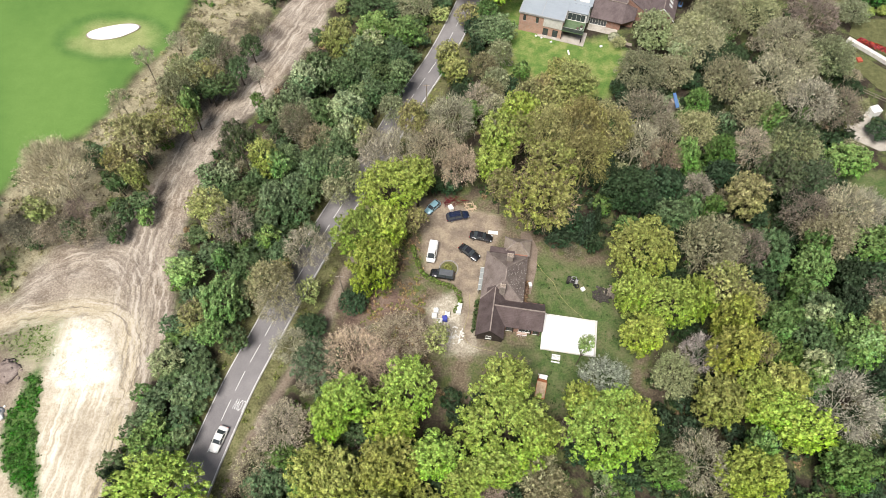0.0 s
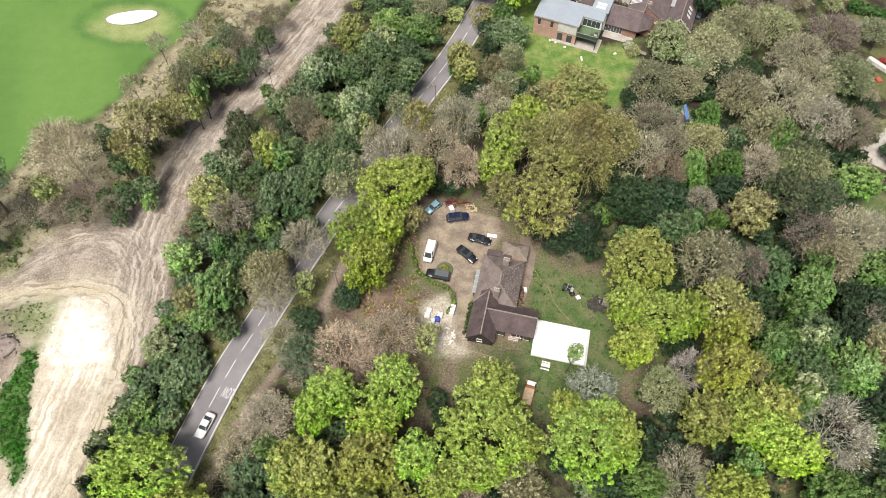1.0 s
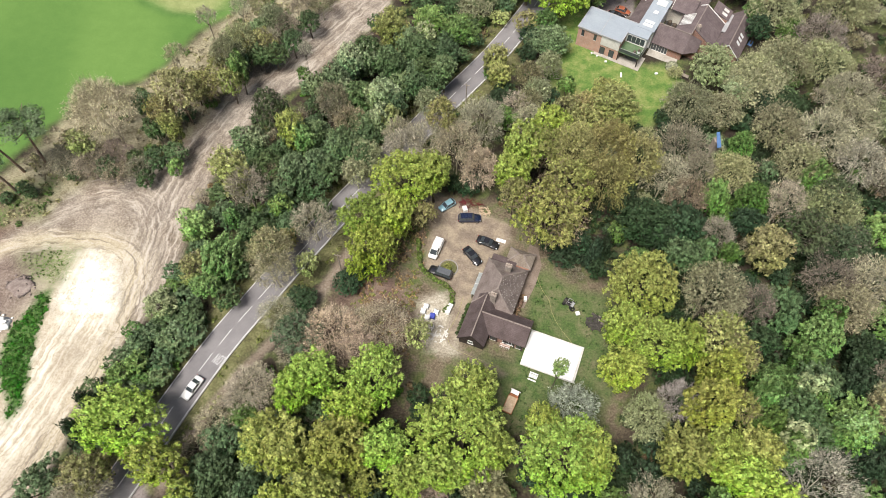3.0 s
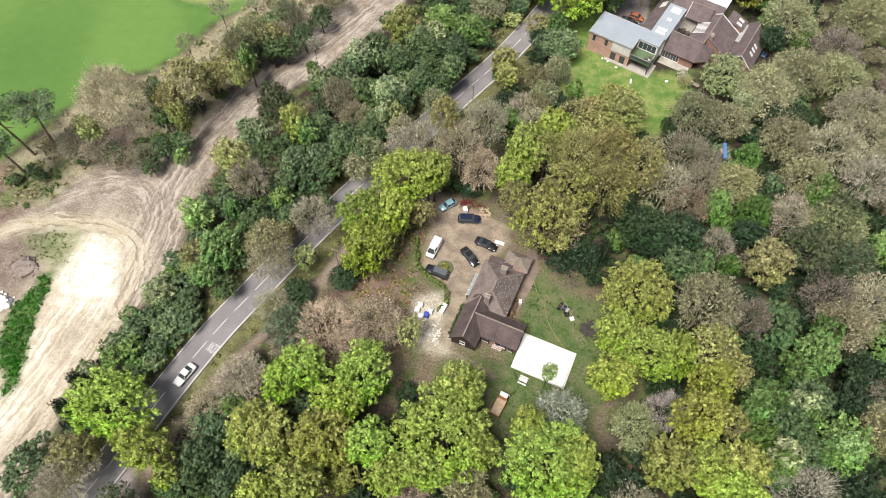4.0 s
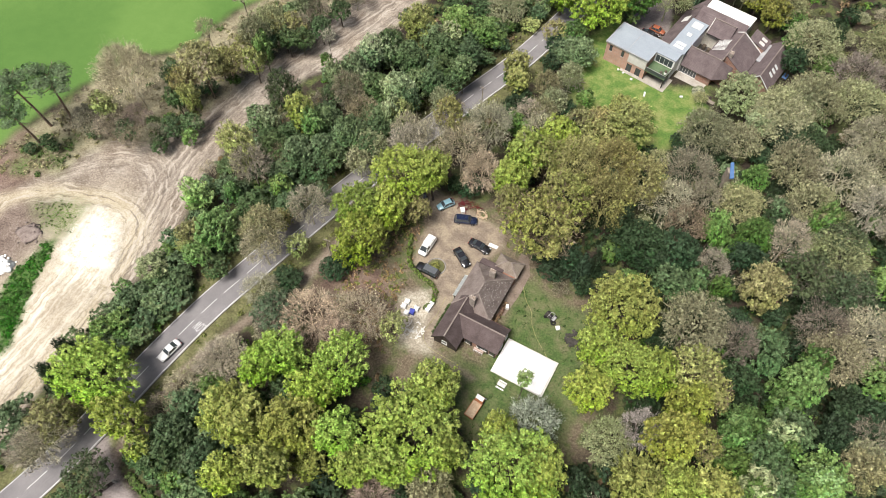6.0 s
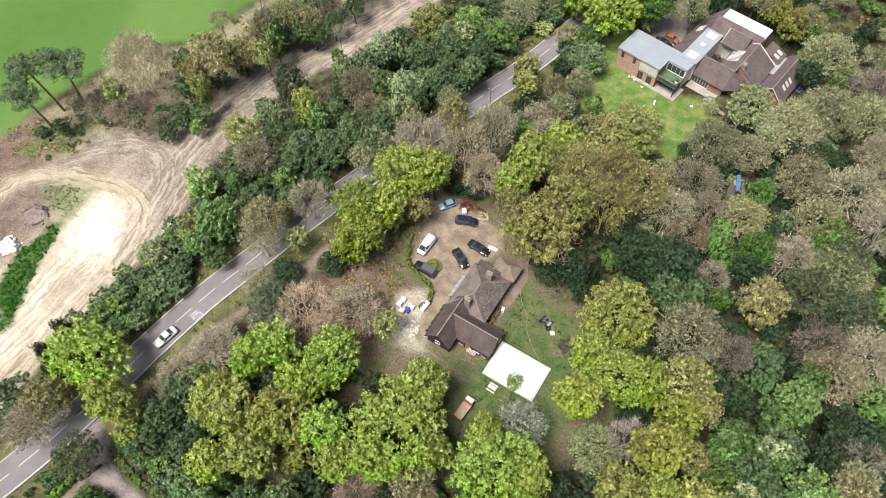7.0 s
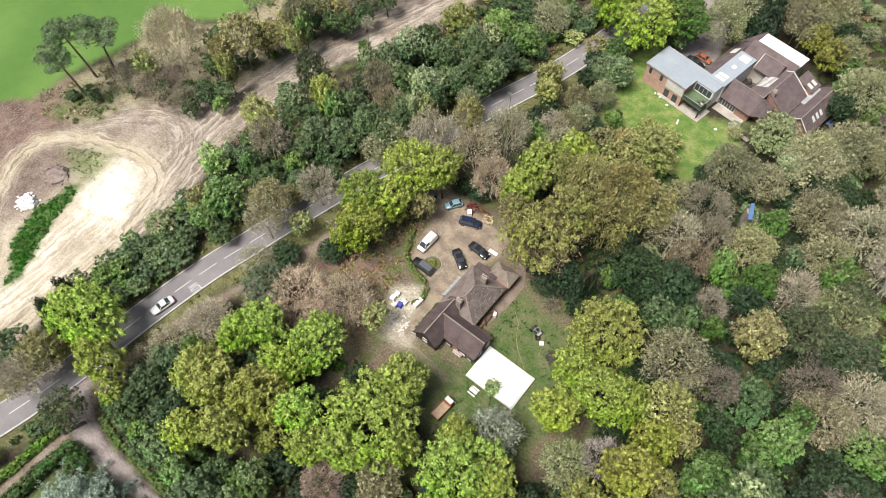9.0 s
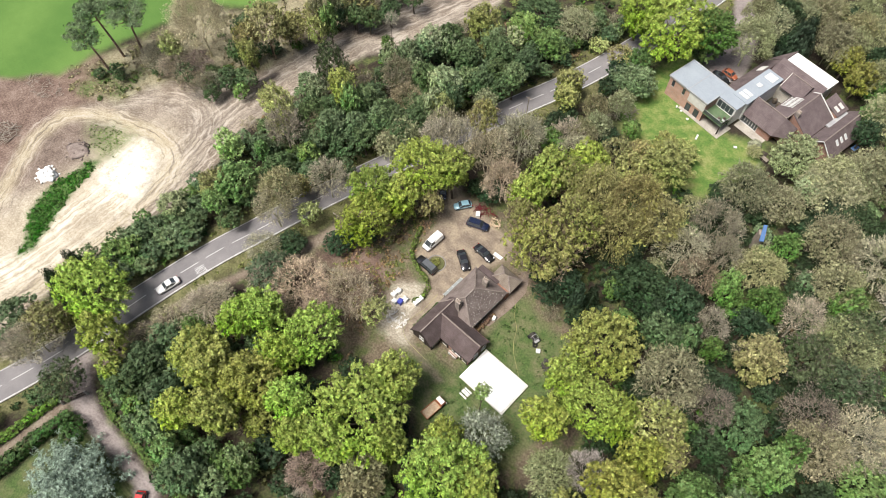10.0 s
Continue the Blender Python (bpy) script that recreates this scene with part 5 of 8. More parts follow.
fill_wood(36, 3.0, 6.0, 0.36, np.nonzero(FREE & (area(GX, GY, SOUTH) > 0.5)))
EAST = [(24, 30), (44, 40), (44, 66), (20, 88), (12, 108), (60, 128), (100, 130), (110, 60), (60, 10), (30, 15)]
east_rows, east_cols = np.nonzero(FREE & (area(GX, GY, EAST) > 0.5))

tree("LSP", 26.0, 46.1, 1.7, 13.2)
fill_wood(60, 3.0, 6.0, 0.35, (east_rows, east_cols))


def undergrowth(name, colour, label, count, seed, size=(1.0, 2.6), tall=0.7, leaf=0.17, where=None, blades=125):
    """Low scrub over the free woodland floor, as one mass."""
    rs = np.random.RandomState(seed)
    vs, fs, at = [], [], 0
    rows, cols = where or (free_rows, free_cols)
    for _ in range(count):
        i = rs.randint(len(rows))
        x, y = GX[rows[i], cols[i]], GY[rows[i], cols[i]]
        r = rs.uniform(*size)
        lobes = [(rs.uniform(-0.6, 0.6) * r, rs.uniform(-0.6, 0.6) * r, rs.uniform(0.1, 0.6) * r * tall, r * rs.uniform(0.35, 0.6), tall) for _ in range(5)]
        v, f = leaves_on(rs, lobes, blades, leaf * (0.7 + 0.3 * r))
        v[:, 2] = np.maximum(v[:, 2], 0.02)
        vs.append(v + (x, y, 0))
        fs.append(f + at)
        at += len(v)
    ob = new(name, quads_mesh(name, np.concatenate(vs).tolist(), np.concatenate(fs).tolist(), LEAF))
    ob.color = rgb(colour)
    return tagged(ob, label, "undergrowth", kind="stuff")


undergrowth("dark_undergrowth", (0.045, 0.075, 0.03), "dark evergreen holly and ivy scrub under trees", 600, 401)
undergrowth("bramble_undergrowth", (0.13, 0.14, 0.055), "olive-green bramble scrub on the woodland floor", 430, 402, (0.8, 2.0))
undergrowth("brown_undergrowth", (0.22, 0.16, 0.1), "dry brown bracken and dead scrub", 300, 403, (0.7, 1.8), 0.5)
undergrowth("green_undergrowth", (0.11, 0.2, 0.045), "fresh green saplings and low shrubs", 160, 404, (0.8, 2.0))
# ivy coloured almost black to give the eastern gaps their deep shade
undergrowth("ivy_undergrowth", (0.032, 0.052, 0.024), "ivy and holly thickets darkened like the shaded gaps between trees", 900, 410, (1.2, 2.8), 0.9, 0.24, (east_rows, east_cols), 110)

strip = np.nonzero((scrub > 0.6) & (ZONES["golf"] < 0.3) & (ZONES["dirt"] < 0.35))
undergrowth("scrub_bushes", (0.27, 0.235, 0.16), "tangled grey-brown bushes along the haul road", 260, 405, (0.6, 2.2), 0.4, 0.08, strip)
undergrowth("rough_grass", (0.32, 0.3, 0.17), "tufts of dry rough grass beside the fairway", 260, 406, (0.5, 1.3), 0.35, 0.13, strip)
undergrowth("strip_greenery", (0.1, 0.15, 0.05), "dark green bushes along the haul road", 40, 407, (0.8, 1.7), 0.4, 0.15, strip)
verge_cells = np.nonzero((d_road > 3.6) & (d_road < 6.5) & (ZONES["tarmac"] < 0.2))
undergrowth("verge_grass", (0.2, 0.22, 0.08), "rough verge grass and weeds along the road", 420, 408, (0.3, 0.8), 0.4, 0.1, verge_cells)
weed_cells = np.nonzero(ZONES["weeds"] > 0.6)
undergrowth("nettles", (0.06, 0.16, 0.03), "strip of lush dark green weeds beside chalk", 230, 409, (0.4, 1.0), 0.4, 0.09, weed_cells)
sprout_cells = np.nonzero(ZONES["sprout"] > 0.5)
undergrowth("low_weeds", (0.13, 0.19, 0.06), "low green weeds on disturbed soil", 260, 411, (0.2, 0.45), 0.25, 0.07, sprout_cells, 60)
rough_clearing = np.nonzero((area(GX, GY, [(-14, 44), (-15, 62), (-9, 78), (-5, 79), (-4.5, 70), (-2, 61), (-3, 52), (0, 44)]) > 0) & (ZONES["drive"] < 0.1) & (ZONES["rubble"] < 0.2))
undergrowth("dead_bracken", (0.3, 0.21, 0.12), "flattened brown bracken in the clearing", 170, 412, (0.4, 1.1), 0.25, 0.09, rough_clearing, 90)
undergrowth("clearing_grass", (0.19, 0.21, 0.07), "rough olive grass tufts in the clearing", 150, 413, (0.3, 1.0), 0.3, 0.08, rough_clearing, 90)
lawn_cells = np.nonzero((area(GX, GY, LAWN) > 0.5) & (np.hypot(GX - 14, GY - 45) > 7))
undergrowth("lawn_tufts", (0.065, 0.105, 0.035), "dark green tufts in the rough lawn", 260, 414, (0.25, 0.8), 0.18, 0.07, lawn_cells, 70)

pine(-90.4, 70.6, 19.5, 5.6, (3.6, -1.3))
pine(-93.6, 67.2, 18.5, 5.0, (-0.5, -1.9))
pine(-91.4, 61.6, 17.0, 4.6, (1.2, -2))


def hedge(pts, width, height, colour, label, seed, leaf=0.13, name="hedge"):
    """A clipped hedge along a line."""
    rs = np.random.RandomState(seed)
    line = smooth_line(pts, 0.6)
    lobes = [(p.x + rs.normal() * 0.06, p.y + rs.normal() * 0.06, height * q, width * 0.55, 0.8) for p in line for q in (0.25, 0.6)]
    v, f = leaves_on(rs, lobes, len(lobes) * 80, leaf, 0, 0.7)
    v[:, 2] = np.clip(v[:, 2], 0.0, height * rs.uniform(0.97, 1.05, len(v)))
    ob = new(name, quads_mesh(name, v.tolist(), f.tolist(), LEAF))
    ob.color = rgb(colour)
    return tagged(ob, label, "hedge")


hedge([(-5.6, 70.5), (-4.6, 67.5), (-3.2, 64.5), (-0.5, 62.7), (2.2, 61.8), (3.9, 60.4), (4.3, 58.0), (3.4, 56.6)], 0.9, 1.0, (0.13, 0.18, 0.05), "low clipped green hedge edging the drive", 501, 0.08)
hedge([(-40.6, -18), (-38.3, -9), (-37.3, -4.5), (-36.5, 0.2), (-36.0, 2.6)], 1.5, 1.5, (0.13, 0.22, 0.05), "light green hedge beside the road", 502)
hedge([(-36, -18), (-33.7, -11), (-33.2, -5.6), (-32.4, -1.2), (-31.6, 2.0)], 2.3, 2.2, (0.05, 0.095, 0.03), "thick dark green laurel hedge", 503, 0.17)


def round_bush(x, y, r, h, colour, label, seed, name="round_bush"):
    rs = np.random.RandomState(seed)
    lobes = [(rs.uniform(-0.3, 0.3) * r, rs.uniform(-0.3, 0.3) * r, h * rs.uniform(0.3, 0.55), r * rs.uniform(0.55, 0.8), h / r * 0.6) for _ in range(9)]
    v, f = leaves_on(rs, lobes, 2400, 0.13)
    v[:, 2] = np.maximum(v[:, 2], 0.0)
    ob = new(name, quads_mesh(name, v.tolist(), f.tolist(), LEAF))
    ob.location, ob.color = (x, y, 0), rgb(colour)
    return tagged(ob, label, "bush")


round_bush(-28.6, 1.0, 2.9, 3.7, (0.05, 0.1, 0.03), "clipped round dark green bush by the gate", 511)
hedge([(-31, 8.4), (-26, 6.9), (-21, 6.5), (-16, 5.4), (-10, 4.8)], 1.3, 0.55, (0.07, 0.11, 0.03), "low overgrown green bank along the tarmac drive", 504, 0.11)
hedge([(6.85, 52.4), (7.2, 55.5), (7.6, 58.6)], 0.55, 0.8, (0.06, 0.085, 0.035), "dark shrubs planted along the house wall", 505, 0.1)
hedge([(16.9, 58.8), (17.3, 60.8), (17.6, 63.0)], 0.8, 0.6, (0.16, 0.105, 0.07), "brown withered plants along the rear wall", 506, 0.1)
round_bush(1.8, 66.0, 0.7, 0.7, (0.24, 0.26, 0.08), "small yellow-green shrub in the island bed", 512)
round_bush(107.5, 143.7, 1.9, 2.2, (0.22, 0.3, 0.08), "rounded light green garden shrub", 513)
round_bush(111.6, 144.4, 1.8, 2.1, (0.24, 0.3, 0.08), "rounded light green garden shrub", 514)
round_bush(41.5, 132.4, 1.5, 1.8, (0.28, 0.29, 0.2), "pale flowering garden shrub beside the lawn", 515)
cedar = tagged(new("blue_cedar"), "broad blue-grey cedar with layered drooping boughs", "tree")
cedar.location = (-20.8, -4.4, 0)
child("crown", cedar_crown("crown", 520), cedar, (0.22, 0.29, 0.23), (0, 0, 0.2), (12.0, 10.0, 7.5))
child("trunk", POLES[1], cedar, (0.3, 0.25, 0.2), scale=(5, 5, 6))
hedge([(100, 152), (107, 149), (114, 145.5), (122, 141)], 2.4, 2.6, (0.05, 0.11, 0.03), "tall dark green garden hedge", 521, 0.2)
hedge([(103.3, 133.9), (106, 132), (109.5, 130.2), (114, 127.6)], 1.2, 0.9, (0.3, 0.05, 0.045), "deep red low hedge along a garden lawn", 522)


# ---- building helpers ----
def part(name, bm, material, parent, label="", smooth=False):
    return link_mesh(name, bm, material, parent, label, smooth)


def box(bm, x0, x1, y0, y1, z0, z1):
    bmesh.ops.create_cube(bm, size=1.0, matrix=Matrix.Translation(((x0 + x1) / 2, (y0 + y1) / 2, (z0 + z1) / 2)) @ Matrix.Diagonal((x1 - x0, y1 - y0, z1 - z0, 1)))
    return bm


def boxed(x0, x1, y0, y1, z0, z1, bevel=0.0):
    bm = box(bmesh.new(), x0, x1, y0, y1, z0, z1)
    if bevel:
        bmesh.ops.bevel(bm, geom=bm.edges[:], offset=bevel, segments=1, affect="EDGES")
    return bm


def plate(bm, pts, thick):
    """A sloping panel with the thickness of a roof, its top through pts."""
    a = [bm.verts.new(p) for p in pts]
    b = [bm.verts.new((p[0], p[1], p[2] - thick)) for p in pts]
    bm.faces.new(a)
    bm.faces.new(b[::-1])
    for i in range(len(a)):
        j = (i + 1) % len(a)
        bm.faces.new((a[i], b[i], b[j], a[j]))
    return bm


def bar(bm, a, b, w, h=None):
    """A square bar from a to b."""
    a, b = Vector(a), Vector(b)
    d = b - a
    q = d.to_track_quat("X", "Z").to_matrix().to_4x4()
    bmesh.ops.create_cube(bm, size=1.0, matrix=Matrix.Translation((a + b) / 2) @ q @ Matrix.Diagonal((d.length, w, h or w, 1)))
    return bm


def roof_material(name, dark, mid, light, spots=0.0, course=0.3, axis=2):
    """Tile courses, with lichen or gaps as pale spots."""
    m, n, l, b = shader(name, 0.9)
    tc = n.new("ShaderNodeTexCoord")
    sep = n.new("ShaderNodeSeparateXYZ")
    l.new(tc.outputs["Object"], sep.inputs[0])
    f, g = noise_node(n, l, 7, 6, 0.7), noise_node(n, l, 0.6, 4, 0.6)
    both = calc(n, l, "MULTIPLY_ADD", f, 0.55, calc(n, l, "MULTIPLY", g, 0.45))
    c = ramp(n, l, both, ((0.36, dark), (0.5, mid), (0.66, light)))
    rows = calc(n, l, "FRACT", calc(n, l, "MULTIPLY", sep.outputs[axis], 1 / (course * 0.7)))
    c = mix(n, l, calc(n, l, "MULTIPLY", calc(n, l, "LESS_THAN", rows, 0.22), 0.35), c, dark)
    if spots:
        v = n.new("ShaderNodeTexVoronoi")
        v.inputs["Scale"].default_value = 2.3
        l.new(tc.outputs["Object"], v.inputs["Vector"])
        c = mix(n, l, calc(n, l, "MULTIPLY", calc(n, l, "LESS_THAN", v.outputs["Distance"], 0.24), spots), c, (0.5, 0.46, 0.42))
    l.new(c, b.inputs["Base Color"])
    bump(n, l, b, calc(n, l, "ADD", rows, f), 0.7, 0.04)
    return m


def brick_material(name, a, b_, mortar):
    m, n, l, b = shader(name, 0.9)
    tc = n.new("ShaderNodeTexCoord")
    mp = n.new("ShaderNodeMapping")
    mp.inputs["Rotation"].default_value = (radians(90), 0, 0)
    l.new(tc.outputs["Object"], mp.inputs[0])
    t = n.new("ShaderNodeTexBrick")
    t.inputs["Scale"].default_value = 1.0
    t.inputs["Brick Width"].default_value, t.inputs["Row Height"].default_value, t.inputs["Mortar Size"].default_value = 0.225, 0.075, 0.01
    t.inputs["Color1"].default_value, t.inputs["Color2"].default_value, t.inputs["Mortar"].default_value = rgb(a), rgb(b_), rgb(mortar)
    l.new(mp.outputs[0], t.inputs["Vector"])
    l.new(mix(n, l, 0.35, t.outputs["Color"], ramp(n, l, noise_node(n, l, 0.8), ((0.3, shade(a, (0.6, 0.6, 0.6))), (0.7, shade(b_, (1.2, 1.2, 1.2))))), "MIX"), b.inputs["Base Color"])
    bump(n, l, b, t.outputs["Fac"], 0.4, 0.01)
    return m


OLD_TILES = roof_material("old_mossy_tiles", (0.12, 0.0946, 0.086), (0.215, 0.176, 0.162), (0.31, 0.267, 0.245), 0.0)
TAN_TILES = roof_material("tan_weathered_tiles", (0.146, 0.116, 0.0946), (0.232, 0.194, 0.159), (0.318, 0.275, 0.232))
SPOTTED_TILES = roof_material("lichen_spotted_tiles", (0.0989, 0.0774, 0.0714), (0.176, 0.143, 0.132), (0.258, 0.219, 0.202), 0.85)
NEW_TILES = roof_material("dark_brown_tiles", (0.0585, 0.043, 0.043), (0.105, 0.0791, 0.0783), (0.159, 0.127, 0.125))
FAR_TILES = roof_material("plum_brown_tiles", (0.092, 0.07, 0.072), (0.145, 0.114, 0.116), (0.2, 0.163, 0.165))
RIDGE = mottled("ridge_tiles", (0.14, 0.11, 0.1), (0.23, 0.19, 0.17), (0.33, 0.29, 0.26), 5, 1)
RED_BRICK = brick_material("red_brick", (0.26, 0.125, 0.09), (0.34, 0.18, 0.13), (0.36, 0.32, 0.28))
PINK_BRICK = brick_material("pale_red_brick", (0.42, 0.23, 0.17), (0.52, 0.31, 0.24), (0.45, 0.4, 0.36))
RENDER_WALL = mottled("cream_render", (0.4, 0.37, 0.32), (0.58, 0.55, 0.48), (0.68, 0.65, 0.6), 4, 0.6)
WHITE_WALL = mottled("white_render", (0.6, 0.6, 0.58), (0.76, 0.76, 0.74), (0.82, 0.82, 0.81), 4, 0.5, 0.7, 0.1)
DARK_TIMBER = mottled("black_stained_timber", (0.02, 0.015, 0.013), (0.045, 0.035, 0.03), (0.08, 0.065, 0.055), 6, 1.2)
GREY_MEMBRANE = mottled("grey_roof_membrane", (0.28, 0.315, 0.355), (0.315, 0.355, 0.4), (0.35, 0.39, 0.435), 3, 0.25, 0.55, 0.1)
WHITE_MEMBRANE = mottled("white_roof_membrane", (0.74, 0.74, 0.72), (0.82, 0.82, 0.81), (0.86, 0.86, 0.85), 3, 0.3, 0.6, 0.05)
WHITE_SHEET = mottled("white_sheeting", (0.8, 0.8, 0.8), (0.87, 0.87, 0.87), (0.9, 0.9, 0.9), 2, 0.25, 0.5, 0.1)
WHITE_FRAME = paint("white_frames", (0.75, 0.75, 0.73), 0.5)
PALE_TRIM = mottled("pale_trim", (0.45, 0.43, 0.4), (0.6, 0.58, 0.55), (0.7, 0.69, 0.66), 5, 0.8)
LEAD = mottled("lead_flashing", (0.25, 0.25, 0.26), (0.36, 0.36, 0.37), (0.46, 0.46, 0.46), 4, 0.8, 0.6)
PAVING = mottled("stone_paving", (0.24, 0.22, 0.19), (0.38, 0.35, 0.31), (0.5, 0.47, 0.42), 5, 0.6)
STACK = mottled("weathered_stack", (0.16, 0.13, 0.11), (0.28, 0.24, 0.21), (0.4, 0.36, 0.32), 5, 1.5)
CLAY = mottled("clay_pots", (0.3, 0.24, 0.2), (0.45, 0.37, 0.31), (0.58, 0.5, 0.44), 6, 2)
GLASS = glazing()
PALE_GLASS = glazing("rooflight_glass", (0.62, 0.66, 0.68), 0.25)


def window(parent, x, y, z, w, h, facing, panes=2, frame_material=None):
    """A framed window of several panes, set 4 cm proud of a wall. facing: degrees of its outward side about z."""
    fm = frame_material or WHITE_FRAME
    m = Matrix.Translation((x, y, z)) @ Matrix.Rotation(radians(facing), 4, "Z")
    bm = bmesh.new()
    for a, b, c, d in ((-w / 2, w / 2, 0, 0.07), (-w / 2, w / 2, h - 0.07, h), (-w / 2, -w / 2 + 0.07, 0, h), (w / 2 - 0.07, w / 2, 0, h)):
        box(bm, a, b, -0.06, 0.05, c, d)
    for k in range(1, panes):
        u = -w / 2 + w * k / panes
        box(bm, u - 0.03, u + 0.03, -0.05, 0.04, 0.05, h - 0.05)
    bm.transform(m)
    win = part("window", bm, fm, parent, "framed window")
    for k in range(panes):
        u0, u1 = -w / 2 + w * k / panes + 0.03, -w / 2 + w * (k + 1) / panes - 0.03
        g = boxed(u0, u1, -0.02, 0.01, 0.05, h - 0.05)
        g.transform(m)
        part("pane", g, GLASS, win)
    s = boxed(-w / 2 - 0.06, w / 2 + 0.06, -0.12, 0.04, -0.06, 0)
    s.transform(m)
    part("sill", s, PALE_TRIM, win)
    return win


def gable_planes(x0, x1, y0, y1, ze, zr, along_x):
    """The two slopes of a gabled roof."""
    if along_x:
        m = (y0 + y1) / 2
        return [[(x0, y0, ze), (x1, y0, ze), (x1, m, zr), (x0, m, zr)], [(x1, y1, ze), (x0, y1, ze), (x0, m, zr), (x1, m, zr)]]
    m = (x0 + x1) / 2
    return [[(x0, y1, ze), (x0, y0, ze), (m, y0, zr), (m, y1, zr)], [(x1, y0, ze), (x1, y1, ze), (m, y1, zr), (m, y0, zr)]]


def hip_planes(x0, x1, y0, y1, ze, ridge0, ridge1):
    """The four slopes of a hipped roof whose ridge runs from ridge0 to ridge1 (along y)."""
    a, b, c, d = (x0, y0, ze), (x1, y0, ze), (x1, y1, ze), (x0, y1, ze)
    return [[d, a, ridge0, ridge1], [b, c, ridge1, ridge0], [a, b, ridge0], [c, d, ridge1]]


def slope(parent, pts, material, thick=0.16, label=""):
    return part("roof", plate(bmesh.new(), pts, thick), material, parent, label)


def ridge_line(parent, a, b, w=0.24):
    return part("ridge_tiles", bar(bmesh.new(), a, b, w, 0.16), RIDGE, parent)


def chimney(parent, x, y, z0, z1, w=0.9, d=0.6, pots=3):
    bm = boxed(x - w / 2, x + w / 2, y - d / 2, y + d / 2, z0, z1, 0.02)
    box(bm, x - w / 2 - 0.06, x + w / 2 + 0.06, y - d / 2 - 0.06, y + d / 2 + 0.06, z1 - 0.25, z1 - 0.12)
    stack = part("chimney", bm, STACK, parent, "weathered brick chimney stack")
    for k in range(pots):
        bm = bmesh.new()
        bmesh.ops.create_cone(bm, cap_ends=True, segments=10, radius1=0.17, radius2=0.14, depth=0.5,
                              matrix=Matrix.Translation((x - w / 2 + w * (k + 0.5) / pots, y, z1 + 0.24)))
        part("chimney_pot", bm, CLAY, stack)
    return stack


def gable_wall(x0, x1, y, zb, ze, zr, thick=0.25):
    """An end wall with its triangle, facing -y or +y."""
    m = (x0 + x1) / 2
    bm = bmesh.new()
    ring = [(x0, zb), (x1, zb), (x1, ze), (m, zr), (x0, ze)]
    a = [bm.verts.new((u, y, w)) for u, w in ring]
    b = [bm.verts.new((u, y + thick, w)) for u, w in ring]
    bm.faces.new(a)
    bm.faces.new(b[::-1])
    for i in range(5):
        j = (i + 1) % 5
        bm.faces.new((a[i], b[i], b[j], a[j]))
    return bm


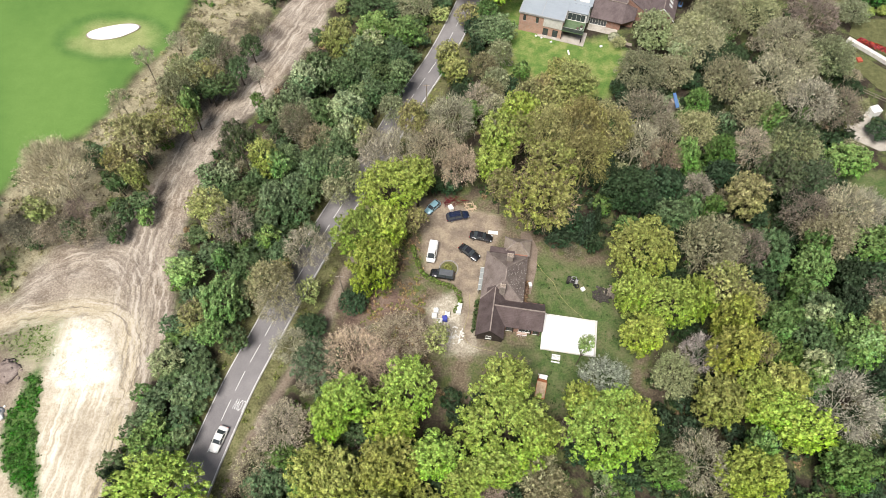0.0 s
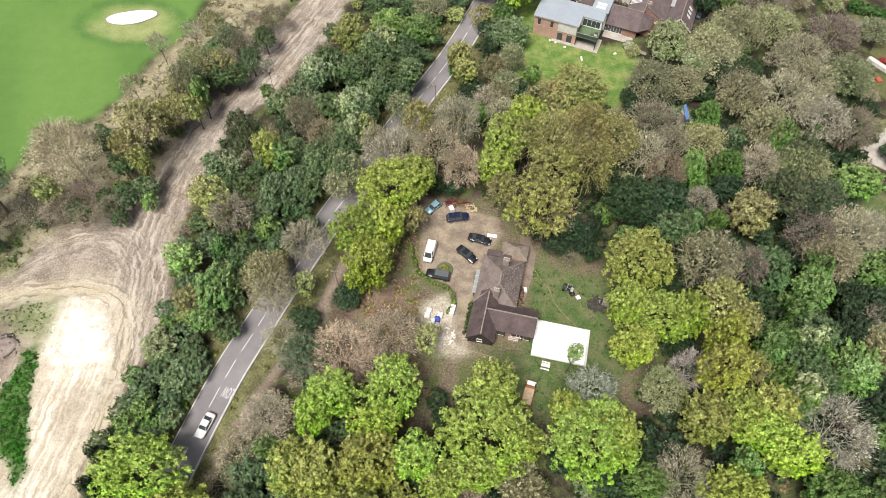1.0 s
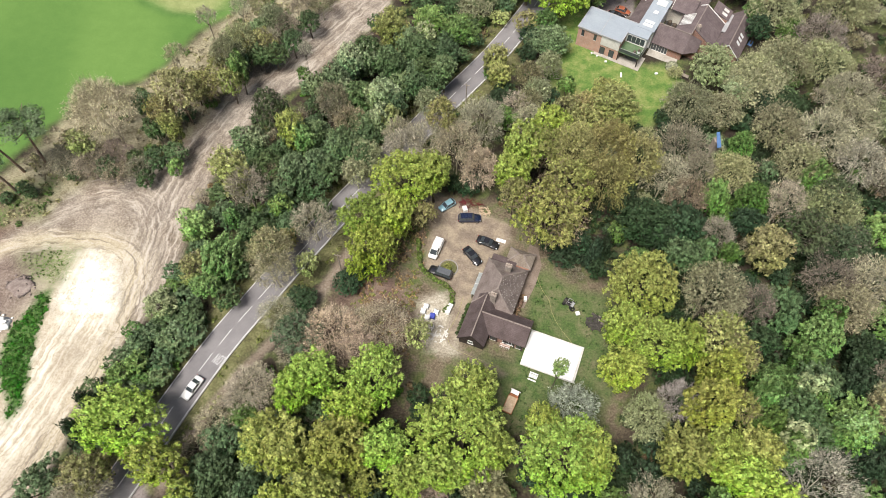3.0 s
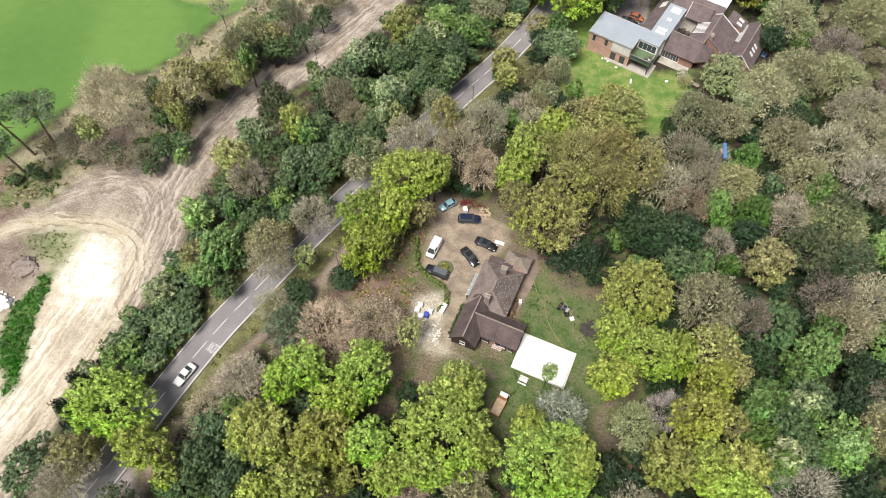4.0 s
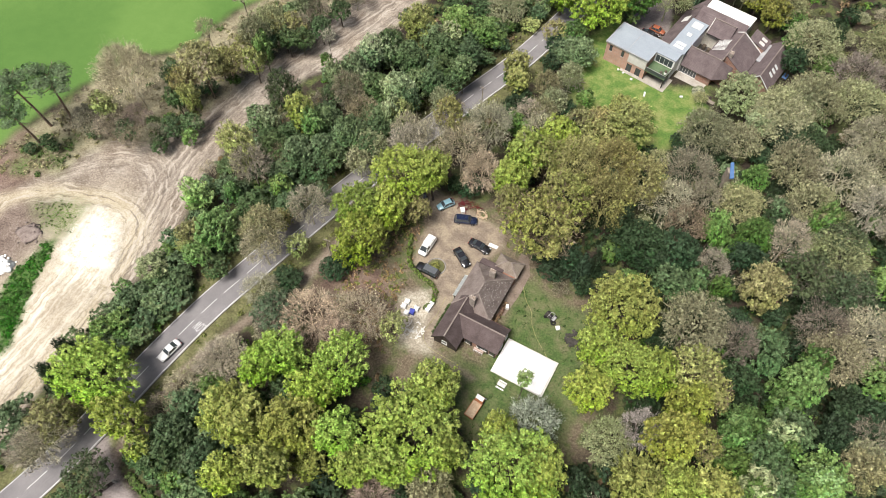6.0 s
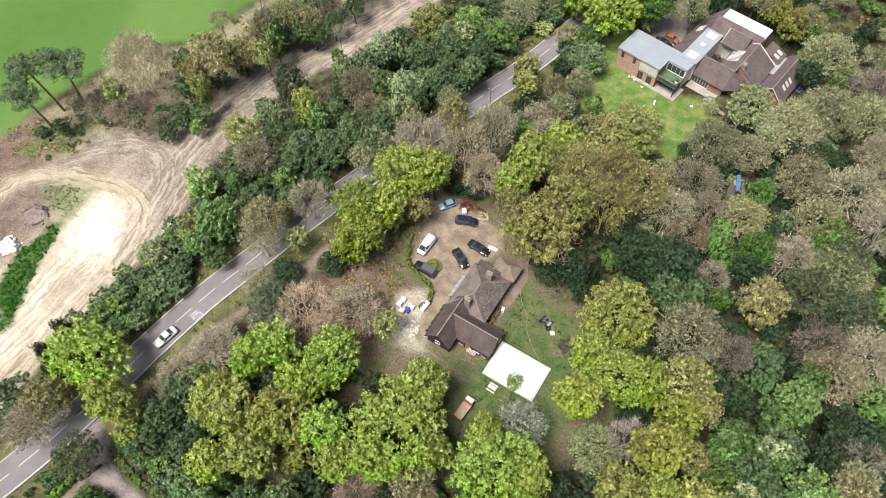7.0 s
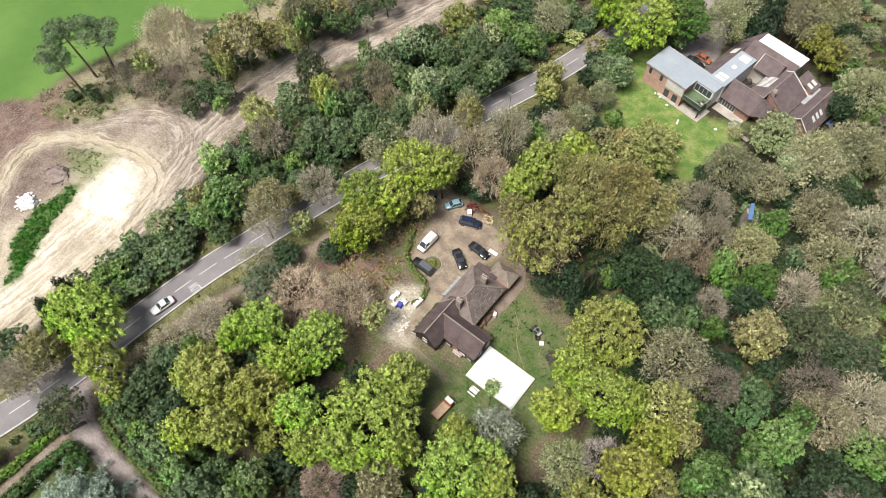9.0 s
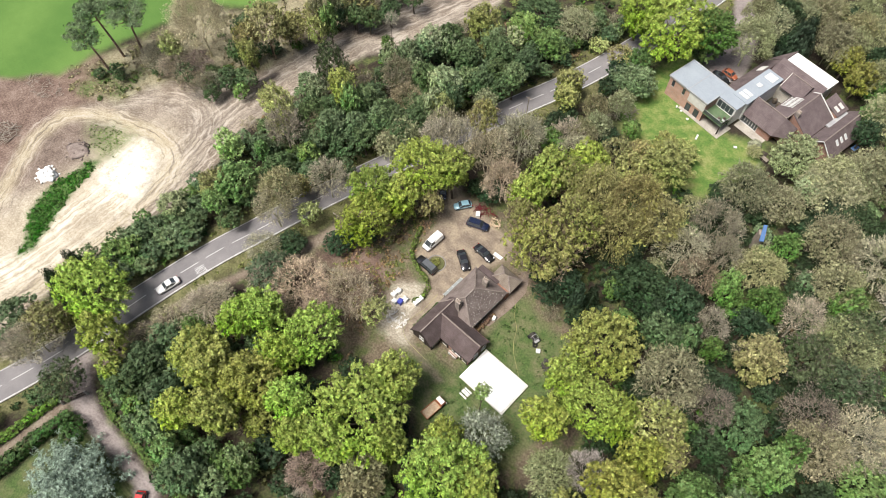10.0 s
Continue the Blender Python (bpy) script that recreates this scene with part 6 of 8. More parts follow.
# ---- the house in the clearing ----
def clearing_house():
    h = tagged(new("house"), "L-shaped brick and timber cottage with brown tiled roofs", "house")
    h.matrix_world = pose(7.5, 51.0, 0, 0, 0, -7.4)
    # walls
    part("wall", boxed(0.1, 4.6, 0.2, 8, -0.1, 2.5), RENDER_WALL, h)
    part("wall", boxed(4.6, 11.7, 2.55, 7.8, -0.1, 2.6), RED_BRICK, h)
    part("wall", boxed(0.2, 7.4, 7.9, 17.4, -0.1, 2.7), RENDER_WALL, h)
    part("wall", boxed(3.3, 7.8, 17.4, 21.4, -0.1, 2.3), RED_BRICK, h)
    part("gable_wall", gable_wall(0.0, 4.8, 0.0, -0.1, 2.4, 5.0, 0.2), DARK_TIMBER, h, "dark timber gable front")
    bm = gable_wall(2.45, 7.75, 0, -0.1, 2.5, 4.7, 0.2)
    bm.transform(Matrix.Translation((11.7, 0, 0)) @ Matrix.Rotation(radians(90), 4, "Z"))
    part("gable_wall", bm, RED_BRICK, h, "brick end gable")
    # roofs
    for p in gable_planes(-0.35, 5.0, -0.45, 9.2, 2.35, 5.25, False):
        slope(h, p, NEW_TILES, label="dark brown tiled slope")
    for p in gable_planes(2.3, 12.1, 2.2, 8.0, 2.4, 4.95, True):
        slope(h, p, NEW_TILES, label="dark brown tiled slope")
    w, e, s_, n_ = hip_planes(-0.35, 7.9, 7.3, 17.9, 2.5, (3.9, 9.9, 6.5), (3.9, 12.6, 6.5))
    slope(h, w, OLD_TILES)
    slope(h, e, SPOTTED_TILES, label="old tiles dotted with pale lichen")
    slope(h, s_, OLD_TILES)
    slope(h, n_, OLD_TILES)
    for p in hip_planes(2.9, 8.2, 18.2, 22.0, 2.2, (5.0, 20.1, 3.9), (6.0, 20.1, 3.9)):
        slope(h, p, TAN_TILES, label="tan weathered tiled slope")
    slope(h, [(0.2, 17.8, 2.75), (5.2, 17.8, 2.75), (5.2, 19.2, 2.55), (0.2, 19.2, 2.55)], NEW_TILES)
    for a, b in (((2.33, -0.45, 5.28), (2.33, 8.6, 5.28)), ((2.33, 5.1, 4.98), (12.1, 5.1, 4.98)), ((3.9, 9.9, 6.53), (3.9, 12.6, 6.53)), ((3.9, 9.9, 6.53), (-0.35, 7.3, 2.53)), ((3.9, 9.9, 6.53), (7.9, 7.3, 2.53)),
                 ((3.9, 12.6, 6.53), (-0.35, 17.9, 2.53)), ((3.9, 12.6, 6.53), (7.9, 17.9, 2.53)), ((5, 20.1, 3.93), (2.9, 18.2, 2.23)), ((5, 20.1, 3.93), (2.9, 22, 2.23)), ((6, 20.1, 3.93), (8.2, 22, 2.23)), ((6, 20.1, 3.93), (8.2, 18.2, 2.23))):
        ridge_line(h, a, b)
    chimney(h, 3.6, 8.4, 3.6, 6.9, 1.1, 0.8)
    chimney(h, 4.3, 15.2, 3.4, 6.9, 1.2, 0.8)
    # barge boards and posts of the dark gable
    bm = bmesh.new()
    bar(bm, (-0.35, -0.48, 2.3), (2.33, -0.48, 5.2), 0.08, 0.24)
    bar(bm, (5.0, -0.48, 2.3), (2.33, -0.48, 5.2), 0.08, 0.24)
    part("barge_board", bm, DARK_TIMBER, h)
    for x in (0.15, 1.6, 3.2, 4.65):
        part("post", boxed(x - 0.08, x + 0.08, -0.1, 0.05, 0, 2.5), DARK_TIMBER, h)
    window(h, 2.2, -0.02, 0.9, 1.1, 1.1, 0, 2)
    # veranda front
    for x in (5.0, 6.6, 8.3, 10.0, 11.5):
        part("veranda_post", boxed(x - 0.09, x + 0.09, 2.28, 2.46, -0.05, 2.5), DARK_TIMBER, h)
    part("veranda_beam", boxed(4.8, 11.7, 2.26, 2.46, 2.2, 2.38), DARK_TIMBER, h)
    porch = part("porch_wall", boxed(7.4, 9.4, 1.85, 2.2, -0.1, 0.9, 0.02), PINK_BRICK, h, "low brick porch wall")
    for k in range(6):
        part("baluster", boxed(7.55 + k * 0.34, 7.61 + k * 0.34, 1.62, 1.68, 0, 0.85), WHITE_FRAME, porch)
    part("porch_rail", boxed(7.5, 9.4, 1.6, 1.7, 0.85, 0.92), WHITE_FRAME, porch)
    window(h, 5.9, 2.51, 0.3, 1.3, 1.9, 0, 2, DARK_TIMBER)
    window(h, 8.9, 2.51, 0.6, 2.4, 1.4, 0, 4)
    window(h, 10.9, 2.51, 0.3, 1.0, 1.9, 0, 2, DARK_TIMBER)
    for y, w_ in ((9.5, 1.2), (11.6, 1.6), (13.8, 1.2), (16.2, 1.4)):
        window(h, 7.44, y, 0.9, w_, 1.2, 90, 2)
    for y in (2.5, 5.0, 10.5, 13.5):
        window(h, 0.06 if y < 8 else 0.16, y, 0.9, 1.2, 1.2, -90, 2)
    window(h, 11.86, 4.4, 0.9, 1.1, 1.3, 90, 2)
    window(h, 11.86, 6.6, 0.9, 1.1, 1.3, 90, 2)
    # glazed lean-to along the drive side
    bm = bmesh.new()
    plate(bm, [(-1.1, 9.2, 2.0), (-0.38, 9.2, 2.4), (-0.38, 14.2, 2.4), (-1.1, 14.2, 2.0)], 0.08)
    lean = part("lean_to_roof", bm, glazing("greenhouse_glass", (0.3, 0.32, 0.32), 0.3), h, "glazed lean-to roof")
    for y in (9.2, 10.4, 11.7, 13.0, 14.2):
        part("glazing_bar", bar(bmesh.new(), (-1.12, y, 2.03), (-0.2, y, 2.44), 0.07, 0.05), WHITE_FRAME, lean)
    part("lean_to_wall", boxed(-1.0, -0.9, 9.3, 14.1, -0.05, 1.85), RENDER_WALL, h)
    part("door", boxed(-1.04, -0.98, 11.2, 12.2, 0, 1.8), DARK_TIMBER, h, "dark front door")
    return h


clearing_house()


def flat_annexe():
    """The low white-covered slab beside the house, with its edge boards."""
    a = tagged(new("flat_annexe"), "low flat-topped structure covered with bright white sheeting", "flat roof")
    a.matrix_world = pose(7.5, 51.0, 0, 0, 0, -7.4)
    part("base", boxed(12.15, 22.4, -0.3, 7.0, -0.1, 0.42), PALE_TRIM, a)
    part("sheeting", boxed(12.2, 22.1, -0.2, 6.75, 0.42, 0.5, 0.02), WHITE_SHEET, a, "bright white sheeting")
    for x0, x1, y0, y1 in ((12.15, 22.5, 6.85, 7.05), (22.25, 22.5, -0.35, 6.85), (12.15, 22.25, -0.4, -0.25)):
        part("edge_board", boxed(x0, x1, y0, y1, 0.3, 0.56), PALE_TRIM, a)


flat_annexe()


# ---- the large house beyond the wood ----
# courtyard floor colour, dark to stand for the shade in that void
SHADED_FLOOR = mottled("shaded_floor", (0.03, 0.03, 0.032), (0.06, 0.058, 0.058), (0.11, 0.1, 0.1), 5, 0.6)
BALCONY_TURF = mottled("balcony_turf", (0.06, 0.1, 0.05), (0.1, 0.155, 0.08), (0.15, 0.2, 0.12), 5, 0.8)


def far_house():
    h = tagged(new("large_house"), "large extended house with grey flat roof and brown tiled roofs", "house")
    h.matrix_world = pose(17.6, 135.2, 0, 0, 0, -16.5)
    # grey-roofed brick wing
    part("wall", boxed(0.1, 11.0, 0.1, 7.9, -0.1, 5.5), PINK_BRICK, h)
    part("wall", boxed(11.0, 16.0, 4.2, 7.9, -0.1, 5.5), WHITE_WALL, h)
    part("panel_wall", boxed(6.2, 10.9, -0.02, 0.12, 2.9, 5.3), PALE_TRIM, h, "pale cladding panel")
    part("roof", boxed(-0.1, 11.1, -0.1, 8.0, 5.5, 5.75, 0.03), GREY_MEMBRANE, h, "grey flat roof with upstand")
    part("roof", boxed(11.1, 16.2, 4.0, 8.0, 5.5, 5.75, 0.03), GREY_MEMBRANE, h, "grey flat roof with upstand")
    for x0, x1, y0, y1 in ((-0.16, 11.2, -0.16, 0.0), (-0.16, 0.0, 0, 8.0), (-0.16, 12.4, 7.95, 8.1), (11.05, 11.2, 0, 4.0)):
        part("parapet_trim", boxed(x0, x1, y0, y1, 5.45, 5.86), LEAD, h)
    part("roof_seam", boxed(5.4, 5.5, 0, 7.9, 5.74, 5.79), LEAD, h)
    part("balcony_floor", boxed(10.9, 16.2, 0, 4.1, 2.7, 2.95), BALCONY_TURF, h, "balcony deck laid with green turf")
    for a, b in (((11.0, 0.03, 2.9), (16.1, 0.03, 2.9)), ((16.12, 0.05, 2.9), (16.12, 4.1, 2.9))):
        bm = bmesh.new()
        plate(bm, [(a[0], a[1], 3.95), (b[0], b[1] + 0.03 if a[1] == b[1] else b[1], 3.95), (b[0] + 0.03, b[1] + 0.03, 3.95), (a[0] + 0.03, a[1] + 0.03, 3.95)], 1.0)
        part("glass_balustrade", bm, GLASS, h)
        part("handrail", bar(bmesh.new(), (a[0], a[1], 4.0), (b[0], b[1], 4.0), 0.07), LEAD, h)
    for x in (11.1, 16.0):
        part("post", boxed(x - 0.1, x + 0.1, 0.05, 0.25, 0, 2.7), DARK_TIMBER, h)
    part("terrace", boxed(5.2, 17.0, -0.75, 4.2, -0.1, 0.08), PAVING, h, "stone terrace")
    for x in (1.4, 4.6):
        window(h, x, 0.06, 3.4, 0.7, 1.6, 0, 1, DARK_TIMBER)
    for x in (7.0, 9.4):
        window(h, x, 0.06, 0.2, 1.3, 2.1, 0, 2, DARK_TIMBER)
    window(h, 13.5, 4.16, 0.2, 4.4, 2.2, 0, 4, DARK_TIMBER)
    window(h, 13.5, 4.16, 3.1, 4.4, 2.1, 0, 4)
    for x, y in ((14.6, 0.9), (15.4, 1.8)):
        bm = bmesh.new()
        bmesh.ops.create_icosphere(bm, subdivisions=2, radius=0.36, matrix=Matrix.Translation((x, y, 3.75)))
        part("potted_ball_bush", bm, BARK, h, "dark clipped ball bush")
        part("planter", boxed(x - 0.3, x + 0.3, y - 0.3, y + 0.3, 2.95, 3.5, 0.06), WHITE_FRAME, h, "white square planter")
    # pale strip roof with rooflights
    part("wall", boxed(12.5, 16.4, 7.9, 19.5, -0.1, 5.6), WHITE_WALL, h, "white rendered wall")
    part("roof", boxed(12.3, 16.6, 7.0, 19.7, 5.65, 5.9, 0.03), GREY_MEMBRANE, h, "pale grey strip roof")
    for x0, x1, y0, y1 in ((13.2, 15.6, 8.0, 8.9), (13.2, 15.6, 9.3, 10.2), (13.9, 15.0, 13.2, 14.3), (13.4, 15.8, 16.6, 18.8)):
        r = part("rooflight", boxed(x0, x1, y0, y1, 5.88, 6.08, 0.04), WHITE_FRAME, h, "white-framed rooflight")
        part("pane", boxed(x0 + 0.12, x1 - 0.12, y0 + 0.12, y1 - 0.12, 6.08, 6.12), PALE_GLASS, r)
    # brown roof towards the drive
    part("wall", boxed(9.3, 12.4, 9.2, 25.5, -0.1, 2.6), RED_BRICK, h)
    slope(h, [(8.8, 9.0, 2.6), (12.4, 9.0, 5.7), (12.4, 25.0, 5.7), (8.8, 25.0, 2.6)], FAR_TILES, label="long plum-brown tiled slope")
    r = part("rooflight", plate(bmesh.new(), [(10.0, 19.2, 3.78), (11.4, 19.2, 4.98), (11.4, 21.4, 4.98), (10.0, 21.4, 3.78)], 0.12), WHITE_FRAME, h, "white-framed rooflight")
    # north range with white flat roof
    part("wall", boxed(12.8, 24.4, 19.6, 29.2, -0.1, 4.2), RENDER_WALL, h)
    part("wall", boxed(13.1, 24.5, 24.7, 29.3, 4.2, 5.4), RENDER_WALL, h)
    part("roof", boxed(13.0, 24.6, 24.6, 29.4, 5.4, 5.8, 0.03), WHITE_MEMBRANE, h, "white flat roof")
    part("roof_seam", boxed(18.9, 19.0, 24.7, 29.3, 5.79, 5.84), LEAD, h)
    slope(h, [(12.4, 19.6, 4.6), (24.6, 19.6, 4.6), (24.6, 24.7, 6.5), (12.4, 24.7, 6.5)], FAR_TILES)
    slope(h, [(9.0, 25.0, 3.2), (13.0, 25.0, 6.2), (13.0, 29.6, 6.2), (10.2, 28.8, 3.2)], FAR_TILES)
    for p in gable_planes(17.0, 22.6, 18.6, 24.6, 4.6, 7.0, True):
        slope(h, p, FAR_TILES)
    ridge_line(h, (17.0, 21.6, 7.04), (22.6, 21.6, 7.04))
    part("gable_trim", bar(bar(bmesh.new(), (16.98, 18.6, 4.62), (16.98, 21.6, 7.05), 0.12), (16.98, 24.6, 4.62), (16.98, 21.6, 7.05), 0.12), PALE_TRIM, h)
    # courtyard and the south range
    part("wall", boxed(16.9, 24.4, 7.9, 13.2, -0.1, 2.8), RED_BRICK, h)
    south, north = gable_planes(16.6, 24.6, 7.3, 13.7, 2.6, 6.1, True)
    slope(h, south, FAR_TILES)
    slope(h, north, FAR_TILES)
    slope(h, [(24.6, 10.5, 6.1), (24.6, 7.3, 2.6), (27.4, 9.6, 2.6), (27.4, 12.0, 4.2)], FAR_TILES)
    ridge_line(h, (16.6, 10.5, 6.14), (24.6, 10.5, 6.14))
    part("courtyard_floor", boxed(16.7, 20.4, 13.7, 19.5, -0.05, 0.1), SHADED_FLOOR, h, "courtyard floor coloured dark like a shaded void")
    for cx, cy in ((17.6, 15.0), (19.2, 17.8), (17.8, 18.3)):
        part("courtyard_shrub", boxed(cx - 0.5, cx + 0.5, cy - 0.5, cy + 0.5, 0.1, 1.6, 0.3), BARK, h)
    window(h, 18.8, 7.84, 0.2, 4.2, 2.2, 0, 6)
    part("paving_strip", boxed(16.6, 24, 5.6, 7.8, -0.05, 0.07), PAVING, h)
    # east range along a north-south ridge
    part("wall", boxed(20.6, 29.6, 13.2, 21.9, -0.1, 2.9), RED_BRICK, h)
    slope(h, [(20.3, 12.0, 4.0), (24.6, 10.5, 6.3), (24.6, 22.3, 6.3), (20.3, 22.3, 4.0)], FAR_TILES)
    slope(h, [(30.2, 12.6, 2.8), (30.2, 22.3, 2.8), (24.6, 22.3, 6.3), (24.6, 12.6, 6.3)], FAR_TILES)
    ridge_line(h, (24.6, 10.5, 6.34), (24.6, 22.3, 6.34))
    part("gable_trim", bar(bar(bmesh.new(), (24.6, 22.3, 6.36), (30.2, 22.3, 2.86), 0.2), (24.6, 22.3, 6.36), (22.9, 22.3, 5.4), 0.2), WHITE_FRAME, h)
    part("gable_wall", boxed(24.7, 29.8, 12.65, 12.85, -0.1, 3.2), RED_BRICK, h)
    bm = bmesh.new()
    ring = [(24.6, 2.9), (30.0, 2.9), (24.6, 6.2)]
    for y, turned in ((12.62, 1), (12.86, -1)):
        bm.faces.new([bm.verts.new((u, y, w)) for u, w in ring][::turned])
    part("gable_wall", bm, RED_BRICK, h, "red brick gable with a chimney")
    part("wall", boxed(24.4, 27.2, 9.8, 12.62, -0.1, 2.9), RED_BRICK, h)
    for k in range(9):
        y = 14.6 + k * 0.5
        part("roof_glazing_bar", plate(bmesh.new(), [(20.6, y, 4.3), (23.2, y, 5.69), (23.2, y + 0.24, 5.69), (20.6, y + 0.24, 4.3)], 0.08), WHITE_FRAME, h)
    part("link_roof", boxed(30.2, 31.2, 19.0, 26.0, 3.0, 3.3, 0.03), LEAD, h)
    part("verge", bar(bar(bmesh.new(), (30.2, 12.15, 2.48), (33.5, 12.15, 5.58), 0.16), (36.8, 12.15, 2.48), (33.5, 12.15, 5.58), 0.16), WHITE_FRAME, h)
    # low range with three roof windows
    part("wall", boxed(30.6, 36.4, 12.8, 26.6, -0.1, 2.5), RED_BRICK, h)
    part("gable_wall", gable_wall(30.6, 36.4, 12.6, -0.1, 2.6, 5.2), RED_BRICK, h, "red brick gable end")
    for p in gable_planes(30.2, 36.8, 12.2, 27.0, 2.4, 5.5, False):
        slope(h, p, FAR_TILES)
    ridge_line(h, (33.5, 12.2, 5.54), (33.5, 27.0, 5.54))
    for y in (15.5, 17.0, 18.5):
        r = part("roof_window", plate(bmesh.new(), [(34.6, y, 4.58), (35.6, y, 3.64), (35.6, y + 0.75, 3.64), (34.6, y + 0.75, 4.58)], 0.1), WHITE_FRAME, h, "small roof window")
        part("pane", plate(bmesh.new(), [(34.78, y + 0.14, 4.46), (35.42, y + 0.14, 3.86), (35.42, y + 0.61, 3.86), (34.78, y + 0.61, 4.46)], 0.05), PALE_GLASS, r)
    # hipped cross-gable at the end of the low range and the link block beside it
    for p in gable_planes(33.4, 37.2, 24.4, 28.0, 2.5, 5.2, True):
        slope(h, p, FAR_TILES)
    ridge_line(h, (33.4, 26.2, 5.24), (37.2, 26.2, 5.24))
    part("wall", boxed(33.6, 36.9, 24.8, 27.6, -0.1, 2.6), RED_BRICK, h)
    part("wall", boxed(26.4, 30.3, 22.4, 26.2, -0.1, 3.9), RED_BRICK, h)
    slope(h, [(26.2, 22.4, 5.4), (30.6, 22.4, 3.8), (30.6, 26.5, 3.8), (26.2, 26.5, 5.4)], FAR_TILES)
    for y in (23.2, 24.8):
        r = part("roof_window", plate(bmesh.new(), [(28.4, y, 4.7), (29.8, y, 4.19), (29.8, y + 0.9, 4.19), (28.4, y + 0.9, 4.7)], 0.1), PALE_TRIM, h, "small roof window")
    chimney(h, 25.4, 13.2, 3.4, 7.0)
    return h


far_house()


# ---- cars ----
GLOSS = {
    "white": paint("white_car_paint", (0.8, 0.8, 0.79), 0.25, 0, 0.08),
    "black": paint("black_car_paint", (0.018, 0.018, 0.021), 0.18, 0, 0.3),
    "grey": paint("dark_grey_car_paint", (0.03, 0.032, 0.035), 0.2, 0, 0.3),
    "navy": paint("navy_car_paint", (0.012, 0.02, 0.055), 0.2, 0, 0.3),
    "blue": paint("pale_blue_car_paint", (0.3, 0.52, 0.62), 0.3, 0, 0.15),
    "red": paint("red_car_paint", (0.5, 0.02, 0.02), 0.25, 0, 0.15),
    "orange": paint("orange_car_paint", (0.4, 0.12, 0.055), 0.3, 0, 0.2),
    "silver": paint("silver_grey_car_paint", (0.16, 0.17, 0.18), 0.25, 0.3, 0.2),
}
RUBBER = mottled("rubber", (0.01, 0.01, 0.01), (0.02, 0.02, 0.02), (0.035, 0.035, 0.035), 9, 2)
ALLOY = paint("alloy_rims", (0.4, 0.4, 0.41), 0.35, 0.8)
BLACK_TRIM = paint("black_plastic_trim", (0.02, 0.02, 0.022), 0.5)
LAMP_GLASS = paint("lamp_glass", (0.6, 0.62, 0.64), 0.12)
RED_LAMP = paint("red_lamp_glass", (0.35, 0.02, 0.02), 0.2)

# stations along the car from the nose: share of length, bonnet or waist height, half width
BODIES = {
    "saloon": (4.75, 1.84, [(0, .55, .62), (.03, .66, .82), (.14, .78, .9), (.3, .86, .92), (.5, .9, .92), (.78, .92, .92), (.93, .93, .88), (.99, .82, .78), (1, .6, .66)], (.3, .42, .68, .84), 1.44),
    "estate": (4.8, 1.86, [(0, .58, .62), (.03, .72, .82), (.14, .86, .9), (.28, .94, .92), (.5, .98, .92), (.8, 1.0, .92), (.95, 1.0, .9), (.99, .9, .84), (1, .62, .74)], (.27, .38, .9, .97), 1.66),
    "pickup": (4.9, 1.86, [(0, .7, .68), (.03, .92, .84), (.12, 1.0, .9), (.28, 1.04, .92), (.5, 1.06, .92), (.62, 1.06, .92), (.95, 1.06, .92), (.99, 1.02, .9), (1, .6, .84)], (.27, .36, .93, .98), 1.78),
    "van": (4.7, 1.85, [(0, .7, .66), (.03, .95, .86), (.1, 1.06, .93), (.2, 1.12, .95), (.5, 1.14, .95), (.8, 1.14, .95), (.97, 1.14, .94), (.995, 1.1, .92), (1, .6, .88)], (.13, .27, .96, .99), 1.96),
    "hatch": (3.9, 1.7, [(0, .56, .6), (.04, .7, .78), (.15, .82, .84), (.3, .9, .85), (.5, .93, .85), (.8, .95, .85), (.94, .95, .8), (.99, .8, .74), (1, .6, .64)], (.26, .4, .82, .95), 1.46),
}


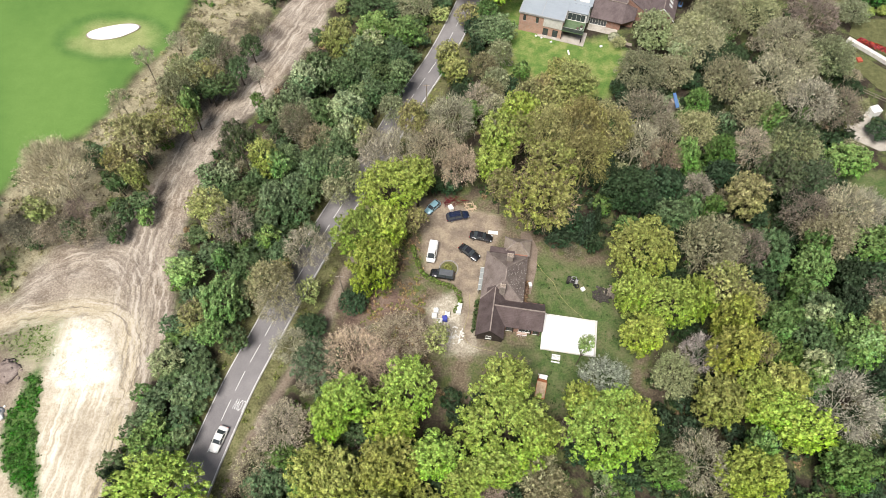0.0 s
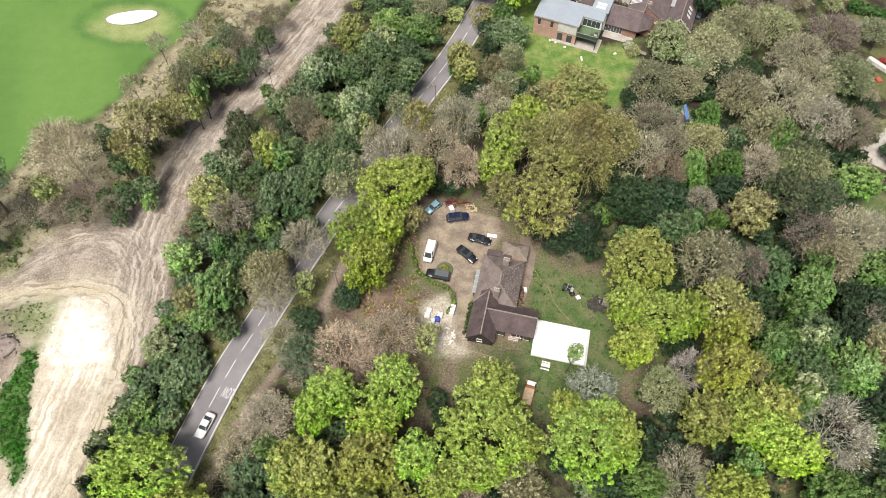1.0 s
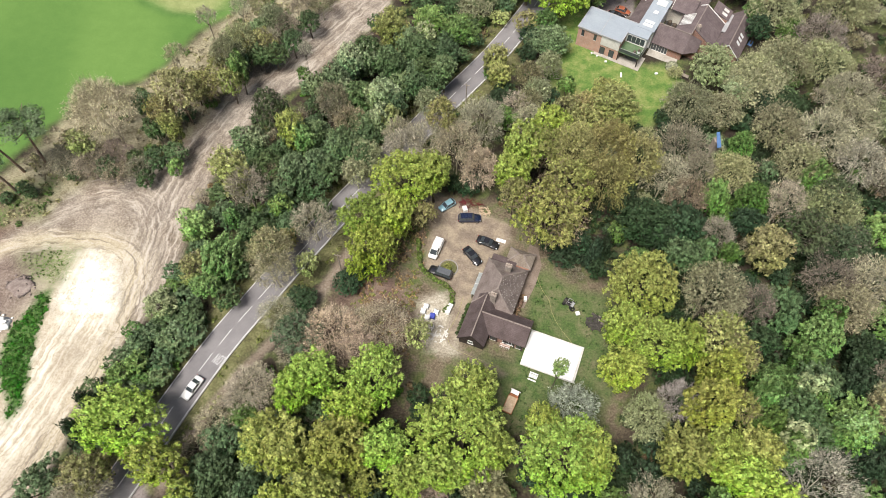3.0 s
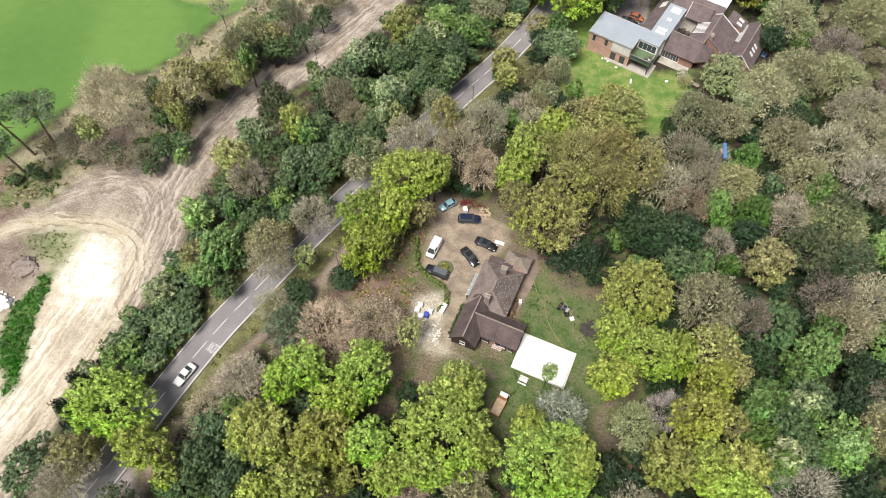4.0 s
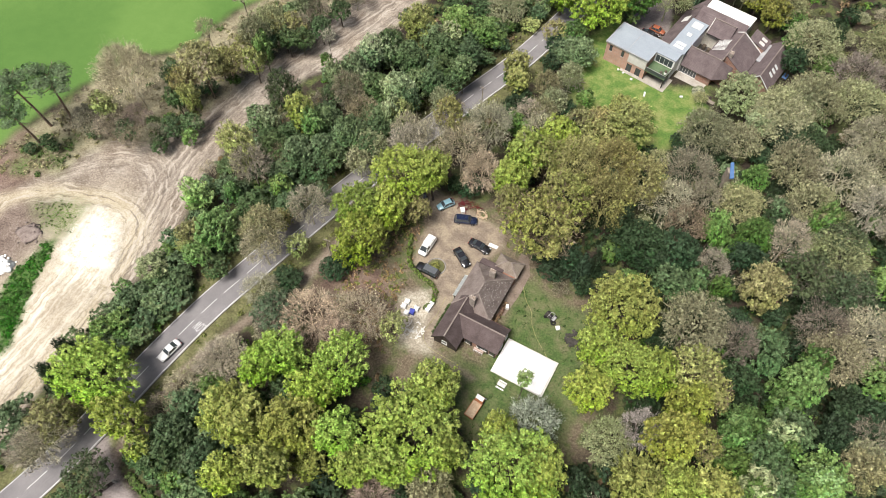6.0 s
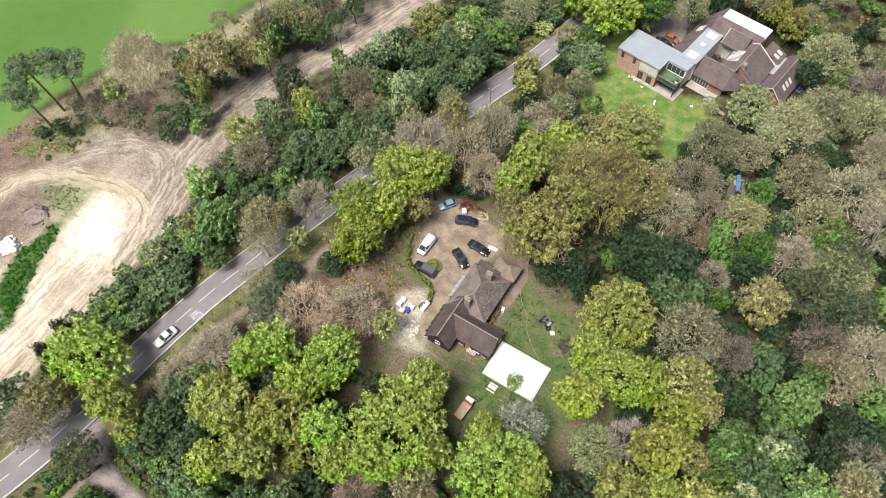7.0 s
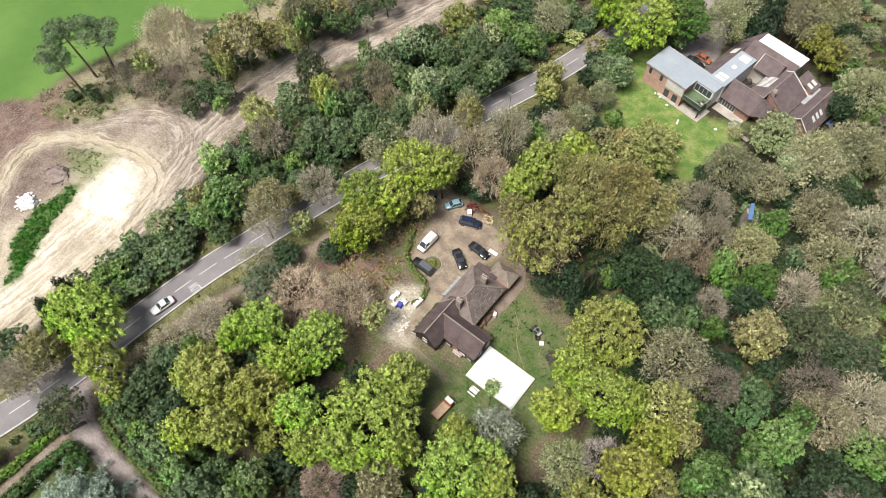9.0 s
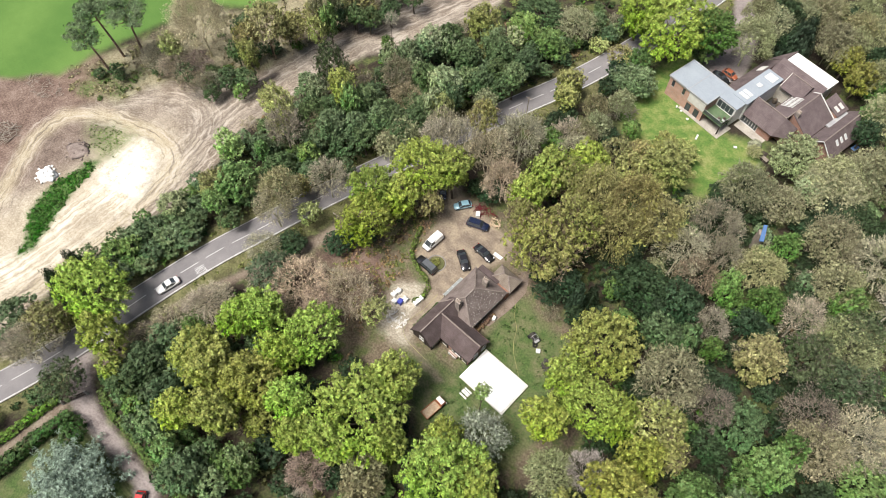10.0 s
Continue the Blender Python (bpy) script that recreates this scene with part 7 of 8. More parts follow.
def car(style, colour, x, y, heading, label, roof=None, name="car"):
    """A parked car: lower body, glasshouse, roof, wheels, lamps and mirrors. heading: degrees of the nose from +x."""
    L, W, stations, (a0, a1, b1, b0), top = BODIES[style]
    root = tagged(new(name), label, name, group="parked cars")
    root.matrix_world = pose(x, y, 0.0, 0, 0, heading)
    half = W / 2
    bm = bmesh.new()
    rows = []
    for s, zt, hw in stations:
        u = L / 2 - s * L
        w = hw * half / 0.92
        ring = [(u, -w * 0.93, 0.28), (u, -w, 0.5), (u, -w * 0.985, zt - 0.1), (u, -w * 0.86, zt), (u, 0, zt + 0.035), (u, w * 0.86, zt), (u, w * 0.985, zt - 0.1), (u, w, 0.5), (u, w * 0.93, 0.28)]
        rows.append([bm.verts.new(p) for p in ring])
    for r, s_ in zip(rows, rows[1:]):
        for k in range(len(r)):
            j = (k + 1) % len(r)
            bm.faces.new((r[k], r[j], s_[j], s_[k]))
    bm.faces.new(rows[0])
    bm.faces.new(rows[-1][::-1])
    body = part("body", bm, GLOSS[colour], root, smooth=True)
    waist = float(np.interp(0.5, [s for s, _, _ in stations], [z for _, z, _ in stations]))

    def level(s):
        return float(np.interp(s, [q for q, _, _ in stations], [z for _, z, _ in stations]))

    bm = bmesh.new()
    lo = [(L / 2 - s * L, w, level(s) - 0.02) for s, w in ((a0, half * 0.82), (a1 - 0.02, half * 0.9), (b1, half * 0.9), (b0, half * 0.8))]
    hi = [(L / 2 - s * L, w, z) for s, w, z in ((a1, half * 0.7, top - 0.07), (a1 + 0.06, half * 0.74, top - 0.03), (b1 - 0.06, half * 0.74, top - 0.03), (b1, half * 0.7, top - 0.08))]
    lv = [[bm.verts.new((u, s * w, z)) for u, w, z in lo] for s in (-1, 1)]
    hv = [[bm.verts.new((u, s * w, z)) for u, w, z in hi] for s in (-1, 1)]
    for k in range(3):
        for q in (0, 1):
            bm.faces.new((lv[q][k], lv[q][k + 1], hv[q][k + 1], hv[q][k]))
        bm.faces.new((hv[0][k], hv[0][k + 1], hv[1][k + 1], hv[1][k]))
    bm.faces.new((lv[0][0], hv[0][0], hv[1][0], lv[1][0]))
    bm.faces.new((lv[0][3], lv[1][3], hv[1][3], hv[0][3]))
    glasshouse = part("glasshouse", bm, GLASS, root, "dark tinted windows")
    r0, r1 = L / 2 - (a1 + 0.015) * L, L / 2 - (b1 - 0.01) * L
    bm = boxed(r1, r0, -half * 0.73, half * 0.73, top - 0.06, top, 0.025)
    part("roof_panel", bm, GLOSS[roof or colour], root)
    for s in (-1, 1):
        m_ = (a1 + b1) / 2
        for sa, sb, wa, wb in ((a0, a1, 0.83, 0.71), (b0, b1, 0.83, 0.71), (m_, m_, 0.905, 0.735)):
            part("pillar", bar(bmesh.new(), (L / 2 - sa * L, s * half * wa, level(sa)), (L / 2 - sb * L, s * half * wb, top - 0.05), 0.07), GLOSS[colour], root)
        if style == "van":
            part("side_panel", plate(bmesh.new(), [(L / 2 - 0.45 * L, s * half * 0.93, top - 0.18), (L / 2 - 0.95 * L, s * half * 0.93, top - 0.18), (L / 2 - 0.95 * L, s * half * 0.74, top - 0.06), (L / 2 - 0.45 * L, s * half * 0.74, top - 0.06)], 0.62), GLOSS[colour], root)
        part("mirror", boxed(L / 2 - (a0 + 0.05) * L - 0.1, L / 2 - (a0 + 0.05) * L + 0.08, s * half * 1.0 - 0.11, s * half * 1.0 + 0.11, waist + 0.02, waist + 0.17, 0.03), BLACK_TRIM, root)
        part("headlight", boxed(L / 2 - 0.06 * L - 0.1, L / 2 - 0.02 * L, s * half * 0.72 - 0.16, s * half * 0.72 + 0.13, 0.6, 0.72, 0.03), LAMP_GLASS, root)
        part("tail_light", boxed(-L / 2 + 0.0, -L / 2 + 0.12, s * half * 0.74 - 0.14, s * half * 0.74 + 0.12, 0.66, 0.86, 0.03), RED_LAMP, root)
        for u in (L / 2 - 0.18 * L, -L / 2 + 0.19 * L):
            rot = Matrix.Translation((u, s * (half - 0.1), 0.33)) @ Matrix.Rotation(radians(90), 4, "X")
            bm = bmesh.new()
            bmesh.ops.create_cone(bm, cap_ends=True, segments=18, radius1=0.33, radius2=0.33, depth=0.22, matrix=rot)
            wheel = part("wheel", bm, RUBBER, root)
            bm = bmesh.new()
            bmesh.ops.create_cone(bm, cap_ends=True, segments=12, radius1=0.22, radius2=0.2, depth=0.24, matrix=rot)
            part("rim", bm, ALLOY, wheel)
    part("bumper", boxed(L / 2 - 0.14, L / 2 + 0.04, -half * 0.78, half * 0.78, 0.3, 0.5, 0.05), BLACK_TRIM, root)
    part("bumper", boxed(-L / 2 - 0.04, -L / 2 + 0.14, -half * 0.8, half * 0.8, 0.3, 0.52, 0.05), BLACK_TRIM, root)
    return root


car("van", "white", -1.5, 69.3, 262, "white panel van parked on the gravel drive", name="van")
car("pickup", "black", 0.7, 64.2, 172, "black off-road car with a grey roof beside the island bed", "silver")
car("saloon", "black", 6.0, 69.5, 321, "black saloon car parked on the gravel drive")
car("saloon", "black", 8.4, 73.3, 349, "glossy black saloon car parked near the house")
car("estate", "navy", 3.5, 78.2, 15, "dark navy estate car parked beside scrap")
car("hatch", "blue", -1.8, 80.3, 229, "faded pale blue hatchback parked under trees")
car("hatch", "navy", -7.2, 80.6, 300, "dark blue hatchback half hidden under trees")
car("hatch", "orange", 27.9, 149.5, 348, "orange hatchback parked on the tarmac drive")
car("saloon", "black", 26.5, 147.3, 344, "dark saloon parked on the tarmac drive")
car("hatch", "red", -10.6, -0.4, 300, "bright red car parked on the tarmac drive")
car("saloon", "white", -37.4, 30.4, 254, "white saloon car on the grey asphalt road")


# ---- things in the clearing ----
TAN_WOOD = mottled("sawn_timber", (0.32, 0.23, 0.15), (0.47, 0.36, 0.25), (0.58, 0.47, 0.35), 5, 1.5)
GREY_WOOD = mottled("weathered_wood", (0.17, 0.14, 0.115), (0.28, 0.24, 0.2), (0.38, 0.34, 0.29), 5, 1.2)
RED_METAL = paint("rusty_red_paint", (0.14, 0.014, 0.02), 0.55, 0, 0.5)
DARK_METAL = mottled("dark_scrap_metal", (0.02, 0.018, 0.016), (0.05, 0.045, 0.04), (0.1, 0.09, 0.08), 6, 1.5, 0.7)
BLUE_PLASTIC = paint("blue_plastic", (0.06, 0.08, 0.42), 0.45, 0, 0.2)
BLUE_TARP = paint("blue_tarpaulin", (0.1, 0.2, 0.42), 0.5, 0, 0.3)
WHITE_PLASTIC = paint("white_plastic", (0.78, 0.78, 0.76), 0.4, 0, 0.12)
SOIL = mottled("dug_soil", (0.13, 0.1, 0.09), (0.23, 0.185, 0.165), (0.33, 0.28, 0.25), 5, 1)
MACHINE_ORANGE = paint("faded_orange_paint", (0.42, 0.16, 0.07), 0.5, 0, 0.35)


def heap(name, x, y, rx, ry, h, material, label, category, seed, lumps=26, size=0.35):
    """Loose lumps lying in a low heap."""
    rs = np.random.RandomState(seed)
    root = tagged(new(name), label, category)
    root.location = (x, y, 0)
    bm = bmesh.new()
    bmesh.ops.create_icosphere(bm, subdivisions=3, radius=1.0)
    for v in bm.verts:
        k = 0.8 + 0.4 * noise.noise(v.co * 2.1 + Vector((seed, 0, 0)))
        v.co = Vector((v.co.x * rx * k, v.co.y * ry * k, max(v.co.z, -0.1) * h * k))
    part("mound", bm, material, root, smooth=True)
    for i in range(lumps):
        w, q = rs.uniform(0, 6.28), math.sqrt(rs.uniform(0.05, 1.2))
        bm = bmesh.new()
        bmesh.ops.create_icosphere(bm, subdivisions=1, radius=size * rs.uniform(0.5, 1.2))
        for v in bm.verts:
            v.co *= rs.uniform(0.7, 1.2)
            v.co.z *= 0.7
        lump = part("lump", bm, material, root)
        lump.location = (math.cos(w) * q * rx, math.sin(w) * q * ry, max(0.05, h * (1 - q * q) * 0.85))
    return root


CHALK_ROCK = mottled("chalk_rock", (0.7, 0.68, 0.64), (0.83, 0.82, 0.8), (0.88, 0.88, 0.87), 4, 1)
heap("chalk_pile", -78.9, 33.3, 2.6, 2.3, 1.1, CHALK_ROCK, "pile of bright white chalk lumps on bare soil", "chalk pile", 601)
SAND = mottled("bunker_sand", (0.78, 0.74, 0.65), (0.85, 0.82, 0.74), (0.88, 0.86, 0.8), 6, 0.5)


def bunker():
    """A shallow sand bunker with a turf lip."""
    b = tagged(new("golf_bunker"), "pale sand bunker with a turf lip on the golf course", "bunker")
    b.matrix_world = pose(-83.7, 130.7, 0.12, 0, 0, 13)
    for name, k, z, mat_ in (("lip", 1.06, 0.0, GREY_WOOD), ("sand", 1.0, 0.05, SAND)):
        bm = bmesh.new()
        ring = []
        for i in range(40):
            w = 2 * math.pi * i / 40
            r = 1 + 0.09 * math.sin(2 * w + 0.6) + 0.05 * math.sin(3 * w)
            ring.append(bm.verts.new((math.cos(w) * 5.9 * k * r, math.sin(w) * 2.5 * k * r, z)))
        mid = bm.verts.new((0, 0, z - (0.0 if name == "lip" else -0.02)))
        for i in range(40):
            bm.faces.new((ring[i], ring[(i + 1) % 40], mid))
        part(name, bm, mat_, b)


bunker()
def scatter_bars(name, x, y, rx, ry, count, length, width, material, label, category, seed, lift=0.5, piece="plank"):
    """Planks, poles or bars thrown on a heap."""
    rs = np.random.RandomState(seed)
    root = tagged(new(name), label, category)
    root.location = (x, y, 0)
    for i in range(count):
        w, a = rs.uniform(0, 6.28), rs.uniform(0, 3.14)
        q = math.sqrt(rs.rand())
        c = Vector((math.cos(w) * q * rx, math.sin(w) * q * ry, 0.08 + rs.uniform(0, lift) * (1 - q * 0.7)))
        d = Vector((math.cos(a), math.sin(a), rs.uniform(-0.25, 0.25) * min(1, lift))) * length * rs.uniform(0.5, 1.0) / 2
        part(piece, bar(bmesh.new(), c - d, c + d, width * rs.uniform(0.7, 1.3), width * 0.6), material, root)
    return root


scatter_bars("red_scrap", 2.8, 81.9, 2.7, 1.3, 46, 1.7, 0.09, RED_METAL, "tangle of dark red metal scrap by the cars", "scrap metal", 611, 1.0, "bar")
scatter_bars("timber_pile", 6.0, 80.8, 1.3, 0.9, 26, 1.2, 0.14, TAN_WOOD, "untidy pile of pale sawn timber", "timber pile", 612, 0.9)
scatter_bars("brushwood_pile", 11.2, 124.2, 5.0, 3.4, 190, 1.6, 0.08, GREY_WOOD, "wide pile of pale cut brushwood beside the lawn", "brushwood", 613, 1.3, "branch")
scatter_bars("log_pile", -96.5, 35.2, 3.2, 3.0, 60, 3.2, 0.12, GREY_WOOD, "stack of cut branches and thin logs", "log pile", 614, 1.0, "log")
scatter_bars("felled_branches", -101.0, 49.5, 6.0, 3.0, 80, 1.7, 0.07, GREY_WOOD, "felled branches strewn over reddish soil", "branches", 615, 0.5, "branch")
scatter_bars("garden_debris", 32.2, 60.9, 1.7, 1.4, 36, 2.0, 0.36, DARK_METAL, "dark heap of scrap wood and metal on the lawn", "debris", 616, 0.8)
scatter_bars("garden_debris", 34.6, 61.6, 1.7, 1.3, 36, 1.6, 0.34, GREY_WOOD, "grey heap of broken boards on the lawn", "debris", 617, 0.7)
scatter_bars("building_rubble", 3.2, 51.4, 2.2, 1.8, 34, 0.9, 0.2, PALE_TRIM, "broken plasterboard and rubble on bare ground", "rubble", 618, 0.3, "board")
heap("soil_heap", -79.1, 41.8, 3.2, 2.6, 0.35, SOIL, "low heap of grey-brown dug soil", "soil heap", 619, 14, 0.3)


def builders_bag(x, y, material, label, seed):
    bm = bmesh.new()
    bmesh.ops.create_cube(bm, size=1.0)
    bmesh.ops.subdivide_edges(bm, edges=bm.edges[:], cuts=4, use_grid_fill=True)
    for v in bm.verts:
        k = 1 + 0.28 * noise.noise(v.co * 3 + Vector((seed, 2, 1)))
        v.co = Vector((v.co.x * 0.95 * k, v.co.y * 0.95 * k, (v.co.z + 0.5) * 0.75 * (k if v.co.z > 0 else 1)))
    ob = link_mesh("builders_bag", bm, material, smooth=True)
    ob.location = (x, y, 0)
    return tagged(ob, label, "bag")


for bx, by, bmat, blab in ((-0.6, 55.3, WHITE_PLASTIC, "full white builders bag beside rubble"), (1.4, 54.7, BLUE_PLASTIC, "blue plastic sheeting bundled on the ground"), (0.5, 54.2, WHITE_PLASTIC, "crumpled white builders bag"),
                           (1.9, 55.6, WHITE_PLASTIC, "crumpled white builders bag"), (-0.3, 56.4, WHITE_PLASTIC, "crumpled white builders bag")):
    builders_bag(bx, by, bmat, blab, bx * 3.1)


def lying_sheet(x, y, w, d, turn, label, z=0.1, material=None):
    ob = link_mesh("white_board", boxed(-w / 2, w / 2, -d / 2, d / 2, 0, z, 0.02), material or WHITE_PLASTIC)
    ob.matrix_world = pose(x, y, 0.03, 0, 0, turn)
    return tagged(ob, label, "board")


lying_sheet(10.9, 74.7, 2.0, 0.8, -5, "white sheet material lying beside the parked car")
lying_sheet(2, 80.4, 0.9, 1.2, 30, "white plastic tank beside red scrap", 0.7)
lying_sheet(4.15, 56.9, 0.9, 2.2, -10, "white box lid beside the hedge", 0.8)
lying_sheet(28.5, 62.0, 0.8, 0.8, 30, "small white tub on the lawn", 0.4)
lying_sheet(18.1, 62.6, 0.6, 0.9, 10, "small white garden ornament by the wall", 0.7)


def picnic_bench(x, y, turn):
    b = tagged(new("picnic_bench"), "small whitish wooden picnic bench on the grass", "bench")
    b.matrix_world = pose(x, y, 0, 0, 0, turn)
    for k in range(4):
        part("tabletop_board", boxed(-0.8, 0.8, -0.36 + k * 0.19, -0.2 + k * 0.19, 0.7, 0.74), WHITE_FRAME, b)
    for s in (-1, 1):
        part("seat", boxed(-0.8, 0.8, s * 0.7 - 0.13, s * 0.7 + 0.13, 0.42, 0.46), WHITE_FRAME, b)
        part("frame", bar(bar(bmesh.new(), (s * 0.55, -0.75, 0), (s * 0.55, -0.2, 0.7), 0.08), (s * 0.55, 0.75, 0), (s * 0.55, 0.2, 0.7), 0.08), GREY_WOOD, b)


picnic_bench(22.3, 47.2, -10)


def garden_machine(x, y, turn):
    """An open-framed dark buggy."""
    b = tagged(new("garden_buggy"), "dark open-framed garden buggy standing on the lawn", "buggy")
    b.matrix_world = pose(x, y, 0, 0, 0, turn)
    part("chassis", boxed(-1.1, 1.1, -0.55, 0.55, 0.35, 0.55, 0.04), DARK_METAL, b)
    part("engine_cover", boxed(0.4, 1.05, -0.4, 0.4, 0.55, 0.85, 0.06), DARK_METAL, b)
    part("seat", boxed(-0.5, 0.1, -0.45, 0.45, 0.55, 0.75, 0.05), BLACK_TRIM, b)
    bm = bmesh.new()
    for s in (-1, 1):
        bar(bm, (-0.6, s * 0.5, 0.5), (-0.6, s * 0.45, 1.5), 0.06)
        bar(bm, (0.4, s * 0.5, 0.5), (0.2, s * 0.45, 1.5), 0.06)
        bar(bm, (-0.6, s * 0.45, 1.5), (0.2, s * 0.45, 1.5), 0.06)
    bar(bm, (-0.6, -0.45, 1.5), (-0.6, 0.45, 1.5), 0.06)
    bar(bm, (0.2, -0.45, 1.5), (0.2, 0.45, 1.5), 0.06)
    part("roll_cage", bm, LEAD, b)
    part("rack", boxed(-1.1, -0.6, -0.5, 0.5, 0.6, 0.7), LEAD, b)
    for u in (-0.75, 0.75):
        for s in (-1, 1):
            bm = bmesh.new()
            bmesh.ops.create_cone(bm, cap_ends=True, segments=14, radius1=0.32, radius2=0.32, depth=0.24, matrix=Matrix.Translation((u, s * 0.66, 0.32)) @ Matrix.Rotation(radians(90), 4, "X"))
            part("wheel", bm, RUBBER, b)


garden_machine(26.5, 63.7, 160)
tyre_bm = bmesh.new()
for i in range(24):
    w0, w1 = 2 * math.pi * i / 24, 2 * math.pi * (i + 1) / 24
    bar(tyre_bm, (math.cos(w0) * 0.36, math.sin(w0) * 0.36, 0.14), (math.cos(w1) * 0.36, math.sin(w1) * 0.36, 0.14), 0.26, 0.24)
tyre = tagged(link_mesh("tyre", tyre_bm, RUBBER), "old black tyre lying on the lawn", "tyre")
tyre.location = (27.4, 62.7, 0.03)


def dumper(x, y, turn):
    """A small site dumper with an open skip body."""
    d = tagged(new("dumper_truck"), "small orange tipper truck with an open wooden-sided bed", "truck")
    d.matrix_world = pose(x, y, 0, 0, 0, turn)
    part("chassis", boxed(-2.3, 2.2, -0.6, 0.6, 0.45, 0.65, 0.03), DARK_METAL, d)
    bed = part("bed", boxed(-2.3, 0.9, -0.85, 0.85, 0.75, 0.9, 0.02), TAN_WOOD, d)
    for a in ((-2.3, 0.9, -0.92, -0.85), (-2.3, 0.9, 0.85, 0.92), (-2.37, -2.3, -0.92, 0.92), (0.9, 0.97, -0.92, 0.92)):
        part("side_board", boxed(*a, 0.75, 1.3), MACHINE_ORANGE, bed)
    part("cab", boxed(1.05, 2.2, -0.8, 0.8, 0.6, 1.3, 0.08), MACHINE_ORANGE, d)
    part("cab_window", boxed(1.15, 2.0, -0.72, 0.72, 1.3, 1.75, 0.08), GLASS, d)
    part("cab_roof", boxed(1.1, 1.95, -0.75, 0.75, 1.75, 1.83, 0.03), WHITE_PLASTIC, d)
    part("bumper", boxed(2.15, 2.32, -0.95, 0.95, 0.5, 0.75, 0.03), WHITE_PLASTIC, d)
    for u in (-1.4, 1.5):
        for s in (-1, 1):
            bm = bmesh.new()
            bmesh.ops.create_cone(bm, cap_ends=True, segments=16, radius1=0.4, radius2=0.4, depth=0.26, matrix=Matrix.Translation((u, s * 0.78, 0.4)) @ Matrix.Rotation(radians(90), 4, "X"))
            part("wheel", bm, RUBBER, d)


dumper(19.3, 41.6, 78)


def cable(pts, r, material, name, label, category):
    cu = bpy.data.curves.new(name, "CURVE")
    cu.dimensions, cu.bevel_depth, cu.bevel_resolution = "3D", r, 1
    sp = cu.splines.new("POLY")
    line = smooth_line(pts, 0.4)
    sp.points.add(len(line) - 1)
    for p, q in zip(sp.points, line):
        p.co = (q.x, q.y, 0.05, 1)
    tmp = new(name, cu)
    bpy.context.view_layer.update()
    me = bpy.data.meshes.new_from_object(tmp.evaluated_get(bpy.context.evaluated_depsgraph_get()))
    bpy.data.objects.remove(tmp)
    me.materials.append(material)
    return tagged(new(name, me), label, category)


HOSE = paint("yellow_hose", (0.36, 0.34, 0.14), 0.5)
cable([(19.6, 68.0), (21.0, 65.5), (22.8, 63.4), (23.6, 61.2), (25.2, 58.8), (27.6, 56.4), (28.4, 55.6)], 0.03, HOSE, "garden_hose", "long yellow garden hose lying over the lawn", "hose")
cable([(6.2, 60.5), (6.0, 56.0), (5.2, 53.0), (5.4, 50.8), (6.8, 49.4), (9.5, 48.7), (12.5, 48.2)], 0.032, HOSE, "garden_hose", "pale hose running round the house corner", "hose")

# storage box and blue sheet beside the far house
storage = tagged(new("storage_box"), "dark green garden storage box beside the lawn", "storage box")
storage.matrix_world = pose(44.8, 130.1, 0, 0, 0, -20)
part("body", boxed(-0.8, 0.8, -0.45, 0.45, -0.02, 0.75, 0.04), DARK_TIMBER, storage)
part("lid", boxed(-0.85, 0.85, -0.5, 0.5, 0.75, 0.83, 0.03), GREY_WOOD, storage, "grey-green lid")
sheet = tagged(new("blue_sheet"), "crumpled blue plastic sheet over a low crate by the brick wall", "tarpaulin")
sheet.matrix_world = pose(59.9, 145.4, 0, 0, 0, 72)
part("crate", boxed(-1.2, 1.2, -0.5, 0.5, -0.05, 0.6, 0.05), DARK_TIMBER, sheet)
part("cover", boxed(-1.05, 0.9, -0.56, 0.56, 0.45, 0.68, 0.06), BLUE_TARP, sheet, "blue plastic cover")

# round island bed with a stone edge
island = tagged(new("island_bed"), "round grassed island bed with a pale stone edge", "flower bed")
island.location = (1.9, 65.9, 0)
bm = bmesh.new()
bmesh.ops.create_cone(bm, cap_ends=True, segments=28, radius1=1.75, radius2=1.6, depth=0.24)
GRASS = mottled("garden_grass", (0.055, 0.065, 0.025), (0.1, 0.105, 0.042), (0.16, 0.155, 0.075), 5, 0.8)
part("turf", bm, GRASS, island)
for i in range(26):
    w = 2 * math.pi * i / 26
    e = part("edging_stone", boxed(-0.2, 0.2, -0.09, 0.09, 0, 0.2, 0.03), KERB, island)
    e.matrix_basis = Matrix.Translation((math.cos(w) * 1.85, math.sin(w) * 1.85, 0)) @ Matrix.Rotation(w + math.pi / 2, 4, "Z")

# paved path round the north end of the house and the rear terrace
SOIL_PATH = mottled("worn_path", (0.12, 0.092, 0.072), (0.195, 0.152, 0.122), (0.27, 0.22, 0.185), 5, 0.6)
PATIO = link_mesh("patio", plate(bmesh.new(), [(16.6, 60.2, 0.05), (18.2, 60.8, 0.05), (19.6, 66.5, 0.05), (20.0, 71.0, 0.05), (18.6, 74.8, 0.05), (16.8, 75.2, 0.05), (16.4, 66.0, 0.05)], 0.2), SOIL_PATH)
tagged(PATIO, "worn paved path beside the house", "patio", kind="structure")


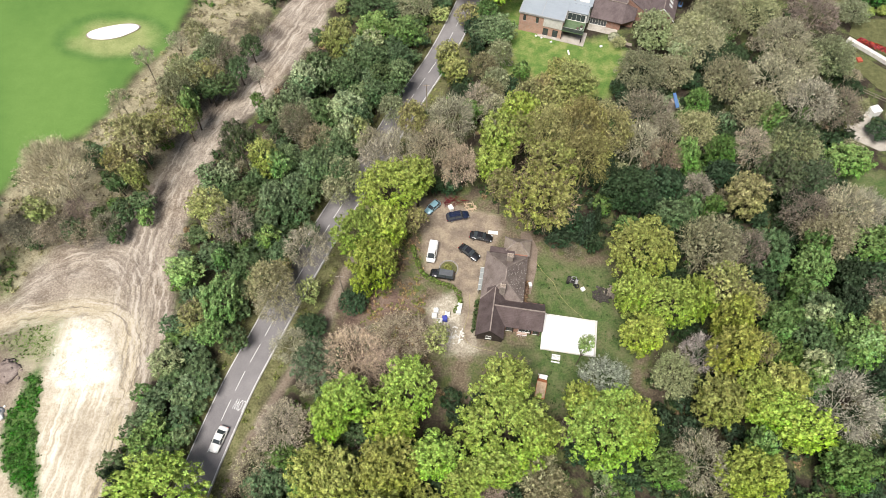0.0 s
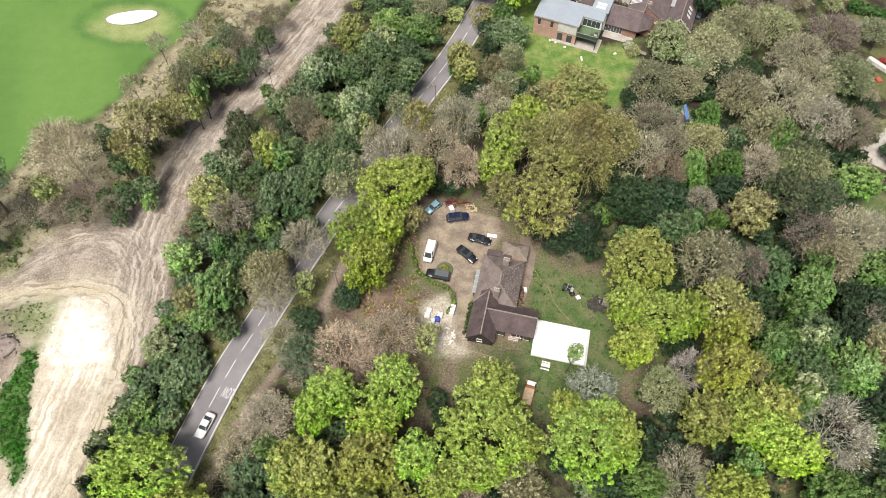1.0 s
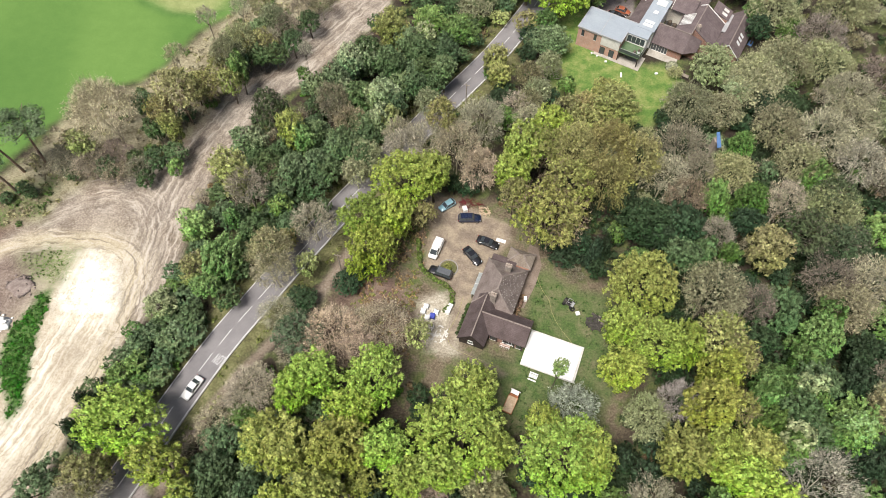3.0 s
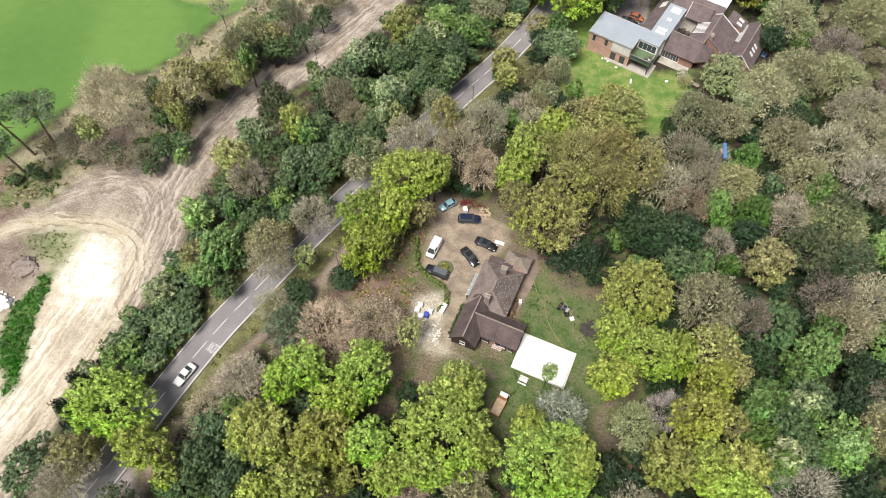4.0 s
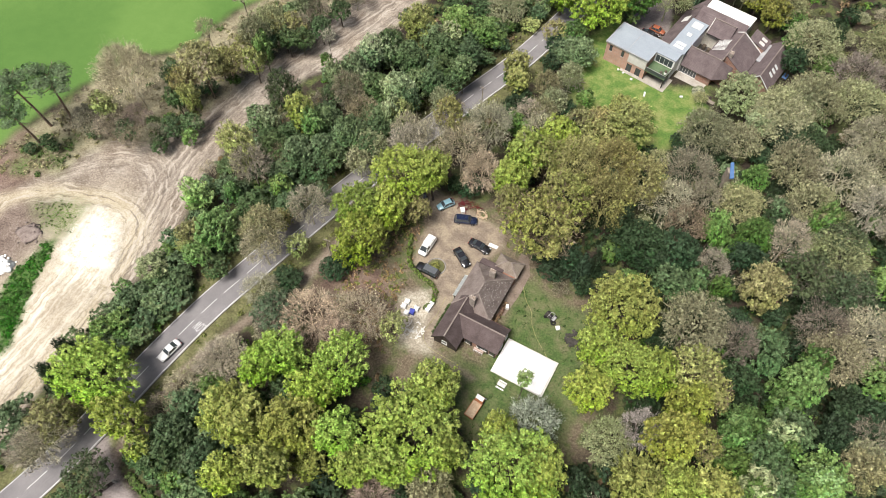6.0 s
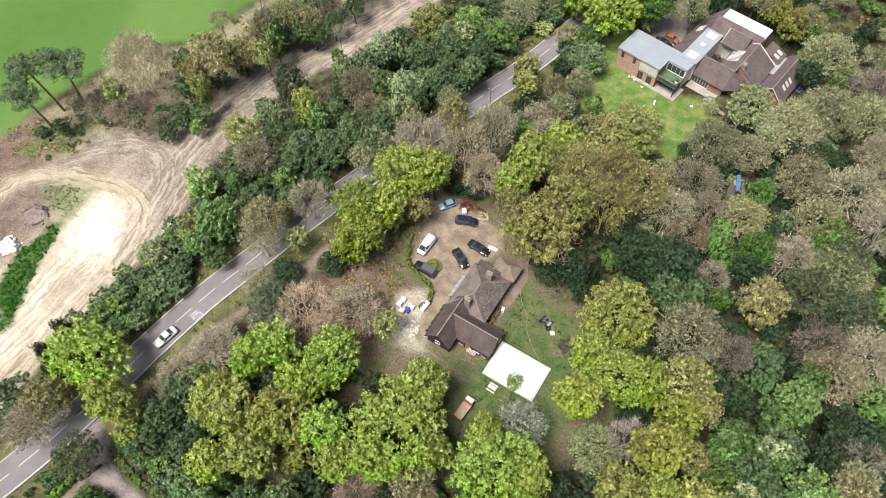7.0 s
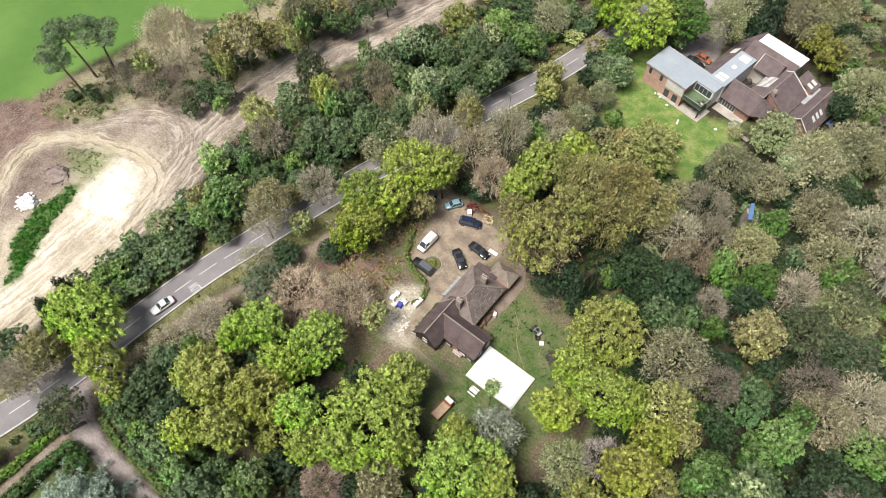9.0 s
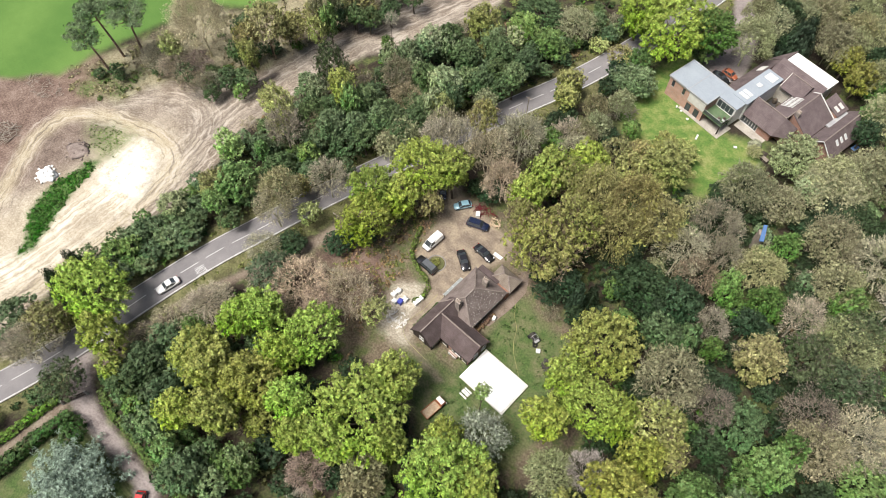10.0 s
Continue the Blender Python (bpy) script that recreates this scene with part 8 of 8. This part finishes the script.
def gate(x, y, turn):
    g = tagged(new("gate"), "dark double driveway gate between pale posts", "gate")
    g.matrix_world = pose(x, y, 0, 0, 0, turn)
    for s in (-1, 1):
        part("gate_post", boxed(s * 2.1 - 0.18, s * 2.1 + 0.18, -0.18, 0.18, 0, 1.6, 0.03), KERB, g)
        leaf = part("gate_leaf", boxed(min(s * 0.05, s * 1.9), max(s * 0.05, s * 1.9), -0.04, 0.04, 0.2, 0.3), DARK_TIMBER, g)
        for z in (0.5, 0.8, 1.1, 1.35):
            part("rail", boxed(min(s * 0.05, s * 1.9), max(s * 0.05, s * 1.9), -0.04, 0.04, z, z + 0.1), DARK_TIMBER, leaf)


gate(-33.6, 4.9, 62)


def street_post(x, y, h, name, label):
    p = tagged(new(name), label, "post", group="roadside posts")
    p.location = (x, y, 0)
    bm = bmesh.new()
    bmesh.ops.create_cone(bm, cap_ends=True, segments=10, radius1=0.13, radius2=0.09, depth=h, matrix=Matrix.Translation((0, 0, h / 2)))
    part("pole", bm, GREY_WOOD, p)
    part("crossarm", boxed(-0.7, 0.7, -0.06, 0.06, h - 0.5, h - 0.36), GREY_WOOD, p)
    for u in (-0.6, 0.6):
        bm = bmesh.new()
        bmesh.ops.create_cone(bm, cap_ends=True, segments=8, radius1=0.06, radius2=0.04, depth=0.18, matrix=Matrix.Translation((u, 0, h - 0.27)))
        part("insulator", bm, LEAD, p)


street_post(-4.2, 108.6, 7.5, "utility_pole", "grey wooden utility pole beside the road")
street_post(-18.8, 60.2, 6.5, "utility_pole", "grey wooden utility pole beside the footpath")


# rail fence along the far side of the road
def fence(pts, name, label, every=2.4, tall=1.1, material=None):
    f = tagged(new(name), label, "fence")
    line = smooth_line(pts, every)
    for p in line:
        part("post", boxed(p.x - 0.06, p.x + 0.06, p.y - 0.06, p.y + 0.06, 0, tall), material or GREY_WOOD, f)
    for a, b in zip(line, line[1:]):
        for z in (tall * 0.45, tall * 0.88):
            part("rail", bar(bmesh.new(), (a.x, a.y, z), (b.x, b.y, z), 0.05, 0.1), material or GREY_WOOD, f)


fence([tuple(p) for p in offset([Vector((-14, 103)), Vector((-6, 121.5)), Vector((-1.5, 133.5))], -1.8)], "roadside_fence", "dark timber rail fence beside the road", material=DARK_TIMBER)
fence([(97, 117.5), (103.5, 113.1), (112, 107)], "garden_fence", "weathered garden fence between plots", tall=1.5)

slide = tagged(new("play_slide"), "blue tarpaulin-covered play tower among bare trees", "play tower")
slide.location = (51.7, 107.9, 0)
slide.rotation_euler[2] = radians(22)
part("tower", boxed(-0.7, 0.7, -0.7, 0.7, 0, 5.2, 0.04), GREY_WOOD, slide)
part("cover", plate(bmesh.new(), [(-0.45, -1.7, 4.6), (0.45, -1.7, 4.6), (0.35, 0.9, 6.6), (-0.35, 0.9, 6.6)], 0.25), BLUE_TARP, slide, "blue tarpaulin cover")

# bits and pieces on the far lawn
for px, py, pw, pd, pt in ((22.1, 132.9, 0.35, 0.5, 20), (23.5, 132.3, 0.5, 0.35, 40), (25.8, 130.9, 0.6, 0.4, 10), (29.9, 127.3, 0.4, 1.4, 5), (38.1, 129.8, 0.7, 0.5, 30)):
    lying_sheet(px, py, pw, pd, pt, "small pale garden object on the far lawn", 0.3)
tb = tagged(new("garden_table"), "dark garden table with benches by the shrubs", "table")
tb.location = (43.9, 131.2, 0)
part("tabletop", boxed(-0.9, 0.9, -0.5, 0.5, 0.68, 0.74, 0.01), DARK_TIMBER, tb)
for s in (-1, 1):
    part("bench", boxed(-0.9, 0.9, s * 0.95 - 0.16, s * 0.95 + 0.16, 0.4, 0.45), DARK_TIMBER, tb)
    for u in (-0.7, 0.7):
        part("leg", boxed(u - 0.05, u + 0.05, s * 0.4 - 0.05, s * 0.4 + 0.05, 0, 0.68), DARK_TIMBER, tb)

# gardens at the edge of the wood
garden_wall = link_mesh("garden_wall", plate(bmesh.new(), [(99.6, 133.8, 0.9), (100.4, 134.6, 0.9), (115.4, 119.3, 0.9), (114.6, 118.5, 0.9)], 1.0), PALE_TRIM)
tagged(garden_wall, "long pale garden wall between lawns", "wall", kind="structure")
tagged(link_mesh("garden_lawn", plate(bmesh.new(), [(101, 136.2, 0.1), (104, 142, 0.1), (112, 142, 0.1), (122, 134, 0.1), (116, 122, 0.1)], 0.3), GRASS), "bright green garden lawn beyond the wall", "lawn", kind="structure")
tagged(link_mesh("garden_lawn", plate(bmesh.new(), [(99, 125, 0.1), (101, 130, 0.1), (113, 118, 0.1), (111, 112.5, 0.1), (103, 118, 0.1)], 0.3), GRASS), "small green garden lawn beside a fence", "lawn", kind="structure")
tagged(link_mesh("garden_lawn", plate(bmesh.new(), [(97, 141, 0.1), (98, 150, 0.1), (103, 150, 0.1), (103, 141, 0.1)], 0.3), GRASS), "green strip of lawn behind shrubs", "lawn", kind="structure")
tagged(link_mesh("patio_paving", plate(bmesh.new(), [(91.5, 103, 0.07), (92, 111, 0.07), (104, 110, 0.07), (106, 100, 0.07), (98, 99, 0.07)], 0.3), PAVING), "pale paved garden patio", "patio", kind="structure")
lying_sheet(99.2, 109.9, 2.4, 2.0, 20, "white garden canopy on the patio", 1.9)
lying_sheet(104.8, 104.0, 2.6, 5.0, 20, "white-topped garden structure beside the patio", 1.9)
lying_sheet(107.5, 118.6, 3.4, 1.4, -40, "garden seating under a white cover", 0.8)
lying_sheet(101.0, 127.2, 1.2, 1.4, 10, "orange-red garden cover on the lawn", 0.5, paint("red_cover", (0.45, 0.1, 0.06), 0.6))
